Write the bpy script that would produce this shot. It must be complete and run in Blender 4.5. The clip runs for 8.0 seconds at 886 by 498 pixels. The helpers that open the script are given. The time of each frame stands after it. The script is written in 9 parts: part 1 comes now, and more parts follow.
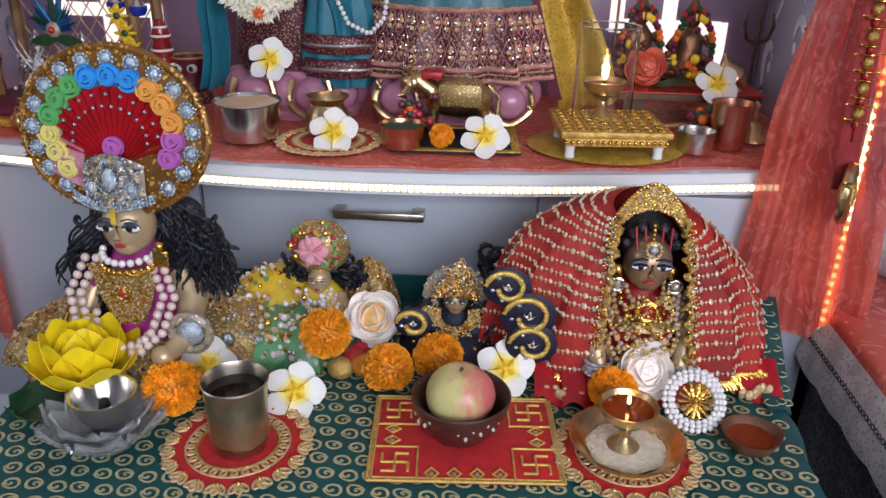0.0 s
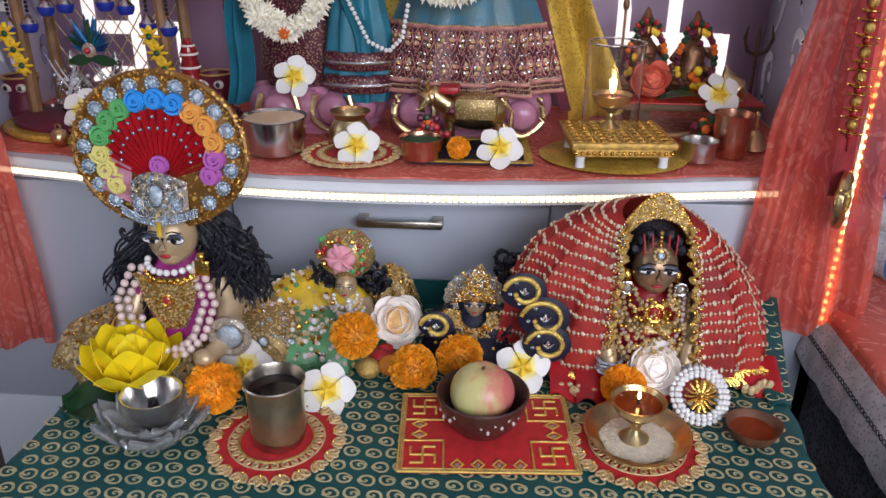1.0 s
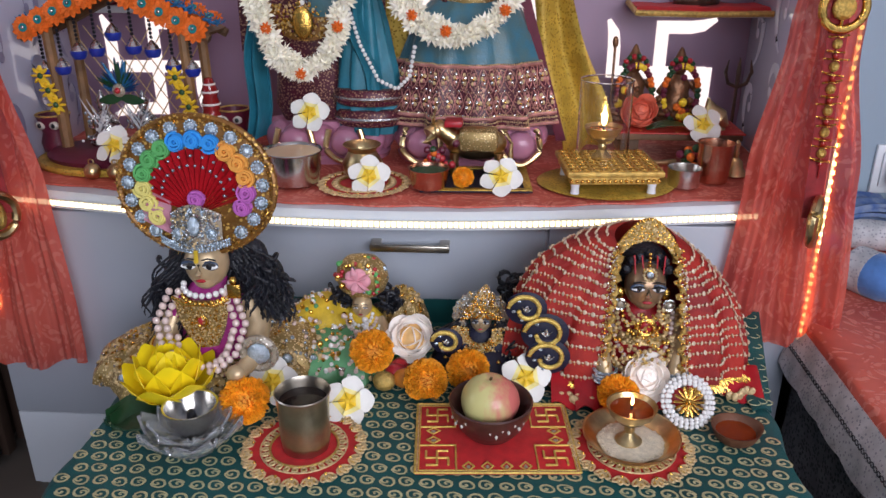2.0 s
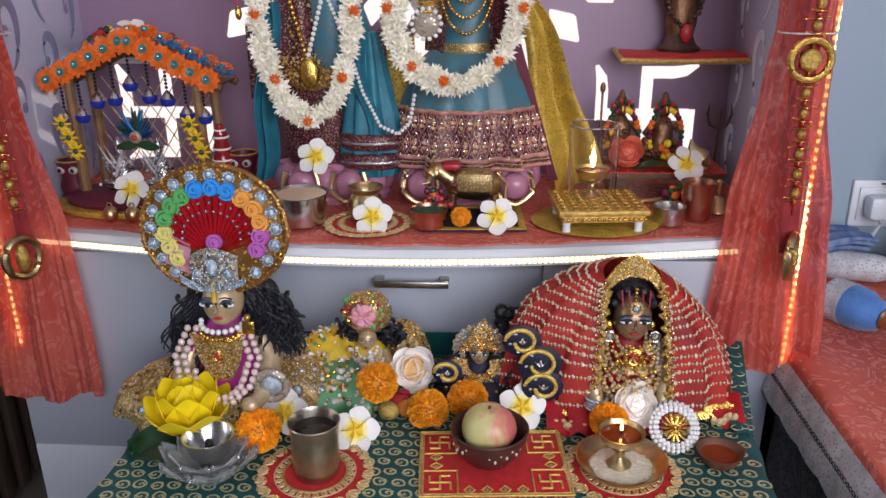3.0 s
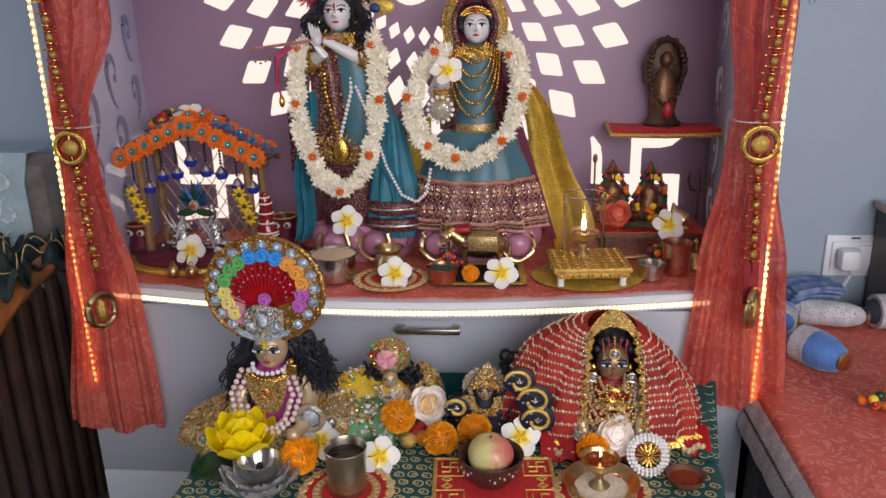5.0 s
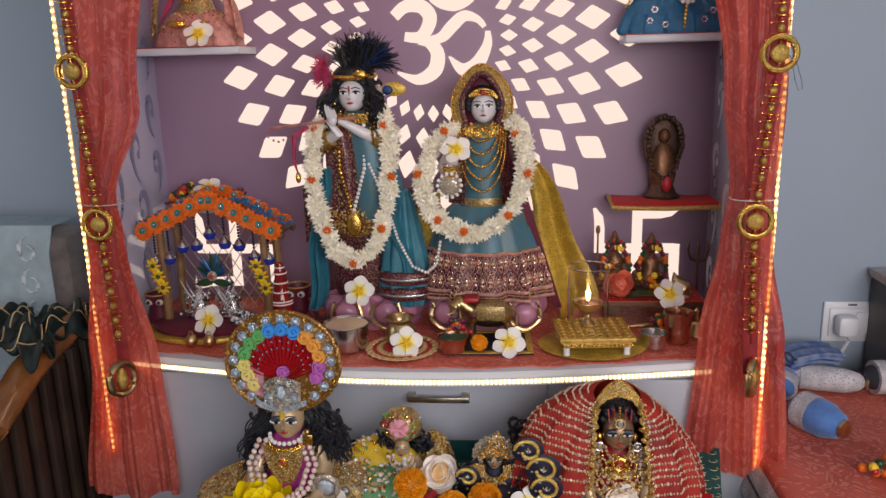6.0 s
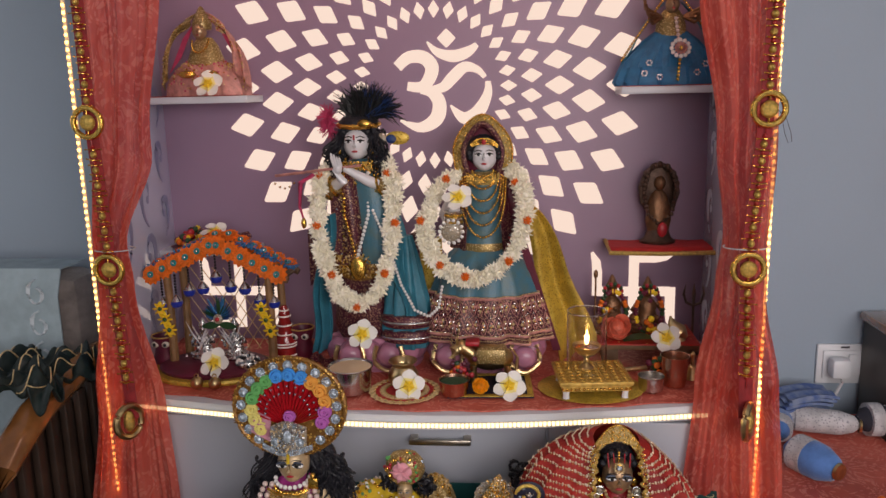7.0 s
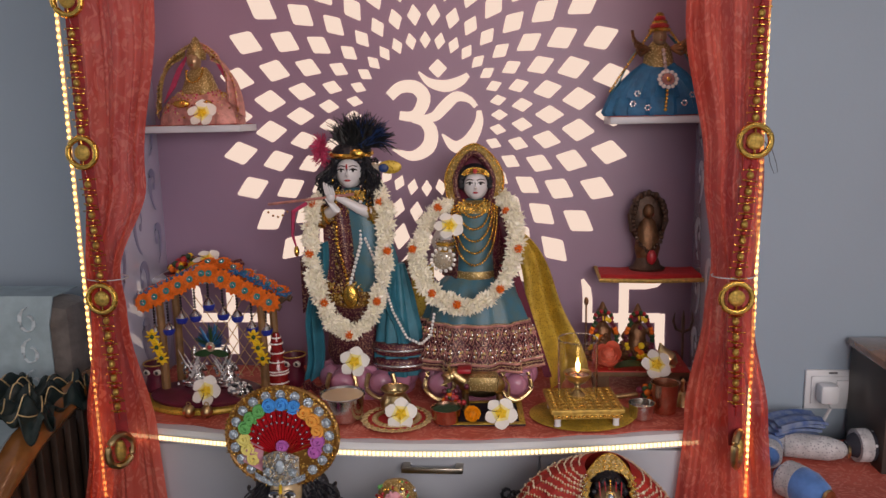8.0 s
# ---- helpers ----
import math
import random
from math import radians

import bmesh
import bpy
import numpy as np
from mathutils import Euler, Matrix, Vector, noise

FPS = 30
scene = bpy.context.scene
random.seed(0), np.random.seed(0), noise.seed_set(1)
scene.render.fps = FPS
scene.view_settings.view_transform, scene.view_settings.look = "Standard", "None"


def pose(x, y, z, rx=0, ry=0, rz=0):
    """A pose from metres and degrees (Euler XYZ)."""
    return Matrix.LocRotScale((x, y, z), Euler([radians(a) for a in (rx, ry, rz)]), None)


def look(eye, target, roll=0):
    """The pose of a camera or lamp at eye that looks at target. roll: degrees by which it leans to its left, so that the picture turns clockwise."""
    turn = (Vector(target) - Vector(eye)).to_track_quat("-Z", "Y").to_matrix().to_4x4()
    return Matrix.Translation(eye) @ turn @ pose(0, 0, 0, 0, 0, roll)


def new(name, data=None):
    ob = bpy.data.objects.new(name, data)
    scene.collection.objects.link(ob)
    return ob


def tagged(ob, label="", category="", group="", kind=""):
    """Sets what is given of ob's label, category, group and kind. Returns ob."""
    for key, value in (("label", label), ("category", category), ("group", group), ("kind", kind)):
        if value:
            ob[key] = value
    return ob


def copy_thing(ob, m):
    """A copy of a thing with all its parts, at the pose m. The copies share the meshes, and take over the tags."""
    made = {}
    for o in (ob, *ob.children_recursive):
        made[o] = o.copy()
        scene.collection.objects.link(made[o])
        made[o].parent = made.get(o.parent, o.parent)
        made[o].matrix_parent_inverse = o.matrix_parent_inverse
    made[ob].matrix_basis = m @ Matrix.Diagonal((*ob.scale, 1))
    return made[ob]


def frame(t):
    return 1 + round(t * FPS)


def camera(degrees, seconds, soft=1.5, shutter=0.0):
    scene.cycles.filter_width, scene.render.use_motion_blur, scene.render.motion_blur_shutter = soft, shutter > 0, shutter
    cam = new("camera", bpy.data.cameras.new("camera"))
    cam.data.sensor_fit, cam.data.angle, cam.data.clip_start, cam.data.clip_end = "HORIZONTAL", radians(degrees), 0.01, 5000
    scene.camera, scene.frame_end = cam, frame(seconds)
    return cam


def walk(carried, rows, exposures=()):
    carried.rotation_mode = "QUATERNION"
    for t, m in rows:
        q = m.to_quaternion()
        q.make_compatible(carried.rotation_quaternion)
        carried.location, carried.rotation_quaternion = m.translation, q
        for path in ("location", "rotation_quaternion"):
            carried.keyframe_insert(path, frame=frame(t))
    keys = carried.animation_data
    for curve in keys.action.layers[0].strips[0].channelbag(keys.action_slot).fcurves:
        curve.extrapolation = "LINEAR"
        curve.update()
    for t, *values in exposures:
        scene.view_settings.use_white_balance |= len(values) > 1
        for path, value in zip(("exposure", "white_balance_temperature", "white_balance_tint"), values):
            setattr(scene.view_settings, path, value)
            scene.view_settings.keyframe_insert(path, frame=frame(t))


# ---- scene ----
cam = camera(59.7, 8.0)
PATH = [
    (0, (0.04, -1.144, 1.043), (-0.084, 0.68, 0.231), 1.3),
    (0.5, (0.033, -1.171, 1.065), (-0.1, 0.652, 0.252), 0.9),
    (1, (0.023, -1.205, 1.08), (-0.114, 0.617, 0.268), 0.6),
    (2.5, (0.009, -1.34, 1.148), (-0.112, 0.519, 0.42), -0.2),
    (3, (0.01, -1.371, 1.169), (-0.111, 0.5, 0.473), -0.4),
    (3.5, (0.024, -1.424, 1.204), (-0.114, 0.455, 0.533), -0.7),
    (4, (0.044, -1.496, 1.231), (-0.112, 0.388, 0.577), -1.0),
    (5.5, (0.06, -1.613, 1.32), (-0.145, 0.297, 0.764), -1.4),
    (6, (0.05, -1.641, 1.349), (-0.151, 0.29, 0.871), -1.5),
    (6.5, (0.043, -1.668, 1.375), (-0.155, 0.277, 0.952), -1.4),
    (7, (0.04, -1.68, 1.389), (-0.15, 0.271, 0.992), -1.3),
    (7.5, (0.039, -1.688, 1.4), (-0.136, 0.27, 1.032), -1.3),
    (8, (0.038, -1.693, 1.409), (-0.127, 0.27, 1.065), -1.2),
]
walk(cam, [(t, look(eye, target, roll)) for t, eye, target, roll in PATH],
     exposures=[(0, 0.05, 6400, 18), (3.5, 0.04, 6650, 19), (5.5, -0.18, 7300, 21), (8, -0.47, 7900, 23)])

# ---------------------------------------------------------------- world and light
def build_world():
    world = bpy.data.worlds.new("sky")
    scene.world = world
    world.use_nodes = True
    nt = world.node_tree
    sky = nt.nodes.new("ShaderNodeTexSky")
    sky.sky_type = "NISHITA"
    sky.sun_disc = False
    sky.sun_elevation, sky.sun_rotation = radians(40), radians(160)
    nt.links.new(sky.outputs[0], nt.nodes["Background"].inputs[0])
    nt.nodes["Background"].inputs[1].default_value = 0.1


def lamp(name, kind, m, energy, colour, size=(0.1, 0.1)):
    data = bpy.data.lights.new(name, kind)
    data.energy, data.color = energy, colour
    if kind == "AREA":
        data.shape, data.size, data.size_y = "RECTANGLE", size[0], size[1]
    if kind == "POINT":
        data.shadow_soft_size = size[0]
    ob = new(name, data)
    ob.matrix_world = m
    return ob


build_world()
# daylight through the window of the wall behind the camera
lamp("window_light", "AREA", look((0.9, -2.75, 1.6), (-0.3, 0, 0.8)), 70, (0.86, 0.93, 1.0), (2.2, 1.3))
# added fill that brightens the left side, set at an unseen opening
lamp("window_light_left", "AREA", look((-2.95, -1.0, 1.6), (-0.3, -0.3, 0.9)), 9, (0.82, 0.9, 1.0), (1.2, 1.2))
# the LED tape under the cabinet's top lights the upper part of the mauve panel
lamp("top_tape_light", "AREA", look((-0.2, 0.06, 1.985), (-0.2, 0.3, 1.5)), 1.6, (1.0, 0.66, 0.5), (1.35, 0.02))
FLAME = (1.0, 0.55, 0.2)


# ---------------------------------------------------------------- materials
MATS = {}


def mat(name, colour, rough=0.6, metal=0.0, vary=0.25, scale=40.0, bump=0.15, bscale=200.0, emit=None, power=0.0,
        colour2=None, random_tint=0.0, sheen=0.0, coat=0.0, trans=0.0, spec=0.5, alpha=1.0):
    """A surface with a second tone in broad patches and a fine relief."""
    m = bpy.data.materials.new(name)
    m.use_nodes = True
    nt = m.node_tree
    p = nt.nodes["Principled BSDF"]
    tc = nt.nodes.new("ShaderNodeTexCoord")
    n1 = nt.nodes.new("ShaderNodeTexNoise")
    n1.inputs["Scale"].default_value = scale
    n1.inputs["Detail"].default_value = 5
    nt.links.new(tc.outputs["Object"], n1.inputs["Vector"])
    ramp = nt.nodes.new("ShaderNodeValToRGB")
    c2 = colour2 or tuple(c * (1 - vary) for c in colour)
    ramp.color_ramp.elements[0].position, ramp.color_ramp.elements[1].position = 0.35, 0.65
    ramp.color_ramp.elements[0].color = (*c2, 1)
    ramp.color_ramp.elements[1].color = (*colour, 1)
    nt.links.new(n1.outputs["Fac"], ramp.inputs[0])
    out = ramp.outputs[0]
    if random_tint:
        info = nt.nodes.new("ShaderNodeObjectInfo")
        hsv = nt.nodes.new("ShaderNodeHueSaturation")
        mr = nt.nodes.new("ShaderNodeMapRange")
        mr.inputs["To Min"].default_value, mr.inputs["To Max"].default_value = 1 - random_tint, 1 + random_tint
        nt.links.new(info.outputs["Random"], mr.inputs["Value"])
        nt.links.new(mr.outputs[0], hsv.inputs["Value"])
        nt.links.new(out, hsv.inputs["Color"])
        out = hsv.outputs[0]
    nt.links.new(out, p.inputs["Base Color"])
    p.inputs["Roughness"].default_value = rough
    p.inputs["Metallic"].default_value = metal
    p.inputs["Specular IOR Level"].default_value = spec
    if sheen:
        p.inputs["Sheen Weight"].default_value = sheen
    if coat:
        p.inputs["Coat Weight"].default_value = coat
    if trans:
        p.inputs["Transmission Weight"].default_value = trans
    if alpha < 1:
        p.inputs["Alpha"].default_value = alpha
    if emit:
        p.inputs["Emission Color"].default_value = (*emit, 1)
        p.inputs["Emission Strength"].default_value = power
    if bump:
        n2 = nt.nodes.new("ShaderNodeTexNoise")
        n2.inputs["Scale"].default_value = bscale
        n2.inputs["Detail"].default_value = 3
        nt.links.new(tc.outputs["Object"], n2.inputs["Vector"])
        b = nt.nodes.new("ShaderNodeBump")
        b.inputs["Strength"].default_value = bump
        b.inputs["Distance"].default_value = 0.004
        nt.links.new(n2.outputs["Fac"], b.inputs["Height"])
        nt.links.new(b.outputs[0], p.inputs["Normal"])
    MATS[name] = m
    return m


def cell_mat(name, base, spot, scale, threshold, rough=0.5, metal=0.0, bump=0.5, stretch=(1, 1, 1), spot_metal=None):
    """A ground with scattered spots: sequins, embroidery, woven leaves."""
    m = mat(name, base, rough, metal, 0.35, 25, 0)
    nt = m.node_tree
    p = nt.nodes["Principled BSDF"]
    old = p.inputs["Base Color"].links[0].from_socket
    tc = [n for n in nt.nodes if n.type == "TEX_COORD"][0]
    mp = nt.nodes.new("ShaderNodeMapping")
    mp.inputs["Scale"].default_value = stretch
    nt.links.new(tc.outputs["Object"], mp.inputs[0])
    v = nt.nodes.new("ShaderNodeTexVoronoi")
    v.inputs["Scale"].default_value = scale
    nt.links.new(mp.outputs[0], v.inputs["Vector"])
    r = nt.nodes.new("ShaderNodeValToRGB")
    r.color_ramp.elements[0].position, r.color_ramp.elements[1].position = threshold, threshold + 0.08
    r.color_ramp.elements[0].color, r.color_ramp.elements[1].color = (1, 1, 1, 1), (0, 0, 0, 1)
    nt.links.new(v.outputs["Distance"], r.inputs[0])
    mix = nt.nodes.new("ShaderNodeMix")
    mix.data_type = "RGBA"
    nt.links.new(r.outputs[0], mix.inputs["Factor"])
    nt.links.new(old, mix.inputs["A"])
    mix.inputs["B"].default_value = (*spot, 1)
    nt.links.new(mix.outputs["Result"], p.inputs["Base Color"])
    if spot_metal is not None:
        mm = nt.nodes.new("ShaderNodeMath")
        mm.operation = "MULTIPLY"
        mm.inputs[1].default_value = spot_metal
        nt.links.new(r.outputs[0], mm.inputs[0])
        nt.links.new(mm.outputs[0], p.inputs["Metallic"])
    if bump:
        b = nt.nodes.new("ShaderNodeBump")
        b.inputs["Strength"].default_value = bump
        b.inputs["Distance"].default_value = 0.003
        nt.links.new(r.outputs[0], b.inputs["Height"])
        nt.links.new(b.outputs[0], p.inputs["Normal"])
    return m


def leaf_cloth(name, colour, dark, alpha=1.0, scale=19.0, show=0.7):
    """Sheer cloth with a woven pattern of pointed leaves."""
    m = mat(name, colour, 0.55, 0, 0.2, 9, 0, colour2=dark)
    nt = m.node_tree
    p = nt.nodes["Principled BSDF"]
    old = p.inputs["Base Color"].links[0].from_socket
    tc = [n for n in nt.nodes if n.type == "TEX_COORD"][0]
    wob = nt.nodes.new("ShaderNodeTexNoise")
    wob.inputs["Scale"].default_value = 11
    nt.links.new(tc.outputs["Object"], wob.inputs["Vector"])
    add = nt.nodes.new("ShaderNodeVectorMath")
    add.operation = "MULTIPLY_ADD"
    add.inputs[1].default_value = (0.16, 0.16, 0.16)
    nt.links.new(wob.outputs["Color"], add.inputs[0])
    nt.links.new(tc.outputs["Object"], add.inputs[2])
    parts = []
    for turn in (28, -35):
        mp = nt.nodes.new("ShaderNodeMapping")
        mp.inputs["Rotation"].default_value = (radians(turn), radians(turn), radians(turn))
        mp.inputs["Scale"].default_value = (3.4, 3.4, 0.9)
        nt.links.new(add.outputs[0], mp.inputs[0])
        v = nt.nodes.new("ShaderNodeTexVoronoi")
        v.inputs["Scale"].default_value = scale
        nt.links.new(mp.outputs[0], v.inputs["Vector"])
        r = nt.nodes.new("ShaderNodeValToRGB")
        r.color_ramp.elements[0].position, r.color_ramp.elements[1].position = 0.27, 0.36
        r.color_ramp.elements[0].color, r.color_ramp.elements[1].color = (1, 1, 1, 1), (0, 0, 0, 1)
        nt.links.new(v.outputs["Distance"], r.inputs[0])
        parts.append(r.outputs[0])
    mx = nt.nodes.new("ShaderNodeMath")
    mx.operation = "MAXIMUM"
    nt.links.new(parts[0], mx.inputs[0])
    nt.links.new(parts[1], mx.inputs[1])
    mix = nt.nodes.new("ShaderNodeMix")
    mix.data_type = "RGBA"
    sc = nt.nodes.new("ShaderNodeMath")
    sc.operation = "MULTIPLY"
    sc.inputs[1].default_value = show
    nt.links.new(mx.outputs[0], sc.inputs[0])
    nt.links.new(sc.outputs[0], mix.inputs["Factor"])
    nt.links.new(old, mix.inputs["A"])
    mix.inputs["B"].default_value = (min(1, colour[0] * 1.15), min(1, colour[1] * 1.9), min(1, colour[2] * 2.1), 1)
    nt.links.new(mix.outputs["Result"], p.inputs["Base Color"])
    b = nt.nodes.new("ShaderNodeBump")
    b.inputs["Strength"].default_value = 0.5
    b.inputs["Distance"].default_value = 0.002
    nt.links.new(mx.outputs[0], b.inputs["Height"])
    nt.links.new(b.outputs[0], p.inputs["Normal"])
    if alpha < 1:
        outn = nt.nodes["Material Output"]
        tl = nt.nodes.new("ShaderNodeBsdfTranslucent")
        nt.links.new(mix.outputs["Result"], tl.inputs["Color"])
        ms = nt.nodes.new("ShaderNodeMixShader")
        ms.inputs[0].default_value = 0.5
        nt.links.new(p.outputs[0], ms.inputs[1])
        nt.links.new(tl.outputs[0], ms.inputs[2])
        tp = nt.nodes.new("ShaderNodeBsdfTransparent")
        m2 = nt.nodes.new("ShaderNodeMixShader")
        m2.inputs[0].default_value = 1 - alpha
        nt.links.new(ms.outputs[0], m2.inputs[1])
        nt.links.new(tp.outputs[0], m2.inputs[2])
        nt.links.new(m2.outputs[0], outn.inputs[0])
    return m


def glass_mat(name, colour, rough=0.02):
    m = bpy.data.materials.new(name)
    m.use_nodes = True
    nt = m.node_tree
    g = nt.nodes.new("ShaderNodeBsdfGlass")
    g.inputs["Color"].default_value = (*colour, 1)
    g.inputs["Roughness"].default_value = rough
    g.inputs["IOR"].default_value = 1.45
    nt.links.new(g.outputs[0], nt.nodes["Material Output"].inputs[0])
    MATS[name] = m
    return m


def glow_mat(name, colour, power):
    m = bpy.data.materials.new(name)
    m.use_nodes = True
    nt = m.node_tree
    e = nt.nodes.new("ShaderNodeEmission")
    e.inputs[0].default_value, e.inputs[1].default_value = (*colour, 1), power
    nt.links.new(e.outputs[0], nt.nodes["Material Output"].inputs[0])
    MATS[name] = m
    return m


mat("wall_paint", (0.34, 0.43, 0.51), 0.75, 0, 0.07, 1.2, 0.08, 90)
mat("ceiling_paint", (0.75, 0.77, 0.8), 0.8, 0, 0.05, 2, 0.05, 80)
mat("floor_tile", (0.16, 0.13, 0.11), 0.3, 0, 0.3, 3, 0.02)
mat("mauve_board", (0.305, 0.2, 0.295), 0.42, 0, 0.1, 3, 0.02, 60)
mat("white_laminate", (0.62, 0.66, 0.72), 0.32, 0, 0.05, 2.5, 0.02, 50)
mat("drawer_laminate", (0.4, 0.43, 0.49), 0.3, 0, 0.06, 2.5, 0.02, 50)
mat("side_white", (0.62, 0.66, 0.84), 0.1, 0, 0.06, 3, 0.01, 50, coat=0.7)
# light through the right panel's cuts, put into a pale colour
mat("cut_lit", (0.78, 0.82, 0.95), 0.15, 0, 0.06, 3, 0.01, 50, coat=0.5)
# shade in the left panel's cuts, put into a dark colour
mat("cut_shade", (0.26, 0.27, 0.42), 0.5, 0, 0.1, 6, 0.02, 50)
mat("seam_dark", (0.06, 0.06, 0.07), 0.6, 0, 0.2, 20, 0)
glow_mat("back_light", (1.0, 0.9, 0.83), 1.12)
glow_mat("led_cool", (1.0, 0.82, 0.46), 3.4)
glow_mat("led_warm", (1.0, 0.5, 0.13), 10.0)
mat("led_tape", (0.8, 0.76, 0.6), 0.4, 0, 0.1, 60, 0.05)
glow_mat("flame", (1.0, 0.62, 0.22), 14.0)
glow_mat("flame_core", (1.0, 0.85, 0.5), 22.0)
mat("steel", (0.62, 0.6, 0.57), 0.22, 1.0, 0.15, 30, 0.05, 120)
mat("dull_steel", (0.56, 0.5, 0.42), 0.3, 1.0, 0.35, 25, 0.1, 120)
mat("brass", (0.76, 0.56, 0.28), 0.28, 1.0, 0.35, 40, 0.15, 150)
mat("gold", (0.9, 0.54, 0.12), 0.26, 1.0, 0.3, 60, 0.3, 260)
mat("gold_thread", (0.7, 0.46, 0.13), 0.42, 0.6, 0.4, 160, 0.6, 500)
mat("pale_gold", (0.82, 0.6, 0.31), 0.36, 0.35, 0.4, 140, 0.6, 420)
# steel whose warm reflections are put into a reddish base colour
mat("warm_steel", (0.64, 0.38, 0.27), 0.25, 1.0, 0.2, 30, 0.1, 120)
mat("dark_bronze", (0.12, 0.07, 0.05), 0.4, 0.6, 0.4, 60, 0.4, 200)
mat("silver", (0.75, 0.74, 0.72), 0.25, 1.0, 0.25, 80, 0.4, 260)
leaf_cloth("orange_cloth", (0.62, 0.125, 0.085), (0.43, 0.07, 0.045))
leaf_cloth("curtain_cloth", (0.84, 0.17, 0.115), (0.66, 0.085, 0.06), alpha=0.86, scale=23.0, show=0.48)
cell_mat("lace", (0.62, 0.61, 0.62), (0.3, 0.3, 0.33), 150, 0.26, 0.85, 0.0, -0.8)
# valance lace: the shade at the bed's side is put into its dark colour
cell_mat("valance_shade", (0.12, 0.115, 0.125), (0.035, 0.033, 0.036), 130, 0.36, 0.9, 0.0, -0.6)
# shade of the curtain fold behind the beads, put into a strip's red
mat("fold_shade_red", (0.3, 0.012, 0.015), 0.7, 0, 0.3, 60, 0.3, 300, sheen=0.1)
mat("wood_polished", (0.34, 0.13, 0.04), 0.18, 0, 0.5, 12, 0.03, 30, coat=0.8)
mat("wood_dark", (0.05, 0.03, 0.022), 0.4, 0, 0.4, 10, 0.05, 40)
mat("sofa_fabric", (0.2, 0.17, 0.155), 0.9, 0, 0.4, 26, 0.3, 160, sheen=0.4)
mat("sofa_cover", (0.36, 0.47, 0.51), 0.85, 0, 0.15, 30, 0.2, 220)
mat("cover_print", (0.6, 0.68, 0.72), 0.85, 0, 0.1, 40, 0.1, 220)
mat("dark_green_cloth", (0.003, 0.016, 0.014), 0.55, 0, 0.5, 30, 0.3, 120)
mat("white_plastic", (0.72, 0.74, 0.76), 0.35, 0, 0.04, 20, 0.01)
mat("blue_cotton", (0.075, 0.22, 0.55), 0.8, 0, 0.3, 30, 0.3, 260, sheen=0.3)
mat("blue_white_cotton", (0.2, 0.26, 0.38), 0.8, 0, 0.4, 34, 0.3, 260, colour2=(0.05, 0.11, 0.3))


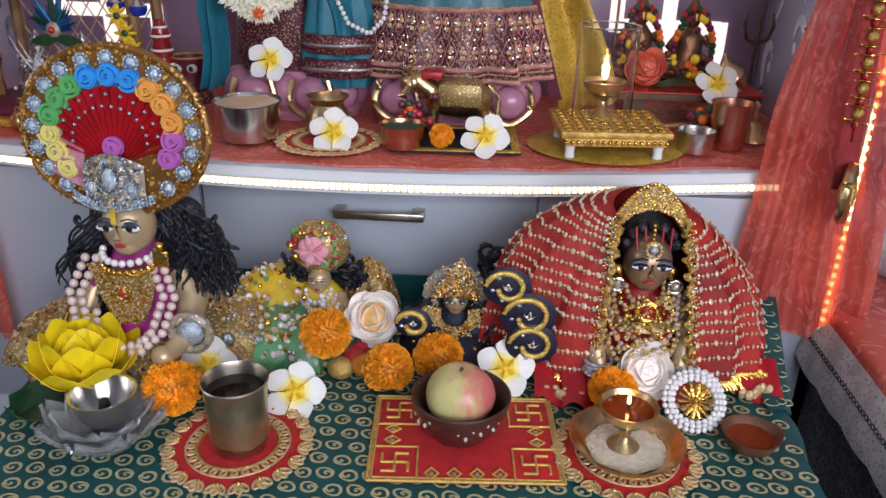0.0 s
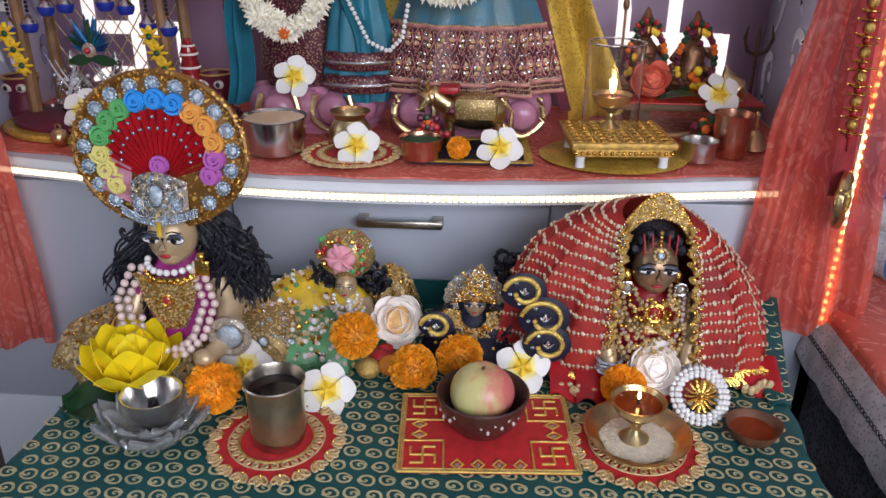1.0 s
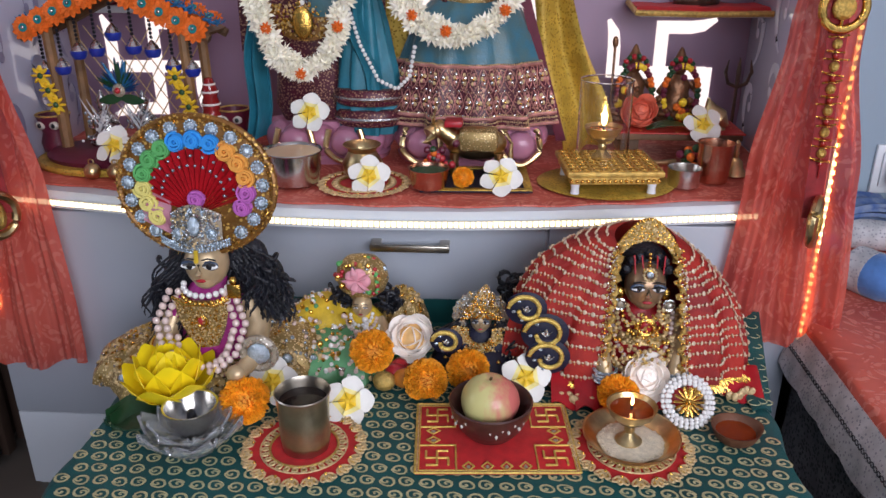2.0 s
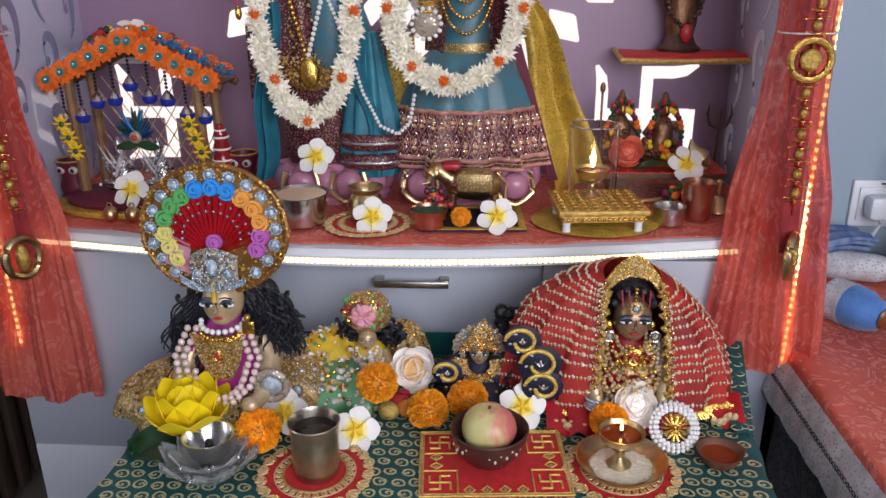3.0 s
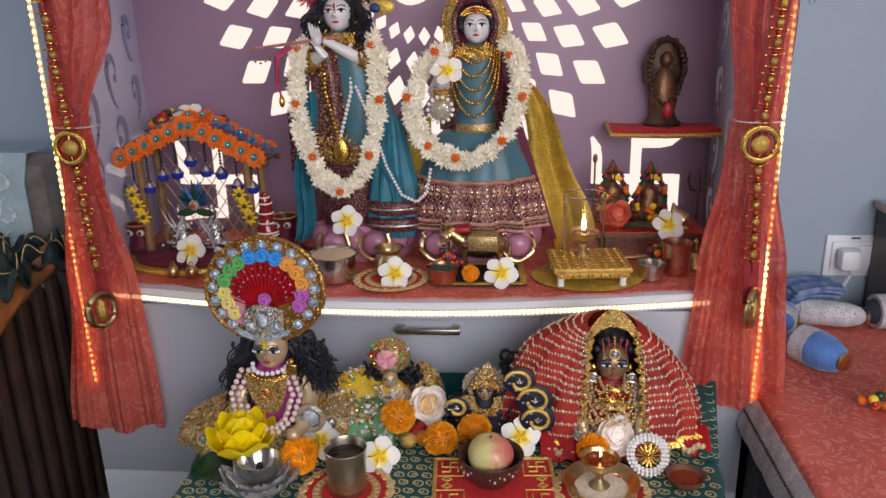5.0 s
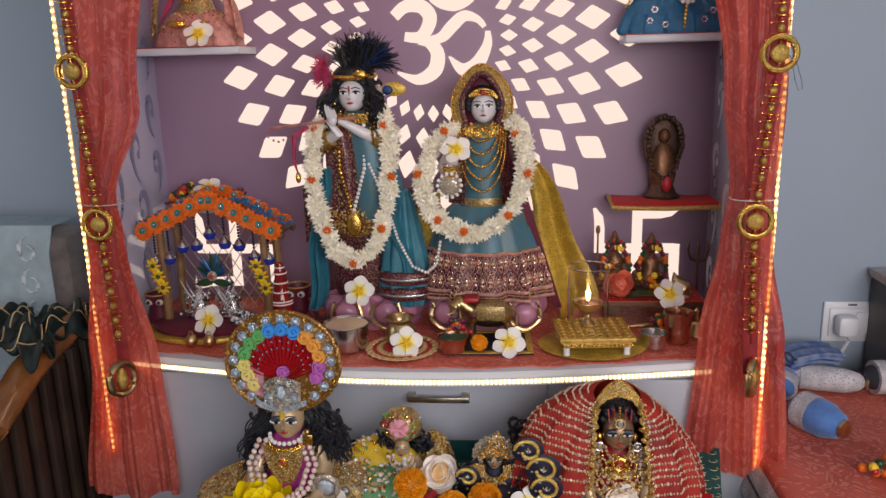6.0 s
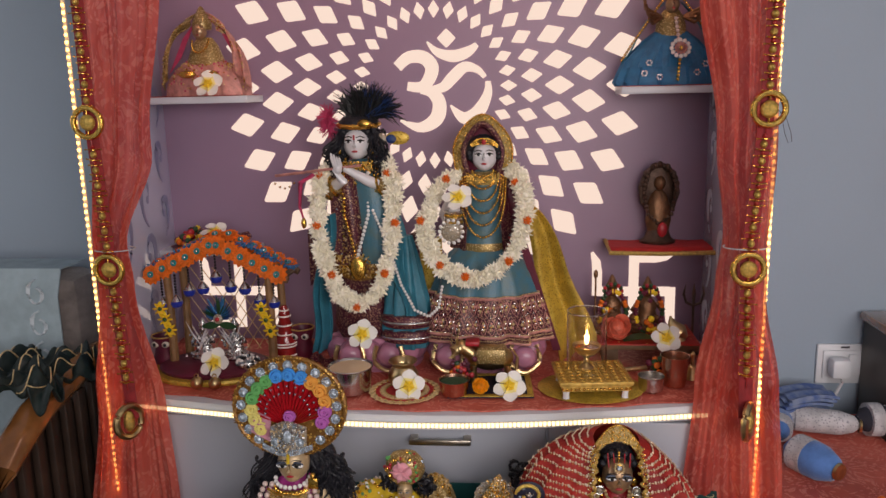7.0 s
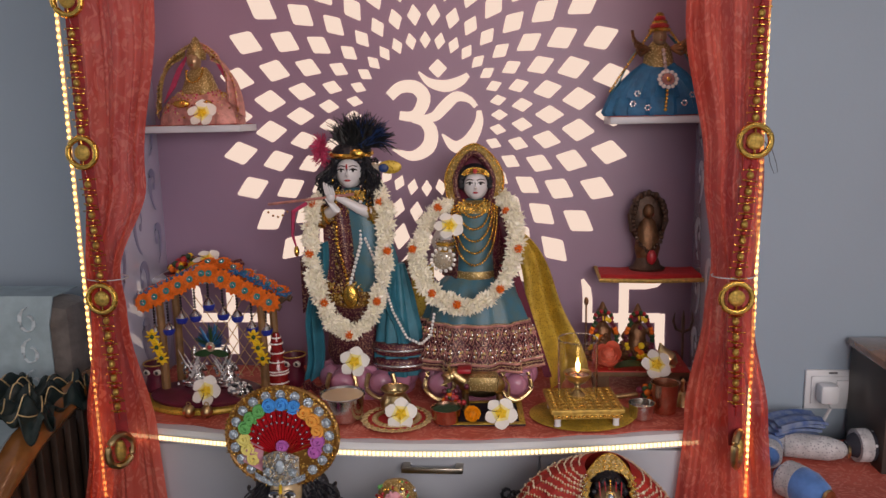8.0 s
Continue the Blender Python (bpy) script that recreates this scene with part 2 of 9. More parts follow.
# ---------------------------------------------------------------- mesh tools
class Mesh:
    """Collects shapes, each with a material, for one mesh."""

    def __init__(self):
        self.v, self.f, self.mi, self.names = [], [], [], []

    def add(self, verts, faces, material):
        if material not in self.names:
            self.names.append(material)
        k, o = self.names.index(material), len(self.v)
        self.v.extend([tuple(p) for p in verts])
        for f in faces:
            self.f.append([i + o for i in f])
            self.mi.append(k)
        return self

    def lathe(self, profile, material, c=(0, 0, 0), n=24, sx=1.0, sy=1.0, m=None, wave=None):
        vs, fs = [], []
        for r, z in profile:
            for i in range(n):
                a = 2 * math.pi * i / n
                w = wave(a, z) if wave else 1.0
                p = Vector((r * w * math.cos(a) * sx, r * w * math.sin(a) * sy, z))
                vs.append((m @ p if m else p) + Vector(c))
        for j in range(len(profile) - 1):
            for i in range(n):
                k = (i + 1) % n
                fs.append((j * n + i, j * n + k, (j + 1) * n + k, (j + 1) * n + i))
        if profile[0][0] > 1e-6:
            fs.append(tuple(reversed(range(n))))
        if profile[-1][0] > 1e-6:
            fs.append(tuple((len(profile) - 1) * n + i for i in range(n)))
        return self.add(vs, fs, material)

    def ball(self, c, r, material, n=12, k=8, m=None):
        r = (r, r, r) if isinstance(r, (int, float)) else r
        vs, fs = [], []
        for j in range(k + 1):
            t = math.pi * j / k
            for i in range(n):
                a = 2 * math.pi * i / n
                p = Vector((r[0] * math.sin(t) * math.cos(a), r[1] * math.sin(t) * math.sin(a), -r[2] * math.cos(t)))
                vs.append((m @ p if m else p) + Vector(c))
        for j in range(k):
            for i in range(n):
                q = (i + 1) % n
                fs.append((j * n + i, j * n + q, (j + 1) * n + q, (j + 1) * n + i))
        return self.add(vs, fs, material)

    def tube(self, pts, radius, material, n=8, closed=False, flat=1.0):
        pts = [Vector(p) for p in pts]
        cnt = len(pts)
        rad = radius if isinstance(radius, (list, tuple)) else [radius] * cnt
        vs, fs = [], []
        for i, p in enumerate(pts):
            a = pts[(i - 1) % cnt] if (closed or i > 0) else p
            b = pts[(i + 1) % cnt] if (closed or i < cnt - 1) else p
            d = (b - a).normalized() if (b - a).length > 1e-9 else Vector((0, 0, 1))
            up = Vector((0, 0, 1)) if abs(d.z) < 0.9 else Vector((0, 1, 0))
            s = d.cross(up).normalized()
            u = s.cross(d)
            for j in range(n):
                t = 2 * math.pi * j / n
                vs.append(p + s * (rad[i] * math.cos(t)) + u * (rad[i] * flat * math.sin(t)))
        for i in range(cnt if closed else cnt - 1):
            for j in range(n):
                q, k = (j + 1) % n, (i + 1) % cnt
                fs.append((i * n + j, i * n + q, k * n + q, k * n + j))
        if not closed:
            fs.append(tuple(reversed(range(n))))
            fs.append(tuple((cnt - 1) * n + j for j in range(n)))
        return self.add(vs, fs, material)

    def ring(self, c, r, t, material, m=None, n=24, k=8, sy=1.0):
        m = m or Matrix.Identity(3)
        return self.tube([Vector(c) + m @ Vector((r * math.cos(a), r * sy * math.sin(a), 0))
                          for a in (2 * math.pi * i / n for i in range(n))], t, material, k, closed=True)

    def box(self, c, s, material, bevel=0.0, m=None):
        bm = bmesh.new()
        bmesh.ops.create_cube(bm, size=1.0)
        for q in bm.verts:
            q.co = Vector((q.co.x * s[0], q.co.y * s[1], q.co.z * s[2]))
        if bevel:
            bmesh.ops.bevel(bm, geom=bm.edges[:], offset=bevel, segments=2, affect="EDGES", profile=0.5)
        vs = [(m @ q.co if m else q.co) + Vector(c) for q in bm.verts]
        bm.verts.index_update()
        fs = [[q.index for q in f.verts] for f in bm.faces]
        bm.free()
        return self.add(vs, fs, material)

    def sheet(self, fn, nu, nv, material, thick=0.0):
        """A sheet fn(u, v), u and v from 0 to 1; given a thickness it gets a back and rims."""
        pts = [[Vector(fn(i / nu, j / nv)) for i in range(nu + 1)] for j in range(nv + 1)]
        w = nu + 1
        vs = [p for row in pts for p in row]
        fs = [(j * w + i, j * w + i + 1, (j + 1) * w + i + 1, (j + 1) * w + i) for j in range(nv) for i in range(nu)]
        if thick:
            back = []
            for j in range(nv + 1):
                for i in range(nu + 1):
                    a = pts[j][min(i + 1, nu)] - pts[j][max(i - 1, 0)]
                    b = pts[min(j + 1, nv)][i] - pts[max(j - 1, 0)][i]
                    nn = a.cross(b)
                    nn = nn.normalized() if nn.length > 1e-12 else Vector((0, 0, 1))
                    back.append(pts[j][i] - nn * thick)
            o = len(vs)
            vs = vs + back
            fs += [tuple(reversed([q + o for q in f])) for f in fs[:nu * nv]]
            rim = [i for i in range(nu)] + [j * w + nu for j in range(nv)] + [nv * w + i for i in range(nu, 0, -1)] + [j * w for j in range(nv, 0, -1)]
            for a in range(len(rim)):
                p, q = rim[a], rim[(a + 1) % len(rim)]
                fs.append((q, p, p + o, q + o))
        return self.add(vs, fs, material)

    def prism(self, outline, depth, material, m=None):
        """A flat outline in x and z, pulled to a depth along y."""
        n = len(outline)
        m = m or Matrix.Identity(4)
        vs = [m @ Vector((x, -depth / 2, z)) for x, z in outline] + [m @ Vector((x, depth / 2, z)) for x, z in outline]
        fs = [tuple(range(n)), tuple(reversed(range(n, 2 * n)))]
        fs += [((i + 1) % n, i, i + n, (i + 1) % n + n) for i in range(n)]
        return self.add(vs, fs, material)

    def mesh(self, name, smooth=True):
        me = bpy.data.meshes.new(name)
        me.from_pydata(self.v, [], self.f)
        for nm in self.names:
            me.materials.append(MATS[nm])
        me.polygons.foreach_set("material_index", self.mi)
        if smooth:
            me.polygons.foreach_set("use_smooth", [True] * len(me.polygons))
            me.set_sharp_from_angle(angle=radians(42))
        me.update()
        return me


def thing(name, label, category, at=(0, 0, 0), turn=0.0, group="", kind="", mesh=None, scale=1.0):
    ob = new(name, mesh.mesh(name) if mesh else None)
    ob.matrix_basis = Matrix.LocRotScale(at, Euler((0, 0, radians(turn))), (scale,) * 3)
    return tagged(ob, label, category, group, kind)


def part(name, mesh, parent, label=""):
    ob = new(name, mesh.mesh(name) if isinstance(mesh, Mesh) else mesh)
    ob.parent = parent
    return tagged(ob, label) if label else ob


RX = Matrix.Rotation(radians(90), 3, "X")
SHELF, TABLE = 0.692, 0.464

# ---------------------------------------------------------------- room
X0, X1, Y0, Y1, H = -3.0, 3.0, -2.8, 0.49, 2.75


def structure(name, label, category, mesh):
    return thing(name, label, category, mesh=mesh, kind="structure")


structure("floor", "dark polished stone floor of the room", "floor", Mesh().box((0, -1.15, -0.05), (6.4, 3.7, 0.1), "floor_tile"))
structure("ceiling", "plain white painted ceiling", "ceiling", Mesh().box((0, -1.15, H + 0.05), (6.4, 3.7, 0.1), "ceiling_paint"))
structure("wall_north", "pale blue-grey painted plaster wall behind the shrine", "wall", Mesh().box((0, Y1 + 0.06, H / 2), (6.2, 0.12, H), "wall_paint"))
structure("wall_east", "pale blue-grey painted plaster wall", "wall", Mesh().box((X1 + 0.06, -1.15, H / 2), (0.12, 3.28, H), "wall_paint"))
south = Mesh()
for cx, cz, sx, sz in ((-1.65, 1.375, 2.7, 2.75), (2.55, 1.375, 0.9, 2.75), (0.9, 0.4, 2.4, 0.8), (0.9, 2.6, 2.4, 0.3)):
    south.box((cx, Y0 - 0.06, cz), (sx, 0.12, sz), "wall_paint")
structure("wall_south", "pale blue-grey painted plaster wall with a wide window opening", "wall", south)
# unseen opening, added behind the left fill lamp
west = Mesh()
for cy, cz, sy, sz in ((-2.2, 1.375, 1.2, 2.75), (0.03, 1.375, 0.92, 2.75), (-1.02, 0.45, 1.18, 0.9), (-1.02, 2.5, 1.18, 0.5)):
    west.box((X0 - 0.06, cy, cz), (0.12, sy, sz), "wall_paint")
structure("wall_west", "pale blue-grey painted plaster wall with an unseen added opening", "wall", west)

# ---------------------------------------------------------------- the shrine cabinet
CX0, CX1 = -0.968, 0.565
MID = (CX0 + CX1) / 2
cab = thing("shrine_cabinet", "white laminate shrine cabinet with backlit mauve panel and bowed counter", "cabinet", (0, 0, 0))


def bow(x):
    """The counter's front edge: it swings forward in the middle."""
    u = (x - MID) / (CX1 - MID)
    return -0.1 * max(0.0, math.cos(u * math.pi / 2)) ** 1.15 + 0.012


part("body", Mesh().box((MID, 0.235, 0.325), (CX1 - CX0, 0.45, 0.65), "white_laminate", 0.002), cab)
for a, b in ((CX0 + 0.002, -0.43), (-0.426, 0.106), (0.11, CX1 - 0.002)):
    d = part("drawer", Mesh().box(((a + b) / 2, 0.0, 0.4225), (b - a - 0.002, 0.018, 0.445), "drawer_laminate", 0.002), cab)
    if a < -0.9:
        continue
    hx = -0.137 if a == -0.426 else (a + b) / 2 + (0.0 if a > 0 else -0.05)
    if a > 0:
        hx = 0.215
    hm = Mesh().box((hx, -0.036, 0.6), (0.142, 0.009, 0.013), "dull_steel", 0.002)
    for s in (-1, 1):
        hm.box((hx + s * 0.062, -0.021, 0.6), (0.018, 0.028, 0.015), "dull_steel", 0.002)
    part("handle", hm, d, "brushed steel bar handle")
for a, b in ((CX0 + 0.002, -0.43), (-0.426, 0.106), (0.11, CX1 - 0.002)):
    part("door", Mesh().box(((a + b) / 2, 0.0, 0.108), (b - a - 0.002, 0.018, 0.18), "white_laminate", 0.002), cab)


def counter_outline(n=48, inset=0.0):
    xs = [CX0 + (CX1 - CX0) * i / n for i in range(n + 1)]
    return [(x, bow(x) + inset) for x in xs]


ct = Mesh()
edge = counter_outline()
nn = len(edge)
vs = [(x, y, 0.655) for x, y in edge] + [(x, y, 0.688) for x, y in edge] + [(x, 0.46, 0.655) for x, y in edge] + [(x, 0.46, 0.688) for x, y in edge]
fs = []
for i in range(nn - 1):
    fs += [(i, i + 1, nn + i + 1, nn + i), (nn + i, nn + i + 1, 3 * nn + i + 1, 3 * nn + i), (2 * nn + i, 3 * nn + i, 3 * nn + i + 1, 2 * nn + i + 1), (i + 1, i, 2 * nn + i, 2 * nn + i + 1)]
ct.add(vs, fs, "white_laminate")
part("counter", ct, cab, "white counter with a bowed front edge")
led = part("led_strip", Mesh().tube([(x, y - 0.004, 0.668) for x, y in edge], 0.0058, "led_tape", 6), cab, "LED strip along the counter edge")
dots = Mesh()
x = CX0 + 0.09
while x < CX1 - 0.1:
    dots.box((x, bow(x) - 0.0095, 0.668), (0.0062, 0.003, 0.0085), "led_cool")
    x += 0.0095
part("light_dots", dots, led, "glowing LED dots")
for x, lx in ((CX0 + 0.01, -0.93), (CX1 - 0.01, 0.567)):
    sp = Mesh().box((x, 0.23, 1.345), (0.02, 0.46, 1.306), "side_white", 0.002)
    if x < 0:
        sp.v = [(vx + 0.042 * (1 - vy / 0.46), vy, vz) for vx, vy, vz in sp.v]
    part("side_panel", sp, cab, "white side panel with cut scrolls")
    v = part("led_strip", Mesh().box((lx, -0.03, 1.22), (0.008, 0.004, 1.56), "led_tape"), cab, "vertical LED strip on the cabinet edge")
    dm = Mesh()
    for i in range(96):
        dm.box((lx, -0.0335, 0.46 + i * 0.0155), (0.005, 0.003, 0.006), "led_warm")
    part("light_dots", dm, v, "glowing warm LED dots")
tl = part("led_strip", Mesh().box((-0.17, -0.018, 1.99), (1.46, 0.004, 0.008), "led_tape"), cab, "LED strip along the cabinet top")
dm = Mesh()
for i in range(90):
    dm.box((-0.89 + i * 0.0162, -0.0215, 1.99), (0.006, 0.003, 0.005), "led_warm")
part("light_dots", dm, tl, "glowing warm LED dots")
part("top_panel", Mesh().box((MID, 0.22, 2.01), (CX1 - CX0, 0.48, 0.024), "white_laminate", 0.002), cab)
back = part("back_panel", Mesh().box((MID, 0.448, 1.345), (CX1 - CX0 - 0.04, 0.018, 1.306), "mauve_board"), cab, "mauve board with backlit cut diamonds")
PANEL = 0.4385


def rounded(points, r=0.2, k=3):
    """The outline with each corner rounded by a share r of its sides."""
    out = []
    n = len(points)
    for i in range(n):
        p, a, b = Vector(points[i]), Vector(points[i - 1]), Vector(points[(i + 1) % n])
        s, e = p + (a - p) * r, p + (b - p) * r
        for j in range(k + 1):
            t = j / k
            out.append(tuple(s * (1 - t) ** 2 + p * 2 * t * (1 - t) + e * t * t))
    return out


OMZ = 1.407
RINGS = ((0.2, 0.024, 0.0155), (0.266, 0.03, 0.0195), (0.342, 0.041, 0.026), (0.425, 0.047, 0.032), (0.52, 0.052, 0.0345))
for k, (r, hr, ht) in enumerate(RINGS):
    dia = Mesh().prism(rounded([(-hr, 0), (0, -ht), (hr, 0), (0, ht)], 0.14), 0.003, "back_light").mesh("diamond")
    for i in range(32):
        a = 2 * math.pi * (i + 0.5 * (k % 2)) / 32 - 0.014
        OMX = -0.18 - 0.0035 * k
        q = part("diamond", dia, back)
        q.matrix_basis = Matrix.Translation((OMX + r * math.cos(a), PANEL, OMZ + r * math.sin(a))) @ Matrix.Rotation(-a, 4, "Y")


def stroke(path, widths, name, c, s):
    """A flat brush stroke of changing width as an inlay of the panel."""
    pts = [Vector(p) for p in path]
    lo, hi = [], []
    for i, p in enumerate(pts):
        d = (pts[min(i + 1, len(pts) - 1)] - pts[max(i - 1, 0)]).normalized()
        nrm = Vector((-d.y, d.x))
        w = widths[0] + (widths[1] - widths[0]) * i / (len(pts) - 1) if len(widths) == 2 else widths[i]
        lo.append(p - nrm * w)
        hi.append(p + nrm * w)
    ms = Mesh()
    vs = [(c[0] + p.x * s, PANEL - 0.0015, c[1] + p.y * s) for p in lo + hi] + [(c[0] + p.x * s, PANEL + 0.0015, c[1] + p.y * s) for p in lo + hi]
    n, m2 = len(pts), 2 * len(pts)
    fs = []
    for i in range(n - 1):
        fs += [(i, i + 1, n + i + 1, n + i), (m2 + i, m2 + n + i, m2 + n + i + 1, m2 + i + 1), (i + 1, i, m2 + i, m2 + i + 1), (n + i, n + i + 1, m2 + n + i + 1, m2 + n + i)]
    ms.add(vs, fs, "back_light")
    return part(name, ms, back)


# the om sign: two bowls of the three, the tail, the moon and the dot
OM = (-0.187, 1.411)


def soft(keys, n=22):
    """A smooth line through flat key points, with the width as a third value."""
    keys = [Vector(k) for k in keys]
    out = []
    for i in range(n + 1):
        t = i / n * (len(keys) - 1)
        k = min(int(t), len(keys) - 2)
        f = t - k
        p0, p1, p2, p3 = keys[max(k - 1, 0)], keys[k], keys[k + 1], keys[min(k + 2, len(keys) - 1)]
        out.append(0.5 * ((2 * p1) + (p2 - p0) * f + (2 * p0 - 5 * p1 + 4 * p2 - p3) * f * f + (3 * p1 - p0 - 3 * p2 + p3) * f ** 3))
    return out


for k, (name, keys) in enumerate((
        ("om_upper", [(-0.092, 0.048, 0.017), (-0.062, 0.072, 0.019), (-0.022, 0.072, 0.021), (0.002, 0.046, 0.022), (-0.008, 0.012, 0.02), (-0.03, -0.006, 0.017), (-0.066, -0.003, 0.014)]),
        ("om_lower", [(-0.03, -0.012, 0.014), (0.0, -0.02, 0.018), (0.02, -0.05, 0.022), (0.01, -0.092, 0.023), (-0.035, -0.114, 0.016), (-0.088, -0.094, 0.004)]),
        ("om_tail", [(-0.008, -0.012, 0.008), (0.03, -0.008, 0.016), (0.058, 0.018, 0.019), (0.09, 0.044, 0.017), (0.125, 0.036, 0.011), (0.144, 0.016, 0.008)]),
        ("om_hook", [(0.152, 0.006, 0.008), (0.15, -0.03, 0.015), (0.122, -0.078, 0.022), (0.085, -0.09, 0.019), (0.05, -0.056, 0.003)]),
        ("om_moon", [(-0.01, 0.112, 0.003), (0.018, 0.084, 0.013), (0.062, 0.073, 0.019), (0.1, 0.084, 0.016), (0.124, 0.102, 0.008)]))):
    line = soft(keys)
    o = stroke([(v.x, v.y) for v in line], [v.z * 0.84 for v in line], name, OM, 1)
    o.location.y = -0.0004 * k
part("om_dot", Mesh().prism(rounded([(-0.026, 0), (0, -0.026), (0.026, 0), (0, 0.026)], 0.12), 0.003, "back_light", Matrix.Translation((OM[0] + 0.042, PANEL, OM[1] + 0.12))), back)
# the two angular signs low on the panel
for cx in (0.362, -0.763):
    c = (cx, 0.836)
    t = 0.0135
    for k, path in enumerate((
            [(-0.1, 0.0), (0.0, 0.0), (0.1, 0.0)], [(0.0, 0.108), (0.0, 0.0), (0.0, -0.108)],
            [(-0.1, -0.012), (-0.1, 0.055), (-0.103, 0.085), (-0.115, 0.112)], [(-0.0135, 0.096), (0.06, 0.096), (0.085, 0.1), (0.112, 0.113)],
            [(0.1, 0.012), (0.1, -0.055), (0.103, -0.085), (0.115, -0.112)], [(0.0135, -0.096), (-0.06, -0.096), (-0.085, -0.1), (-0.112, -0.113)])):
        ws = [t] * 3 if k < 2 else [t, t, t * 0.9, 0.004]
        stroke(path, ws, "sign_stroke", (c[0], c[1]), 1).location.y = -0.0004 * k
# flat scrolls for the side panels' cuts: shade painted dark left, light pale right
for sx, x in ((-1, CX0 + 0.0215), (1, CX1 - 0.0215)):
    for k in range(8):
        for y0, up, r in ((0.1, 0.0, 0.05), (0.25, 0.075, 0.046), (0.375, 0.02, 0.036)):
            z = 0.77 + 0.15 * k + up
            flip = 1 if (k + int(y0 * 10)) % 2 else -1
            pts = []
            for i in range(23):
                t = i / 22
                a = radians(-100 + 330 * t)
                q = r * (1.0 - 0.62 * t)
                pts.append((x, y0 + flip * q * math.cos(a) * 0.85, z + q * math.sin(a) * 1.15 - (0.035 * (1 - t * 4) if t < 0.25 else 0)))
            wide = [0.0018 + 0.0115 * math.sin(math.pi * min(1, (i + 1) / 20)) ** 1.3 for i in range(22)] + [0.009]
            ms = Mesh().tube(pts, wide, "cut_shade" if sx < 0 else "cut_lit", 6)
            ms.ball(pts[-1], 0.011, "cut_shade" if sx < 0 else "cut_lit", 8, 6)
            ms.v = [(x + (q[0] - x) * 0.1 + (0.042 * (1 - q[1] / 0.46) if sx < 0 else 0.0), q[1], q[2]) for q in ms.v]
            part("scroll", ms, cab)
# corner shelves and the small brackets
for x0, x1 in ((CX0 + 0.02, -0.655), (0.3, CX1 - 0.02)):
    part("corner_shelf", Mesh().box(((x0 + x1) / 2, 0.37, 1.384), (x1 - x0, 0.135, 0.018), "white_laminate", 0.002), cab)
for x0, x1 in ((CX0 + 0.02, -0.68), (0.29, CX1 - 0.02)):
    part("bracket_shelf", Mesh().box(((x0 + x1) / 2, 0.375, 0.972), (x1 - x0, 0.125, 0.014), "white_laminate", 0.002), cab)

# orange cloth over the counter
thing("counter_cloth", "orange leaf-patterned cloth covering the shrine counter", "cloth", (0, 0, 0), mesh=Mesh().sheet(
    lambda u, v: (CX0 + 0.021 + 0.04 * (1 - v) * (1 - u) + (CX1 - CX0 - 0.042) * u, (bow(CX0 + 0.021 + (CX1 - CX0 - 0.042) * u) + 0.02 + 0.004 * math.sin(60 * u)) * (1 - v) + 0.436 * v,
                  SHELF + 0.0008 * math.sin(40 * u + 3 * v) * math.sin(21 * v)), 70, 20, "orange_cloth", 0.003))


# ---------------------------------------------------------------- curtains with their bead strings
def curtain(name, label, keys, folds, seed):
    """keys: rows of height, left edge, right edge, from the top down."""
    rnd = random.Random(seed)
    ph = [rnd.uniform(0, 6.28) for _ in range(3)]

    def at(z):
        for (z0, a0, b0), (z1, a1, b1) in zip(keys, keys[1:]):
            if z >= z1:
                t = (z0 - z) / (z0 - z1)
                t = t * t * (3 - 2 * t)
                return a0 + (a1 - a0) * t, b0 + (b1 - b0) * t
        return keys[-1][1:]

    top, bottom = keys[0][0], keys[-1][0]

    def fn(u, v):
        z = top + (bottom - top) * v + (0.012 * math.sin(7 * u + ph[0]) * v)
        a, b = at(z)
        w = b - a
        depth = 0.014 + 0.02 * max(0.0, 1 - w / 0.22)
        y = -0.046 + 0.8 * depth * math.sin(folds * 2 * math.pi * u + ph[0] + 0.6 * math.sin(3 * v + ph[1])) + 0.3 * depth * math.sin(folds * 4.7 * math.pi * u + ph[2] + 0.9 * math.sin(5 * v)) + 0.12 * depth * math.sin(folds * 11 * math.pi * u + 4 * v)
        return (a + w * u + 0.004 * math.sin(17 * v + 5 * u), y, z)

    return thing(name, label, "curtain", mesh=Mesh().sheet(fn, 130, 80, "curtain_cloth"))


curtain("curtain", "sheer orange leaf-patterned curtain tied back, lit by LEDs", [(1.99, 0.39, 0.565), (1.6, 0.407, 0.56), (1.28, 0.448, 0.56), (1.07, 0.478, 0.55), (0.98, 0.468, 0.56), (0.75, 0.425, 0.6), (0.45, 0.412, 0.622)], 2.6, 3)
curtain("curtain", "sheer orange leaf-patterned curtain tied back, lit by LEDs", [(1.99, -0.912, -0.69), (1.62, -0.905, -0.705), (1.28, -0.908, -0.752), (1.07, -0.908, -0.835), (0.98, -0.905, -0.825), (0.7, -0.96, -0.775), (0.34, -1.0, -0.765)], 2.6, 8)

mat("bead_red", (0.35, 0.02, 0.02), 0.2, 0, 0.3, 80, 0.05, coat=0.5)
mat("gold_net", (0.8, 0.55, 0.15), 0.35, 0.9, 0.4, 150, 0.8, 400)


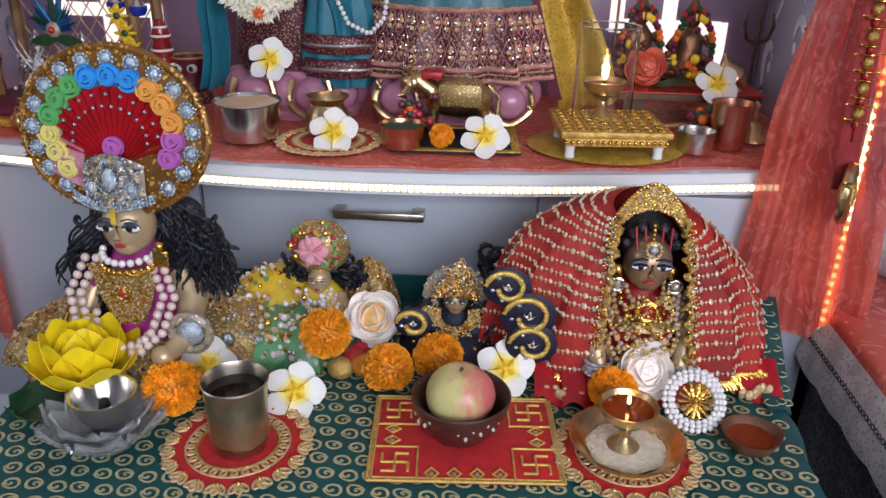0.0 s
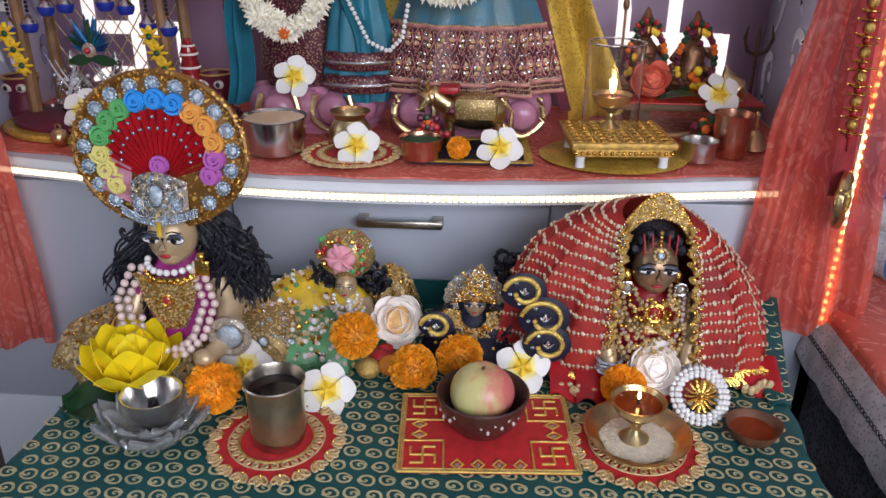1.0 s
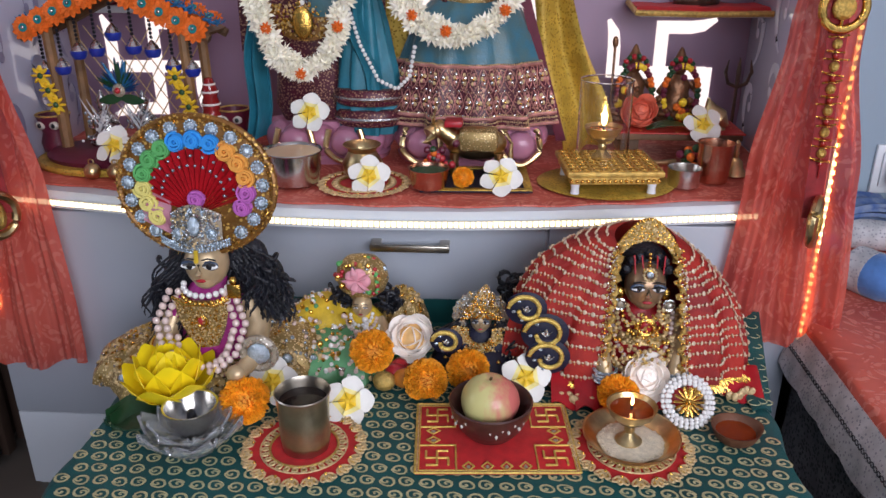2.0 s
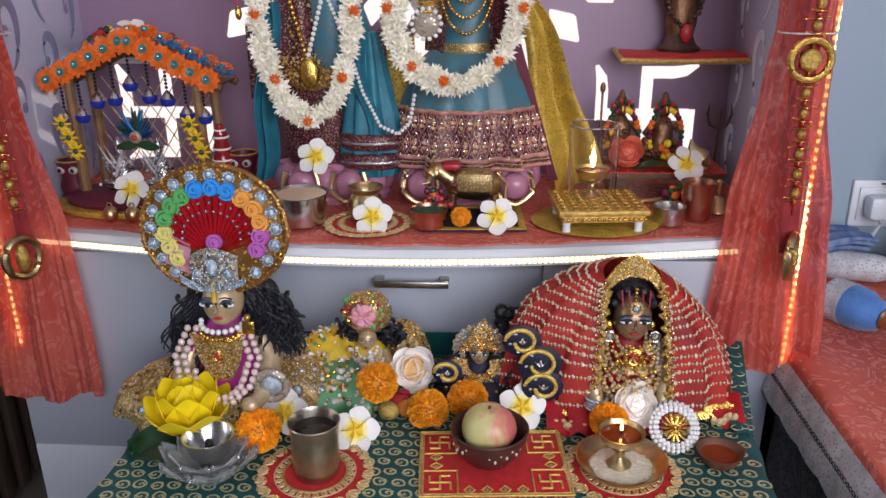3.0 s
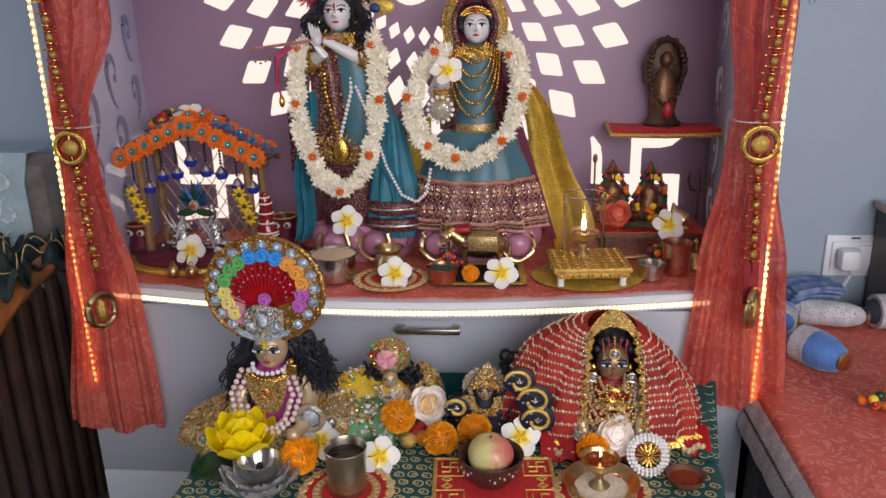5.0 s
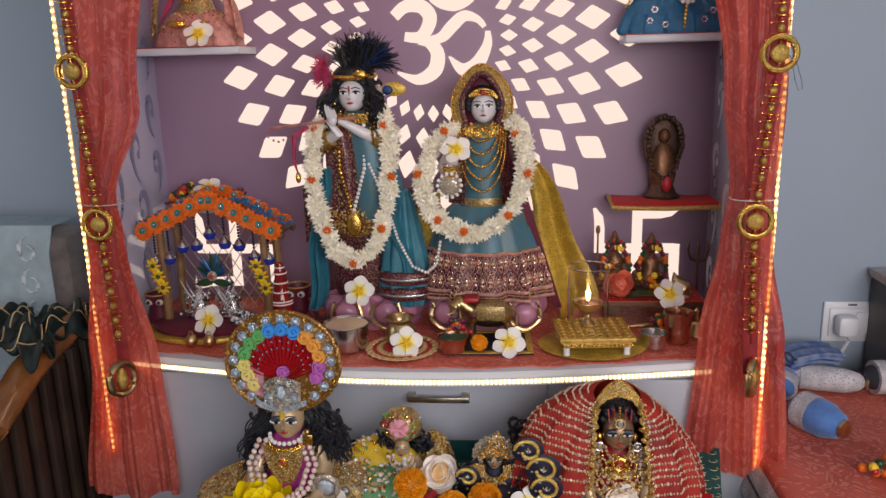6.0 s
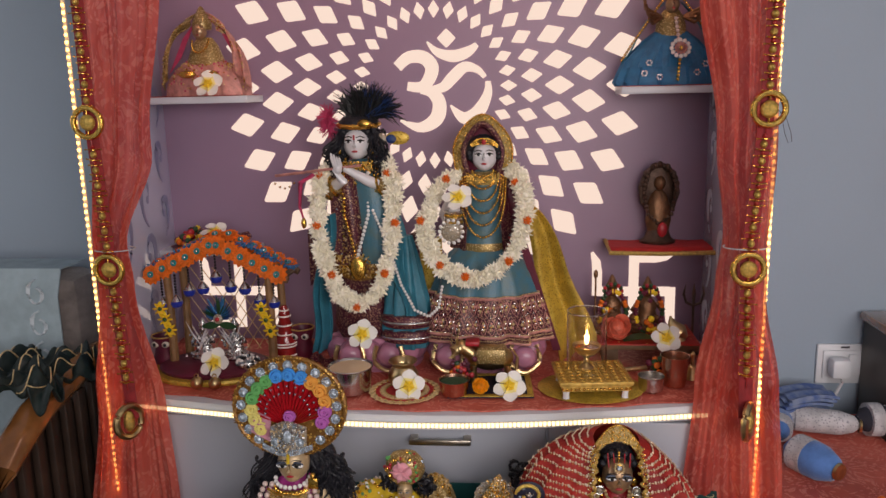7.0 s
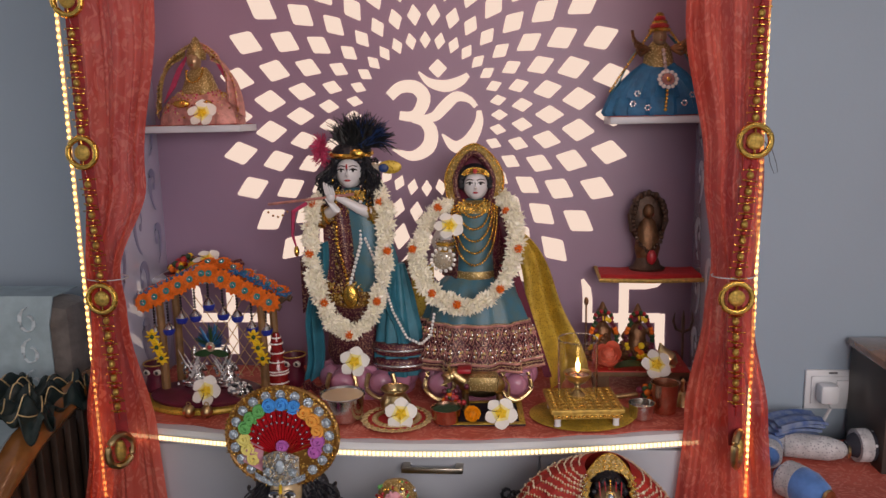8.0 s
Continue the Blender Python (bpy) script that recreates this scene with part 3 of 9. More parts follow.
def bead_string(x_of, low, label):
    st = thing("bead_string", label, "hanging ornament", (0, 0, 0), group="bead strings on the curtains")
    z = 1.95
    bead = Mesh().ball((0, 0, 0), 0.0048, "bead_red", 10, 6).mesh("bead")
    star = Mesh().ball((0, 0, 0), (0.0072, 0.0072, 0.008), "gold_net", 12, 8)
    star.lathe([(0.0015, -0.0125), (0.0105, -0.0118), (0.0105, -0.0104), (0.003, -0.0096)], "gold", n=14)
    star.lathe([(0.003, 0.0096), (0.0105, 0.0104), (0.0105, 0.0118), (0.0015, 0.0125)], "gold", n=14)
    for zz, w, tl_ in ((0.0112, 0.0165, 0.05), (-0.0112, 0.0145, -0.12)):
        star.tube([(-w, 0, zz - w * tl_), (w, 0, zz + w * tl_)], 0.0012, "gold", 5)
        for sg in (-1, 1):
            star.ball((sg * w, 0, zz + sg * w * tl_), 0.0021, "gold", 6, 4)
    star = star.mesh("spool")
    medal = Mesh().ring((0, 0, 0), 0.031, 0.0065, "gold", RX, 30, 8)
    medal.ring((0, -0.003, 0), 0.031, 0.004, "gold_net", RX, 30, 6)
    medal.ball((0, 0, 0), (0.0175, 0.008, 0.0175), "gold_net", 16, 8).tube([(0, 0, -0.03), (0, 0, 0.03)], 0.002, "gold", 5)
    medal = medal.mesh("medallion")
    part("cord", Mesh().tube([(x_of(zz), -0.082, zz) for zz in (1.98 - i * (1.98 - low - 0.07) / 20 for i in range(21))], 0.0016, "bead_red", 5), st)
    # added strip behind the beads, coloured as the fold's shade
    part("ribbon", Mesh().sheet(lambda u, v: (x_of(1.98 - (1.98 - low) * v) - 0.014 + 0.028 * u, -0.0745 - 0.003 * math.sin(math.pi * u), 1.98 - (1.98 - low) * v), 4, 60, "fold_shade_red", 0.0015), st, "dark red strip painted as the curtain fold's shade")
    stops = (1.66, 1.343, 1.02)
    i = 0
    while z > low + 0.09:
        hit = [s for s in stops if abs(s - z) < 0.03]
        if hit:
            q = part("medallion", medal, st, "gold ring medallion")
            q.location = (x_of(hit[0]), -0.088, hit[0])
            z = hit[0] - 0.052
            continue
        q = part("bead" if i % 2 == 0 else "spool", bead if i % 2 == 0 else star, st)
        q.location = (x_of(z), -0.082, z)
        q.rotation_euler = (0.0, 0.06 * math.sin(i * 2.3), 0.35 * math.sin(i * 1.7))
        z -= 0.0168
        i += 1
    bell = Mesh().ring((0, 0, 0), 0.032, 0.008, "brass", Matrix.Rotation(radians(62), 3, "Z") @ RX, 28, 8, 1.15)
    bell.ball((0, 0, 0), (0.012, 0.014, 0.026), "gold_net", 16, 10)
    q = part("pendant", bell, st, "brass ring pendant")
    q.location = (x_of(low), -0.095, low)
    return st


bead_string(lambda z: 0.513 + 0.022 * max(0, min(1, (z - 1.02) / 0.32)) + 0.014 * max(0, (1.02 - z) / 0.32) if z < 1.343 else 0.535 + 0.012 * (z - 1.343), 0.69, "gold and red bead string with ring medallions")
bead_string(lambda z: -0.86 - 0.012 * max(0, min(1, (z - 1.01) / 0.33)) + 0.012 * max(0, (1.01 - z) / 0.33), 0.665, "gold and red bead string with ring medallions")
for xx in (0.515, -0.862):
    thing("curtain_tie", "thin pale cord tying the curtain", "curtain tie", mesh=Mesh().ring((xx, -0.05, 1.06), 0.045, 0.0014, "lace", None, 24, 6, 0.75))

# ---------------------------------------------------------------- bed, sofa, wall fittings
bed = thing("bed", "bed with an orange leaf-patterned spread and white lace valance", "bed", (0, 0, 0))
BX = 0.585


def spread(u, v):
    x, y = BX - 0.012 + 1.5 * u ** 1.6, -1.75 + 2.2 * v
    z = 0.476 + 0.006 * math.sin(9 * u + 4 * v) * math.sin(13 * v) - 0.03 * math.exp(-u * 60)
    return (x, y, z)


part("frame", Mesh().box((1.36, -0.65, 0.2), (1.5, 2.18, 0.36), "wood_dark", 0.01), bed)
part("mattress", Mesh().box((1.345, -0.65, 0.415), (1.5, 2.18, 0.1), "lace", 0.02), bed)
part("bedspread", Mesh().sheet(spread, 50, 90, "orange_cloth", 0.006), bed, "orange leaf-patterned bedspread")
# white lace hanging in shade, coloured dark all over
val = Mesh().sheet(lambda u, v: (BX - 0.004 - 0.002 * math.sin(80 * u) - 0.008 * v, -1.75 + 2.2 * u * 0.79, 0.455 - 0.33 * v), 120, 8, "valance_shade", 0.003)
part("valance", val, bed, "lace valance with its shade painted dark")
lace = Mesh().sheet(lambda u, v: (BX - 0.012 - 0.028 * math.sin(v * 1.4) + 0.0, -1.75 + 2.2 * u * 0.79, 0.458 - 0.075 * v - 0.006 * abs(math.sin(60 * u)) * v), 480, 6, "lace", 0.002)
# dark rings stand for the shaded holes of the lace
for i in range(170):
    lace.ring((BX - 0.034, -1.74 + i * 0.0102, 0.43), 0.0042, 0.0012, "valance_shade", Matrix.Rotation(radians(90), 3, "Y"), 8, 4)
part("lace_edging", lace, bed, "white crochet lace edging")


def bolster(name, label, at, turn, r, half, cloth):
    th = thing(name, label, "bolster", at, turn)
    prof = [(0.012, -half - 0.004), (r * 0.35, -half), (r * 0.7, -half + 0.012), (r, -half + 0.045), (r * 1.03, 0), (r, half - 0.045), (r * 0.7, half - 0.012), (r * 0.35, half), (0.012, half + 0.004)]
    tilt = Matrix.Rotation(radians(90), 3, "Y")
    part("cover", Mesh().lathe(prof, cloth, m=tilt, n=28, wave=lambda a, z: 1 + 0.03 * math.sin(14 * a) * min(1, abs(z) / half) ** 3), th)
    part("lace_band", Mesh().lathe([(r * 1.035, -half * 0.62), (r * 1.045, -half * 0.3), (r * 1.045, -half * 0.05)], "lace", m=tilt, n=28), th, "white lace band")
    part("end_cap", Mesh().lathe([(0.001, half + 0.001), (0.021, half + 0.001), (0.019, half + 0.007), (0.001, half + 0.009)], "brass", m=tilt, n=18), th, "gold end knot")
    return th


bolster("bolster", "small blue cotton bolster with white lace band on the bed", (0.735, 0.085, 0.52), -60, 0.043, 0.07, "blue_cotton")
bolster("bolster", "small white lace bolster on the bed by the wall", (0.838, 0.325, 0.512), -14, 0.032, 0.095, "lace")
bolster("bolster", "small dark blue bolster under the lace one", (0.73, 0.3, 0.512), 70, 0.032, 0.07, "blue_cotton")
fold = thing("folded_cloth", "folded blue and white printed cotton cloth on the bed", "cloth", (0.8, 0.37, 0.535), 12, scale=0.8)
for k in range(4):
    part("fold", Mesh().sheet(lambda u, v: (-0.085 + 0.17 * u + 0.01 * k, -0.05 + 0.1 * v, 0.014 * k + 0.012 * math.sin(3.1 * u) + 0.004 * math.sin(11 * v + k)), 16, 10, "blue_white_cotton", 0.01), fold)
cell_mat("dotted_print", (0.03, 0.03, 0.045), (0.6, 0.6, 0.62), 60, 0.22, 0.8)
bolster("cushion", "small dark cushion with white dots on the bed", (0.985, 0.31, 0.525), 4, 0.042, 0.055, "dotted_print")

chest = thing("bedside_cabinet", "dark brown wooden bedside cabinet against the wall", "cabinet", (1.135, 0.36, 0))
part("body", Mesh().box((0, 0, 0.375), (0.28, 0.22, 0.75), "wood_dark", 0.004), chest)
part("top", Mesh().box((0, -0.004, 0.762), (0.3, 0.235, 0.022), "wood_polished", 0.004), chest)

sock = thing("wall_socket", "white plastic switch and socket plate with a plug", "socket", (0.956, Y1 - 0.005, 0.615), scale=1.16)
part("plate", Mesh().box((0, 0, 0), (0.128, 0.01, 0.1), "white_plastic", 0.004), sock)
part("inner_frame", Mesh().box((0, -0.007, 0), (0.102, 0.006, 0.07), "white_plastic", 0.002), sock)
part("switch", Mesh().box((0.024, -0.012, 0.002), (0.034, 0.008, 0.05), "white_plastic", 0.002), sock)
plug = Mesh().box((-0.02, -0.03, 0.0), (0.046, 0.04, 0.05), "white_plastic", 0.011)
plug.tube([(-0.02, -0.034, -0.02), (-0.02, -0.05, -0.03), (-0.03, -0.03, -0.08)], 0.004, "white_plastic")
part("plug", plug, sock, "white plug with a cable")
part("marking", Mesh().box((0.0, -0.0055, 0.043), (0.02, 0.002, 0.004), "seam_dark"), sock)
thing("thin_wire", "thin black wire hanging down the wall", "cable", mesh=Mesh().tube([(0.566, 0.03, 1.42), (0.585, 0.02, 1.37), (0.604, 0.02, 1.32), (0.615, 0.02, 1.29), (0.618, 0.02, 1.272), (0.611, 0.02, 1.268), (0.602, 0.02, 1.29), (0.59, 0.01, 1.33), (0.566, 0.01, 1.37)], 0.0007, "seam_dark", 5))

sofa = thing("sofa", "wooden sofa with a brown cushion, slatted side and blue cover", "sofa", (0, 0, 0))
part("backrest", Mesh().box((-1.75, 0.27, 0.64), (1.28, 0.16, 0.6), "sofa_fabric", 0.05), sofa, "brown upholstered backrest")
part("seat", Mesh().box((-1.75, -0.12, 0.36), (1.25, 0.6, 0.18), "sofa_fabric", 0.04), sofa)
part("arm", Mesh().tube([(-1.06, 0.26, 0.735), (-1.06, 0.05, 0.73), (-1.06, -0.12, 0.69), (-1.062, -0.26, 0.62), (-1.065, -0.34, 0.5), (-1.065, -0.37, 0.3), (-1.065, -0.37, 0.02)], [0.042] * 5 + [0.038, 0.036], "wood_polished", 12, flat=0.75), sofa, "curved polished wooden arm")
for i in range(9):
    part("slat", Mesh().box((-1.06, 0.24 - i * 0.06, 0.36), (0.018, 0.03, 0.64 - max(0, i - 5) * 0.03), "wood_dark", 0.003), sofa)
part("side_board", Mesh().box((-1.085, -0.05, 0.35), (0.012, 0.6, 0.6), "wood_dark"), sofa)
cov = part("cover", Mesh().sheet(lambda u, v: (-2.3 + 1.14 * u, 0.18 - 0.0 * v, 0.955 - 0.5 * v + 0.003 * math.sin(30 * u)) if v > 0.12 else (-2.3 + 1.14 * u, 0.185 + (0.12 - v) * 1.2, 0.953), 40, 30, "sofa_cover", 0.004), sofa, "blue cotton cover with white scroll border")
for k in range(5):
    pts = [(-1.215 + 0.028 * math.cos(t * 6.2 + 1.57) * (1 - 0.6 * t), 0.174, 0.895 - 0.085 * k + 0.038 * math.sin(t * 6.2 + 1.57) * (1 - 0.6 * t)) for t in (i / 12 for i in range(13))]
    part("scroll", Mesh().tube(pts, 0.006, "cover_print", 5, flat=0.4), cov)
def heap(u, v):
    return Vector((-1.26 + 0.26 * u + 0.02 * math.sin(9 * v), -0.16 + 0.26 * v + 0.025 * math.sin(11 * u), 0.765 + 0.02 * math.sin(24 * u + 3 * v) * math.sin(21 * v + 2 * u) + 0.012 * math.sin(33 * v * u + 4) - 0.12 * max(0, u - 0.8)))


gc = thing("green_cloth", "crumpled dark green cloth with gold stripes on the sofa", "cloth")
part("cloth", Mesh().sheet(heap, 50, 50, "dark_green_cloth", 0.004), gc)
for k in range(6):
    part("gold_stripe", Mesh().tube([heap(0.08 + 0.15 * k, i / 50) + Vector((0, -0.001, 0.003)) for i in range(51)], 0.0016, "pale_gold", 5), gc, "thin gold stripe")

# ---------------------------------------------------------------- more materials for the offerings
mat("green_brocade", (0.003, 0.085, 0.085), 0.5, 0, 0.3, 14, 0.2, 500, sheen=0.04, spec=0.3)
mat("gold_print", (0.62, 0.6, 0.34), 0.38, 0.3, 0.3, 90, 0.2, 300)
mat("petal_white", (0.82, 0.8, 0.75), 0.5, 0, 0.06, 60, 0.05, 120)
mat("petal_pale", (0.9, 0.78, 0.3), 0.5, 0, 0.12, 80, 0.05, 120)
mat("petal_yellow", (0.9, 0.6, 0.03), 0.5, 0, 0.15, 80, 0.05, 120)
mat("marigold_orange", (1.0, 0.39, 0.008), 0.65, 0, 0.35, 90, 0.2, 260, random_tint=0.12)
mat("rose_cream", (1.0, 0.96, 0.91), 0.55, 0, 0.12, 40, 0.05, 120, colour2=(1.0, 0.89, 0.8))
mat("rose_heart", (0.95, 0.6, 0.24), 0.55, 0, 0.25, 60, 0.05, 120)
mat("lotus_yellow", (0.95, 0.72, 0.008), 0.45, 0, 0.12, 30, 0.05, 120, random_tint=0.08)
mat("leaf_green", (0.015, 0.07, 0.025), 0.4, 0, 0.4, 40, 0.1, 120)
mat("crystal", (0.97, 0.98, 1.0), 0.03, 0, 0.03, 30, 0.06, 90, trans=0.86, coat=0.5)
glass_mat("clear_glass", (0.97, 0.98, 0.98), 0.0)
mat("dark_water", (0.02, 0.012, 0.01), 0.08, 0, 0.3, 20, 0)
mat("red_velvet", (0.56, 0.012, 0.014), 0.75, 0, 0.25, 60, 0.2, 500, sheen=0.05)
mat("red_satin", (0.5, 0.012, 0.02), 0.4, 0, 0.3, 30, 0.2, 200)
mat("brown_wood_bowl", (0.075, 0.028, 0.022), 0.35, 0, 0.35, 25, 0.1, 120, coat=0.3)
mat("cream_paint", (0.6, 0.55, 0.48), 0.6, 0, 0.1, 60, 0)
mat("apple_skin", (0.62, 0.55, 0.16), 0.42, 0, 0.2, 22, 0.03, 120, colour2=(0.62, 0.2, 0.14), coat=0.25)
mat("stalk", (0.1, 0.06, 0.02), 0.8, 0, 0.3, 60, 0.2)
mat("rice", (0.82, 0.72, 0.55), 0.6, 0, 0.2, 120, 0.5, 500)
mat("oil", (0.22, 0.035, 0.006), 0.06, 0, 0.3, 30, 0, coat=0.6)
mat("pearl", (0.82, 0.8, 0.78), 0.25, 0, 0.06, 60, 0, coat=0.6)
mat("pink_pearl", (0.72, 0.55, 0.5), 0.3, 0, 0.15, 60, 0, coat=0.6)
mat("clay", (0.15, 0.055, 0.025), 0.6, 0, 0.4, 40, 0.3, 160)
mat("rhinestone", (0.62, 0.74, 0.84), 0.12, 0.6, 0.45, 220, 0.6, 500)
mat("hair_black", (0.009, 0.01, 0.017), 0.45, 0, 0.4, 60, 0.9, 190)
mat("idol_brass", (0.62, 0.45, 0.26), 0.34, 0.35, 0.3, 30, 0.05, 90)
mat("idol_dark", (0.42, 0.26, 0.15), 0.28, 0.55, 0.3, 30, 0.05, 90)
mat("veil_red", (0.46, 0.028, 0.016), 0.55, 0, 0.35, 22, 0.35, 420, colour2=(0.24, 0.008, 0.008), alpha=0.94)
mat("sequin_gold", (1.0, 0.82, 0.6), 0.25, 0.3, 0.3, 120, 0.2, 300)
mat("zari", (0.85, 0.6, 0.14), 0.35, 0.5, 0.3, 160, 0.5, 500)
mat("magenta_cloth", (0.55, 0.03, 0.3), 0.5, 0, 0.3, 60, 0.2, 260)
mat("pink_net", (0.5, 0.2, 0.26), 0.5, 0, 0.3, 60, 0.3, 260)
mat("navy_cloth", (0.006, 0.007, 0.03), 0.6, 0, 0.3, 60, 0.3, 260)
mat("yellow_cloth", (0.75, 0.5, 0.03), 0.5, 0, 0.3, 50, 0.3, 260)
mat("green_satin", (0.12, 0.36, 0.16), 0.4, 0, 0.3, 30, 0.2, 200)
mat("coral_silk", (0.75, 0.16, 0.09), 0.5, 0, 0.3, 40, 0.2)
mat("orange_accent2", (0.75, 0.25, 0.03), 0.6, 0, 0.3, 60, 0.2)
mat("paint_white", (0.82, 0.82, 0.82), 0.4, 0, 0.04, 40, 0)
mat("eye_paint", (0.03, 0.05, 0.09), 0.4, 0, 0.2, 40, 0)
mat("paint_black", (0.008, 0.008, 0.01), 0.3, 0, 0.1, 40, 0)
mat("paint_red", (0.45, 0.02, 0.03), 0.4, 0, 0.2, 40, 0)
cell_mat("gold_brown", (0.27, 0.12, 0.025), (0.7, 0.42, 0.1), 150, 0.3, 0.4, 0.4, 0.9)
cell_mat("gold_brocade", (0.42, 0.28, 0.1), (0.85, 0.66, 0.36), 230, 0.3, 0.4, 0.5, 0.9)
cell_mat("silver_sequin", (0.4, 0.33, 0.24), (0.85, 0.8, 0.72), 150, 0.33, 0.3, 0.4, 0.9, spot_metal=0.9)
cell_mat("red_sequin", (0.5, 0.03, 0.02), (0.85, 0.45, 0.2), 55, 0.13, 0.45, 0.0, 0.4, spot_metal=0.8)
for nm, col in (("foam_blue", (0.02, 0.3, 0.78)), ("foam_green", (0.1, 0.42, 0.12)), ("foam_yellow", (0.78, 0.68, 0.2)), ("foam_orange", (0.85, 0.36, 0.06)), ("foam_purple", (0.5, 0.12, 0.45)), ("foam_pink", (0.82, 0.36, 0.42))):
    mat(nm, col, 0.7, 0, 0.2, 70, 0.1, 160)


def beads(ms, pts, r, material, step=2.05, n=8, k=5):
    """A row of beads along a line of points."""
    pts = [Vector(p) for p in pts]
    want = 0.0
    walked = 0.0
    for a, b in zip(pts, pts[1:]):
        length = (b - a).length
        while want <= walked + length:
            ms.ball(a.lerp(b, (want - walked) / max(length, 1e-9)), r, material, n, k)
            want += r * step
        walked += length
    return ms


def facing(at, tilt=55.0, turn=0.0, yaw=0.0, scale=1.0):
    """A flower's pose: its z axis leans toward the room by tilt degrees."""
    return Matrix.Translation(at) @ Matrix.Rotation(radians(yaw), 4, "Z") @ Matrix.Rotation(radians(tilt), 4, "X") @ Matrix.Rotation(radians(turn), 4, "Z") @ Matrix.Scale(scale, 4)


def petal_mesh(length, width, inner, outer, name, cup=0.25, split=0.34, point=0.7, nu=6, nv=8):
    ms = Mesh()

    def fn(lo, hi):
        def at(u, v):
            t = lo + (hi - lo) * v
            w = width * math.sin(math.pi * min(1.0, (0.12 + 0.88 * t)) ** (1.35 if point < 1 else 1.0)) ** point * (0.35 + 0.65 * min(1, t * 1.6))
            s = (u - 0.5) * 2
            return (length * t, w * s, length * (cup * t * t + 0.1 * s * s * (1 - t)) - length * 0.1 * t)
        return at
    if inner == outer:
        ms.sheet(fn(0.0, 0.985), nu, nv + 4, inner, 0.0007)
    else:
        ms.sheet(fn(0.0, split * 0.72), nu, 4, inner, 0.0007)
        ms.sheet(fn(split * 0.72, split * 1.2), nu, 2, "petal_pale", 0.0007)
        ms.sheet(fn(split * 1.2, 0.985), nu, nv, outer, 0.0007)
    return ms.mesh(name)


FRANGI = petal_mesh(0.041, 0.0195, "petal_yellow", "petal_white", "petal", 0.12, 0.36)
FRANGI_EYE = Mesh().ball((0, 0, 0.001), (0.005, 0.005, 0.003), "petal_yellow", 10, 6).mesh("eye")
frangi_first = []


def frangipani(at, tilt=55, turn=0.0, yaw=0.0, scale=1.0, where=""):
    scale *= 0.93
    m = facing(at, tilt, turn, yaw, scale)
    if frangi_first:
        ob = copy_thing(frangi_first[0], m)
        ob.scale = (scale,) * 3
    else:
        ob = new("frangipani_flower")
        for i in range(5):
            q = part("petal", FRANGI, ob)
            q.matrix_basis = Matrix.Rotation(radians(72 * i), 4, "Z") @ Matrix.Rotation(radians(14), 4, "X") @ Matrix.Translation((0.002, 0, 0))
        part("eye", FRANGI_EYE, ob, "yellow flower centre")
        frangi_first.append(ob)
        ob.matrix_basis = m
    tagged(ob, "fresh white frangipani flower with a yellow centre" + where, "flower", "frangipani flowers")
    return ob


def marigold_mesh():
    ms = Mesh()
    rnd = random.Random(11)
    ms.ball((0, 0, 0), 0.0245, "marigold_orange", 14, 10)
    n = 300
    for i in range(n):
        z = 1 - 1.85 * (i + 0.5) / n
        a = i * 2.39996
        d = Vector((math.sqrt(max(0, 1 - z * z)) * math.cos(a), math.sqrt(max(0, 1 - z * z)) * math.sin(a), z))
        s = d.cross(Vector((0.3, 0.5, 0.8))).normalized()
        w = s.cross(d)
        tw = rnd.uniform(0, 6.28)
        s, w = s * math.cos(tw) + w * math.sin(tw), w * math.cos(tw) - s * math.sin(tw)
        r0, r1 = 0.018, rnd.uniform(0.026, 0.0305)
        h = rnd.uniform(0.0036, 0.0052)
        vs = []
        for k in range(5):
            f = (k - 2) / 2
            vs.append(d * r0 + s * h * 0.5 * f)
            vs.append(d * r1 + s * h * f + w * (0.0018 * math.cos(f * 5) + 0.0012 * f * f))
        ms.add(vs, [(2 * k, 2 * k + 2, 2 * k + 3, 2 * k + 1) for k in range(4)], "marigold_orange")
    return ms.mesh("marigold_flower")


MARI = marigold_mesh()


def marigold(at, r=0.029, where="on the table"):
    ob = new("marigold_flower", MARI)
    ob.matrix_basis = Matrix.LocRotScale(at, Euler((0.5, 0.2, at[0] * 40)), (r / 0.03,) * 3)
    return tagged(ob, "round bright orange marigold bloom " + where, "flower", "marigold blooms")


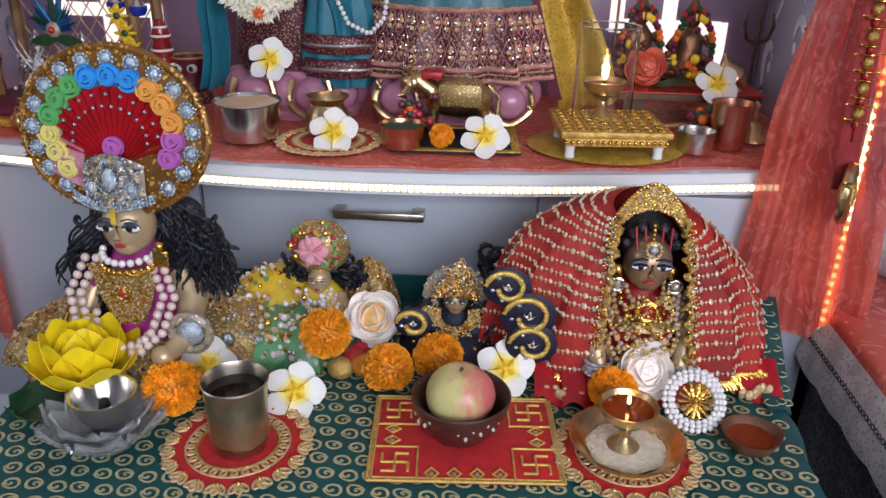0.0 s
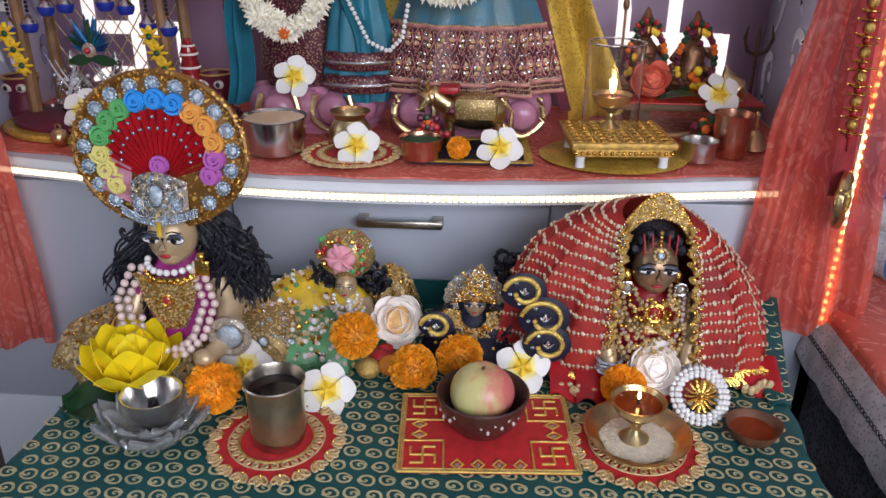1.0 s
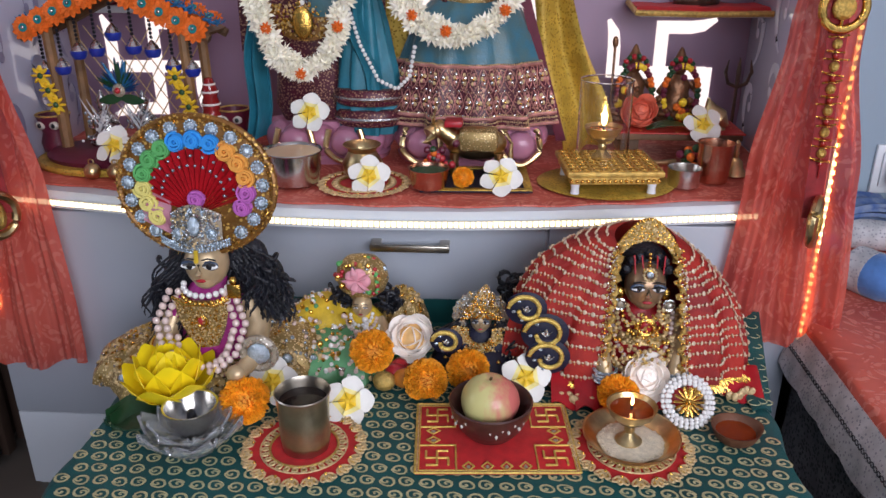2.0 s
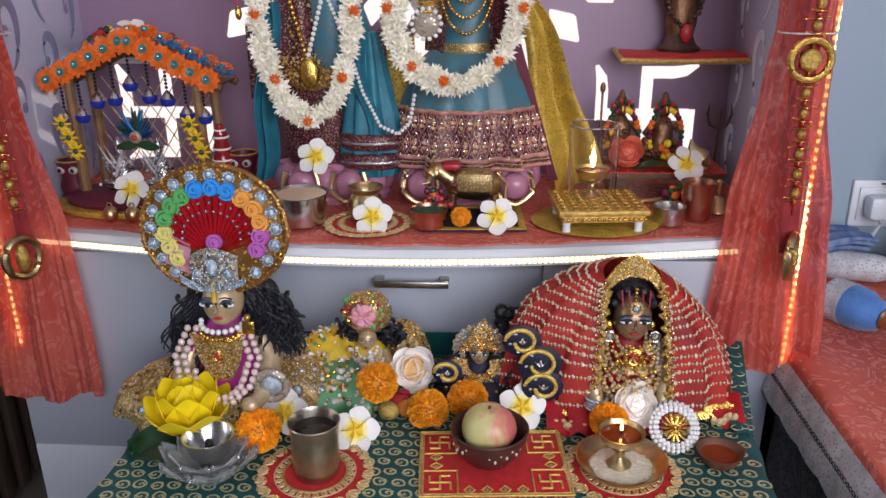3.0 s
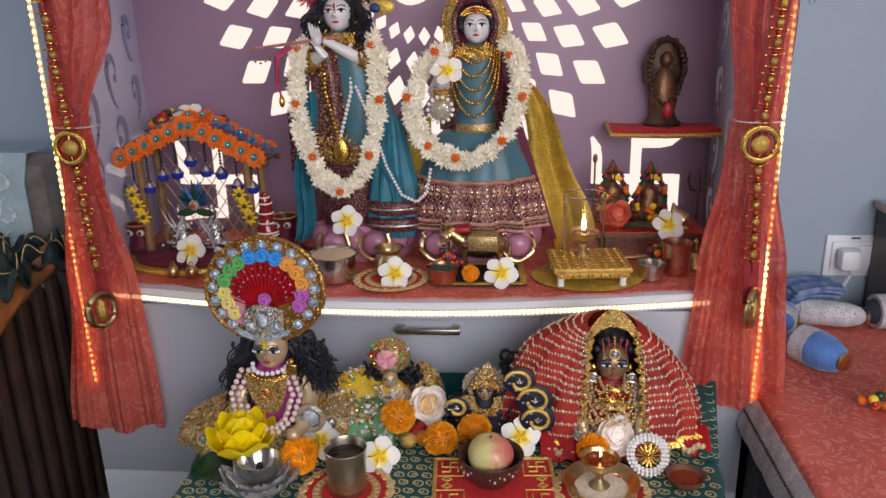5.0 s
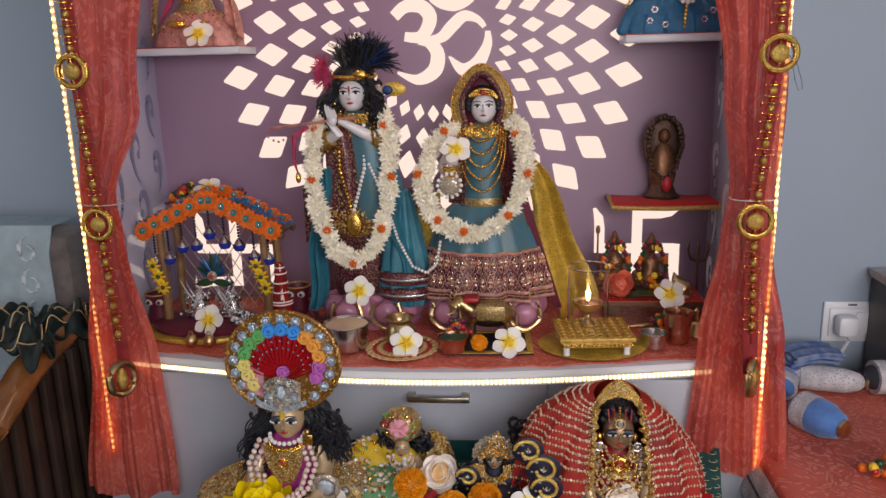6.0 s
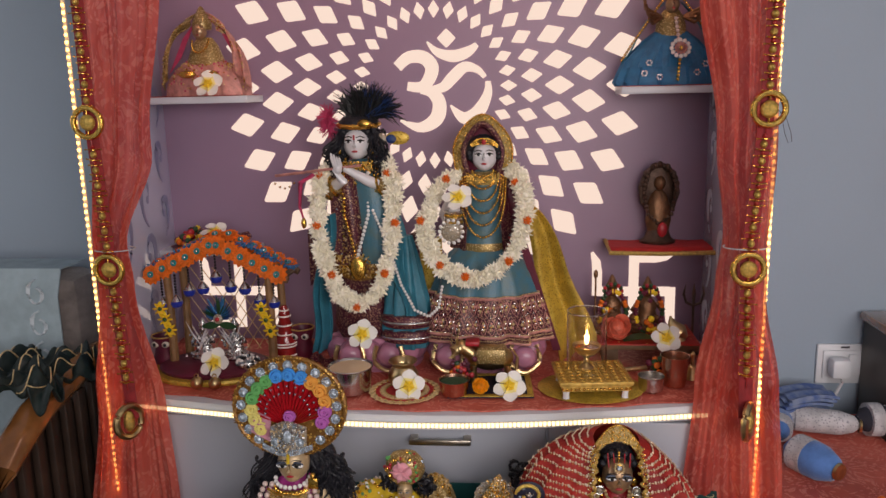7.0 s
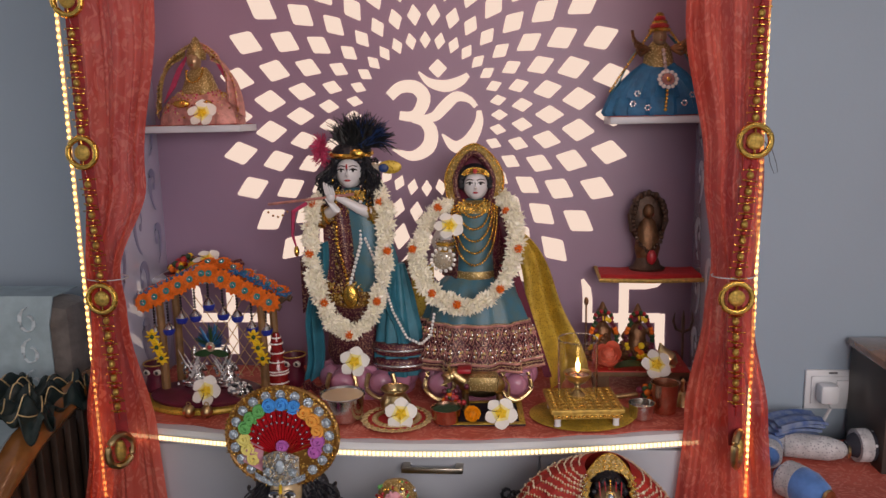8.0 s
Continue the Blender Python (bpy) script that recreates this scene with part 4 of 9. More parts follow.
def rose_thing(name, label, at, r, outer, inner, tilt=50, yaw=0):
    ob = new(name)
    ob.matrix_basis = facing(at, tilt, 0, yaw)
    tagged(ob, label, "flower", "cream roses")
    rnd = random.Random(int(r * 9000))
    part("heart", Mesh().ball((0, 0, r * 0.05), (r * 0.62, r * 0.62, r * 0.6), inner, 14, 10).ball((0, 0, -r * 0.12), (r * 0.8, r * 0.8, r * 0.62), outer, 16, 10), ob)
    total = 26
    for k in range(total):
        f = (k + 0.5) / total
        th, az = 0.16 + 1.55 * f ** 0.85, k * 2.39996
        rad = r * (0.5 + 0.5 * f)
        axis = Vector((math.sin(th) * math.cos(az), math.sin(th) * math.sin(az), math.cos(th)))
        side = Vector((-math.sin(az), math.cos(az), 0))
        up = axis.cross(side).normalized() * -1
        if up.z < 0:
            up = -up
        size = r * (0.3 + 0.3 * f)
        curl = rnd.uniform(0.15, 0.4)

        def fn(u, v):
            s, t = 2 * u - 1, 2 * v - 1
            w = size * (0.75 + 0.3 * v) * math.sqrt(max(0.05, 1 - 0.45 * t * t))
            out = rad * (1 - 0.35 * s * s * 0.6) - 0.25 * size * (1 - v) + curl * size * max(0, t) ** 2
            return axis * (out - 0.12 * r) + side * (s * w) + up * (t * size * (0.9 - 0.12 * s * s))
        part("petal", Mesh().sheet(fn, 7, 7, inner if f < 0.3 else outer, 0.0007), ob)
    return ob


def round_mat(at, r, label, petals=20):
    ob = thing("round_mat", label, "mat", at, group="beaded round mats")
    part("base", Mesh().lathe([(r * 0.87, 0), (r * 0.88, 0.002), (r * 0.4, 0.003), (0.001, 0.003)], "red_velvet", n=48, wave=lambda a, z: 1 + 0.035 * math.sin(18 * a)), ob, "red velvet base")
    part("inner_ring", Mesh().ring((0, 0, 0.004), r * 0.53, 0.002, "gold_thread", None, 44, 6).ring((0, 0, 0.004), r * 0.67, 0.0013, "pale_gold", None, 44, 6), ob)
    pm = Mesh()
    for s in (-1, 0, 1):
        a = 0.62 * s
        m3 = Matrix.Rotation(a, 3, "Z")
        pm.tube([m3 @ Vector((0.0105 + 0.0085 * math.cos(t), 0.0042 * math.sin(t), 0.004)) for t in (2 * math.pi * q / 12 for q in range(12))], 0.0018, "pale_gold", 5, closed=True)
        pm.ball(m3 @ Vector((0.0105, 0, 0.003)), (0.006, 0.0026, 0.0015), "gold_thread", 7, 4)
    pm.ball((0.002, 0, 0.005), 0.003, "gold", 8, 5)
    pm = pm.mesh("shell_motif")
    inner = Mesh().tube([Vector((0.0045 * math.cos(t), 0.0033 * math.sin(t), 0.004)) for t in (2 * math.pi * q / 10 for q in range(10))], 0.0014, "pale_gold", 5, closed=True).ball((0, 0, 0.003), (0.003, 0.0022, 0.0012), "gold_thread", 6, 4).mesh("inner_petal")
    for i in range(28):
        q = part("inner_petal", inner, ob)
        q.matrix_basis = Matrix.Rotation(2 * math.pi * i / 28, 4, "Z") @ Matrix.Translation((r * 0.6, 0, 0)) @ Matrix.Scale(r / 0.087, 4)
    for i in range(petals):
        a = 2 * math.pi * i / petals
        q = part("shell_motif", pm, ob)
        q.matrix_basis = Matrix.Rotation(a, 4, "Z") @ Matrix.Translation((r * 0.79, 0, 0)) @ Matrix.Scale(0.86 * r / 0.087, 4)
    return ob


# ---------------------------------------------------------------- the low table
tab = thing("low_table", "low white table in front of the shrine, covered with cloth", "table", (0, 0, 0))
part("tabletop", Mesh().box((-0.065, -0.33, 0.445), (0.96, 0.58, 0.03), "white_laminate", 0.004), tab)
for lx in (-0.52, 0.39):
    for ly in (-0.59, -0.07):
        part("leg", Mesh().box((lx, ly, 0.215), (0.04, 0.04, 0.43), "white_laminate", 0.003), tab)
cloth = thing("tablecloth", "dark green brocade tablecloth printed with small gold paisleys", "tablecloth", (0, 0, 0))


def drape(u, v):
    x = -0.065 + (u - 0.5) * 1.36
    y = -0.335 + (v - 0.5) * 0.94
    hw, hd = 0.485 + 0.01 * (v - 0.4), 0.297
    dx, dy = abs(x + 0.065) - hw, -0.335 - y - hd
    px, py, pz = x, y, TABLE
    if dx > 0:
        px = -0.065 + math.copysign(hw + 0.006 + 0.06 * dx + 0.006 * math.sin(34 * y), x + 0.065)
        pz -= dx * 0.98
    if dy > 0:
        py = -0.335 - hd - 0.006 - 0.06 * dy - 0.006 * math.sin(31 * x)
        pz -= dy * 0.98
    back = y + 0.335 - 0.28
    if back > 0:
        py = -0.055 + 0.015 * math.sin(3 * x)
        pz = TABLE + min(back, 0.06) * 0.8
    return (px, py, pz + 0.0007 * math.sin(50 * x) * math.sin(43 * y))


part("cloth", Mesh().sheet(drape, 110, 90, "green_brocade", 0.002), cloth)
pr = Mesh()
rnd = random.Random(2)
for i in range(38):
    for j in range(23):
        x, y = -0.54 + i * 0.0256 + (0.0128 if j % 2 else 0), -0.62 + j * 0.0244
        if x > 0.415:
            continue
        a, s = rnd.uniform(-0.4, 0.4) + (3.14 if (i + j) % 2 else 0), rnd.uniform(0.68, 0.8)
        pts = []
        for k in range(21):
            t = k / 20
            ang = a + t * 9.0
            rr = s * ((0.0118 - 0.0018 * t / 0.66) if t < 0.66 else 0.01 - 0.0078 * (t - 0.66) / 0.34)
            drop = 0.0032 * max(0.0, math.cos(ang - a - 2.2)) ** 4 if t < 0.66 else 0.0
            pts.append((x + (rr + drop) * math.cos(ang) * 1.05, y + (rr + drop) * math.sin(ang) * 0.86))
        vs = []
        for k, pt in enumerate(pts):
            w = 0.0012 * math.sin(math.pi * (k + 1.5) / 23) + 0.0006
            d = Vector(pts[min(k + 1, 20)]) - Vector(pts[max(k - 1, 0)])
            d = Vector((-d.y, d.x)).normalized() * w
            vs += [(pt[0] - d.x, pt[1] - d.y, TABLE + 0.0016), (pt[0] + d.x, pt[1] + d.y, TABLE + 0.0016)]
        pr.add(vs, [(2 * k + 1, 2 * k, 2 * k + 2, 2 * k + 3) for k in range(20)], "gold_print")
        pr.ball((x, y, TABLE + 0.0012), (0.0022, 0.0013, 0.0006), "gold_print", 6, 4)
tagged(part("gold_print", pr, cloth, "small printed gold paisleys"), kind="stuff")
# the loose corner of the cloth by the cabinet
flap = Mesh().sheet(lambda u, v: (0.4 + 0.085 * u * (1 - 0.6 * v), -0.06 - 0.25 * v + 0.02 * u, TABLE + 0.004 + 0.03 * math.sin(1.9 * u) * (1 - 0.8 * v) - 0.02 * u * u * v), 14, 20, "green_brocade", 0.002)
for i in range(3):
    for j in range(9):
        u, v = 0.2 + 0.3 * i, 0.06 + 0.11 * j
        p = Vector((0.4 + 0.085 * u * (1 - 0.6 * v), -0.06 - 0.25 * v + 0.02 * u, TABLE + 0.0055 + 0.03 * math.sin(1.9 * u) * (1 - 0.8 * v) - 0.02 * u * u * v))
        flap.ring(p, 0.009, 0.0009, "gold_print", None, 12, 4, 0.8)
part("loose_corner", flap, cloth)

# red square mat with its gold work
sq = thing("square_mat", "red velvet square mat with gold thread border and corner signs", "mat", (0.02, -0.398, TABLE + 0.002), 4)
W2, D2 = 0.109, 0.079
part("base", Mesh().box((0, 0, 0.0015), (W2 * 2, D2 * 2, 0.003), "red_velvet", 0.001), sq)
for k, (q, t) in enumerate(((1.0, 0.0016), (0.955, 0.001))):
    e = Mesh()
    c = [(-W2 * q, -D2 * (q - (0.02 if k else 0))), (W2 * q, -D2 * (q - (0.02 if k else 0))), (W2 * q, D2 * (q - (0.02 if k else 0))), (-W2 * q, D2 * (q - (0.02 if k else 0)))]
    for a, b in zip(c, c[1:] + c[:1]):
        e.tube([(*a, 0.0035), (*b, 0.0035)], t, "zari", 6)
    part("border", e, sq, "gold thread border")
tiny = Mesh()
for i in range(64):
    for s in (-1, 1):
        tiny.ball((-W2 * 0.97 + i * W2 * 1.94 / 63, s * D2 * 0.965, 0.0035), 0.0012, "pale_gold", 5, 3)
for i in range(46):
    for s in (-1, 1):
        tiny.ball((s * W2 * 0.975, -D2 * 0.95 + i * D2 * 1.9 / 45, 0.0035), 0.0012, "pale_gold", 5, 3)
part("edge_stitches", tiny, sq)
for sx in (-1, 1):
    for sy in (-1, 1):
        cs = Mesh()
        cx, cy, a = sx * W2 * 0.73, sy * D2 * 0.62, 0.015
        for p in ([(-a, 0), (a, 0)], [(0, -a), (0, a)], [(-a, 0), (-a, a)], [(0, a), (a, a)], [(a, 0), (a, -a)], [(0, -a), (-a, -a)]):
            cs.tube([(cx + x, cy + y, 0.0042) for x, y in p], 0.0016, "zari", 6)
        for f in (1.0, 0.88):
            ix, iy = sx * W2 * (0.5 - 0.02 * (1 - f)), sy * D2 * (0.27 - 0.05 * (1 - f))
            cs.tube([(ix, sy * D2 * 0.95, 0.0038), (ix, iy, 0.0038), (sx * W2 * 0.95, iy, 0.0038)], 0.0014 * f, "zari", 6)
        part("corner_sign", cs, sq)
loz = Mesh()
loz.tube([(0.009, 0, 0.0038), (0, 0.0075, 0.0038), (-0.009, 0, 0.0038), (0, -0.0075, 0.0038)], 0.0014, "zari", 6, closed=True).ball((0, 0, 0.003), (0.004, 0.003, 0.0016), "silver_sequin", 8, 4)
loz = loz.mesh("lozenge")
for x, y, r in [(-0.038, -0.066, 90), (-0.0127, -0.066, 90), (0.0127, -0.066, 90), (0.038, -0.066, 90), (-0.038, 0.066, 90), (0.038, 0.066, 90), (-0.085, -0.009, 0), (-0.085, 0.012, 0), (0.085, -0.009, 0), (0.085, 0.012, 0)]:
    q = part("lozenge", loz, sq)
    q.matrix_basis = pose(x, y, 0, 0, 0, r)

# fruit in its bowl
def blush_apple():
    """Yellow-green skin that turns pink on one cheek, with fine streaks."""
    m = MATS["apple_skin"]
    nt = m.node_tree
    pb_ = nt.nodes["Principled BSDF"]
    tc = nt.nodes.new("ShaderNodeTexCoord")
    mp = nt.nodes.new("ShaderNodeMapping")
    mp.inputs["Scale"].default_value = (45, 45, 12)
    nz = nt.nodes.new("ShaderNodeTexNoise")
    nz.inputs["Scale"].default_value, nz.inputs["Detail"].default_value = 2.0, 4
    nt.links.new(tc.outputs["Object"], mp.inputs[0])
    nt.links.new(mp.outputs[0], nz.inputs["Vector"])
    sx = nt.nodes.new("ShaderNodeSeparateXYZ")
    nt.links.new(tc.outputs["Object"], sx.inputs[0])
    ma = nt.nodes.new("ShaderNodeMath")
    ma.operation = "MULTIPLY_ADD"
    ma.inputs[1].default_value = 11.0
    nt.links.new(sx.outputs["X"], ma.inputs[0])
    nt.links.new(nz.outputs["Fac"], ma.inputs[2])
    rm = nt.nodes.new("ShaderNodeValToRGB")
    rm.color_ramp.elements[0].position, rm.color_ramp.elements[1].position = 0.35, 0.85
    rm.color_ramp.elements[0].color, rm.color_ramp.elements[1].color = (0.56, 0.5, 0.2, 1), (0.6, 0.15, 0.13, 1)
    nt.links.new(ma.outputs[0], rm.inputs[0])
    nt.links.new(rm.outputs[0], pb_.inputs["Base Color"])


blush_apple()
bowl = thing("bowl", "dark brown wooden bowl painted with small pale leaves", "bowl", (0.014, -0.39, TABLE + 0.006))
part("vessel", Mesh().lathe([(0.028, 0), (0.034, 0.003), (0.046, 0.018), (0.055, 0.038), (0.0585, 0.054), (0.0565, 0.056), (0.052, 0.052), (0.047, 0.035), (0.034, 0.014), (0.001, 0.01)], "brown_wood_bowl", n=40), bowl)
lf = Mesh()
for i in range(40):
    a = 2 * math.pi * i / 40
    z = 0.036 + 0.004 * math.sin(5 * a)
    r = 0.0545 + (z - 0.038) * 0.3
    if i % 10 < 7:
        lf.ball((r * math.cos(a), r * math.sin(a), z + 0.004 * (-1) ** i), (0.0022, 0.0022, 0.0032), "cream_paint", 6, 4)
part("painted_leaves", lf, bowl, "pale painted leaf sprigs")
prof = []
for i in range(19):
    t = math.pi * i / 18
    r = 0.0415 * math.sin(t) * (1 + 0.07 * math.cos(t) - 0.0 * t)
    z = -0.038 * math.cos(t)
    if t > 2.5:
        z -= 0.006 * ((t - 2.5) / 0.64) ** 2
    prof.append((max(r, 0.0005), z))
apple = thing("apple", "yellow-green apple with a pink blush in the bowl", "apple", (0.012, -0.39, TABLE + 0.06), 10, scale=0.98)
part("flesh", Mesh().lathe(prof, "apple_skin", n=36, wave=lambda a, z: 1 + 0.02 * math.cos(5 * a) + 0.02 * math.cos(a)), apple)
part("stem", Mesh().tube([(0, 0, 0.03), (0.002, 0, 0.036)], [0.0016, 0.0024], "stalk", 6), apple)

# metal tumbler on its mat
round_mat((-0.24, -0.438, TABLE + 0.002), 0.088, "red and gold beaded round mat under the tumbler")
tum = thing("tumbler", "dull steel water tumbler filled with dark water", "tumbler", (-0.237, -0.438, TABLE + 0.005))
part("vessel", Mesh().lathe([(0.028, 0), (0.031, 0.002), (0.032, 0.006), (0.0335, 0.018), (0.0342, 0.062), (0.036, 0.084), (0.0378, 0.0885), (0.0365, 0.09), (0.0342, 0.084), (0.0322, 0.062), (0.03, 0.03), (0.001, 0.028)], "dull_steel", n=44), tum)
part("water", Mesh().lathe([(0.0325, 0.073), (0.0325, 0.075), (0.001, 0.075)], "dark_water", n=32), tum)
part("foot_ring", Mesh().ring((0, 0, 0.003), 0.0275, 0.0022, "warm_steel", None, 32, 6), tum)

# crystal lotus bowl with its steel cup
cb = thing("crystal_bowl", "clear crystal lotus bowl holding a small steel incense cup", "bowl", (-0.395, -0.44, TABLE + 0.002))
pet = Mesh().sheet(lambda u, v: ((0.02 + 0.052 * v), (u - 0.5) * 0.052 * math.sin(0.35 + 2.55 * v) , 0.004 + 0.03 * v * v + 0.012 * (2 * u - 1) ** 2 * v), 8, 8, "crystal", 0.004).mesh("petal")
for i in range(8):
    q = part("petal", pet, cb, "clear crystal petal")
    q.matrix_basis = Matrix.Rotation(radians(45 * i), 4, "Z")
for i in range(8):
    q = part("petal", pet, cb, "clear crystal petal")
    q.matrix_basis = Matrix.Translation((0, 0, 0.012)) @ Matrix.Rotation(radians(45 * i + 22), 4, "Z") @ Matrix.Scale(0.78, 4)
part("base", Mesh().lathe([(0.035, 0), (0.038, 0.006), (0.028, 0.014), (0.001, 0.016)], "crystal", n=24), cb)
cup = thing("incense_cup", "small steel cup holding a dark burning incense cone", "cup", (-0.395, -0.435, TABLE + 0.019))
part("vessel", Mesh().lathe([(0.012, 0), (0.02, 0.003), (0.031, 0.02), (0.0365, 0.042), (0.0375, 0.045), (0.035, 0.044), (0.029, 0.022), (0.016, 0.008), (0.001, 0.007)], "steel", n=36), cup)
part("incense_cone", Mesh().lathe([(0.009, 0.007), (0.008, 0.02), (0.005, 0.034), (0.001, 0.036)], "hair_black", n=12), cup, "dark incense cone")

# oil lamp on a plate of rice
round_mat((0.208, -0.407, TABLE + 0.002), 0.088, "red and gold beaded round mat under the lamp plate")
pl = thing("plate", "shallow brass plate with rice for the oil lamp", "plate", (0.207, -0.405, TABLE + 0.006), scale=0.93)
part("dish", Mesh().lathe([(0.045, 0), (0.05, 0.001), (0.06, 0.008), (0.0705, 0.0195), (0.0715, 0.021), (0.069, 0.021), (0.058, 0.0105), (0.049, 0.004), (0.001, 0.004)], "brass", n=48), pl)
rc = Mesh().lathe([(0.049, 0.005), (0.04, 0.0085), (0.02, 0.0105), (0.001, 0.011)], "rice", n=30, wave=lambda a, z: 1 + 0.03 * math.sin(7 * a))
rnd = random.Random(9)
for i in range(420):
    a, r = rnd.uniform(0, 6.283), 0.048 * math.sqrt(rnd.random())
    m = Euler((rnd.uniform(-0.4, 0.4), rnd.uniform(-0.4, 0.4), rnd.uniform(0, 6.28))).to_matrix()
    rc.ball((r * math.cos(a), r * math.sin(a), 0.0105 - 0.004 * (r / 0.048) ** 2), (0.003, 0.0009, 0.0009), "rice", 5, 4, m=m)
tagged(part("rice", rc, pl, "loose rice grains"), kind="stuff")


def oil_lamp(name, label, at, s=1.0, fl=1.0):
    ob = thing(name, label, "oil lamp", at, scale=s)
    part("stem", Mesh().lathe([(0.018, 0), (0.0185, 0.003), (0.012, 0.008), (0.006, 0.016), (0.0075, 0.021), (0.006, 0.026), (0.012, 0.032), (0.02, 0.036), (0.001, 0.0362)], "brass", n=28), ob)
    part("cup", Mesh().lathe([(0.01, 0.034), (0.02, 0.037), (0.029, 0.046), (0.033, 0.056), (0.0342, 0.058), (0.032, 0.058), (0.027, 0.049), (0.018, 0.041), (0.001, 0.04)], "brass", n=36), ob)
    part("oil", Mesh().lathe([(0.0295, 0.052), (0.001, 0.0525)], "oil", n=28), ob, "orange lamp oil")
    part("wick", Mesh().tube([(0, 0, 0.05), (0, 0, 0.061)], [0.002, 0.0012], "hair_black", 6), ob)
    part("flame", Mesh().lathe([(0.0005, 0.058), (0.0035 * fl, 0.058 + 0.0045 * fl), (0.0045 * fl, 0.058 + 0.01 * fl), (0.003 * fl, 0.058 + 0.019 * fl), (0.0005, 0.058 + 0.032 * fl)], "flame", n=14).lathe([(0.0005, 0.059), (0.0015 * fl, 0.064), (0.0005, 0.059 + 0.012 * fl)], "flame_core", n=10), ob, "small bright flame")
    x, y, z = at
    lamp("flame_light", "POINT", Matrix.Translation((x, y, z + 0.078 * s)), 0.045 * s * fl * fl, FLAME, (0.006, 0.006))
    return ob


oil_lamp("oil_lamp", "small brass oil lamp burning on a plate of rice", (0.203, -0.408, TABLE + 0.014), 1.0, 0.5)

# pearl bangles and clay lamp
pb = thing("pearl_bangle", "white pearl bangle with a gold flower lying on the cloth", "bangle", (0.296, -0.335, TABLE + 0.002), scale=0.85)
tilt = Matrix.Rotation(radians(50), 3, "X")
bead = Mesh().ball((0, 0, 0), 0.0044, "pearl", 10, 6).mesh("pearl")
for r, off in ((0.042, 0.004), (0.036, 0.008), (0.031, 0.006)):
    nbd = int(2 * math.pi * r / 0.0086)
    for i in range(nbd):
        a = 2 * math.pi * i / nbd
        part("pearl", bead, pb).location = tilt @ Vector((r * math.cos(a), r * math.sin(a), off)) + Vector((0, 0, 0.036))
for i in range(24):
    a = 2 * math.pi * i / 24
    part("pearl", bead, pb).location = Vector((0.004 + 0.042 * math.cos(a), 0.034, 0.034)) + tilt @ Vector((0, 0.03 * math.sin(a), 0))
ms = Mesh()
for i in range(14):
    a = 2 * math.pi * i / 14
    ms.tube([tilt @ Vector((q * math.cos(a), q * math.sin(a), 0.01)) + Vector((0, -0.002, 0.036)) for q in (0.004, 0.014, 0.025)], [0.002, 0.0042, 0.003], "gold", 6, flat=0.5)
ms.ball(tilt @ Vector((0, 0, 0.013)) + Vector((0, -0.002, 0.036)), 0.005, "gold", 10, 6)
part("gold_flower", ms, pb, "gold flower ornament")
cd = thing("clay_lamp", "small red-brown clay lamp with dark oil", "clay lamp", (0.355, -0.378, TABLE + 0.002), 15)
part("vessel", Mesh().lathe([(0.02, 0), (0.027, 0.006), (0.033, 0.019), (0.034, 0.022), (0.031, 0.021), (0.025, 0.011), (0.001, 0.008)], "clay", n=32, wave=lambda a, z: 1 + 0.16 * max(0, math.cos(a)) ** 10 * min(1, z / 0.02)), cd)
part("oil", Mesh().lathe([(0.027, 0.014), (0.001, 0.0145)], "oil", n=24), cd)

# yellow lotus on its leaf
lo = thing("lotus_flower", "large yellow artificial lotus on a dark green leaf", "flower", (-0.448, -0.37, TABLE + 0.016), scale=0.92)
lp = petal_mesh(0.094, 0.036, "lotus_yellow", "lotus_yellow", "petal", 0.5, 0.3, 0.8)
for ring, (n, lean, s) in enumerate(((8, 20, 1.0), (8, 40, 1.05), (7, 60, 1.0), (5, 76, 0.86))):
    for i in range(n):
        q = part("petal", lp, lo)
        q.matrix_basis = Matrix.Translation((0, 0, 0.006)) @ Matrix.Rotation(2 * math.pi * (i + 0.5 * ring) / n, 4, "Z") @ Matrix.Rotation(radians(-lean), 4, "Y") @ Matrix.Scale(s, 4)
for k, (a, s) in enumerate(((200, 1.0), (-150, 0.9), (20, 1.0), (60, 0.9))):
    lm = Mesh().sheet(lambda u, v: (0.02 + 0.085 * v * s, (u - 0.5) * 0.11 * math.sin(0.5 + 2.4 * v) * s, -0.012 + 0.02 * (2 * u - 1) ** 2 * v + (0.05 * v * v if k > 1 else 0.006 * math.sin(5 * v))), 12, 12, "leaf_green", 0.001)
    q = part("leaf", lm, lo, "dark green leaf")
    q.matrix_basis = Matrix.Rotation(radians(a), 4, "Z")

# loose flowers on the table
marigold((-0.338, -0.382, TABLE + 0.038), 0.036)
marigold((-0.166, -0.298, TABLE + 0.077), 0.034, "leaning on the small figure")
marigold((-0.085, -0.305, TABLE + 0.034), 0.034)
marigold((-0.022, -0.275, TABLE + 0.036), 0.034)
marigold((0.199, -0.325, TABLE + 0.034), 0.031)
frangipani((-0.31, -0.335, TABLE + 0.04), 48, 20, -8)
frangipani((-0.195, -0.352, TABLE + 0.022), 42, 75, 5)
frangipani((0.066, -0.29, TABLE + 0.035), 50, 8, 6)
rose_thing("rose", "cream rose with an orange heart", (-0.112, -0.215, TABLE + 0.056), 0.041, "rose_cream", "rose_heart", 58, -10)
rose_thing("rose", "pale cream rose lying before the red-veiled figure", (0.24, -0.29, TABLE + 0.042), 0.0385, "rose_cream", "rose_cream", 55, 8)


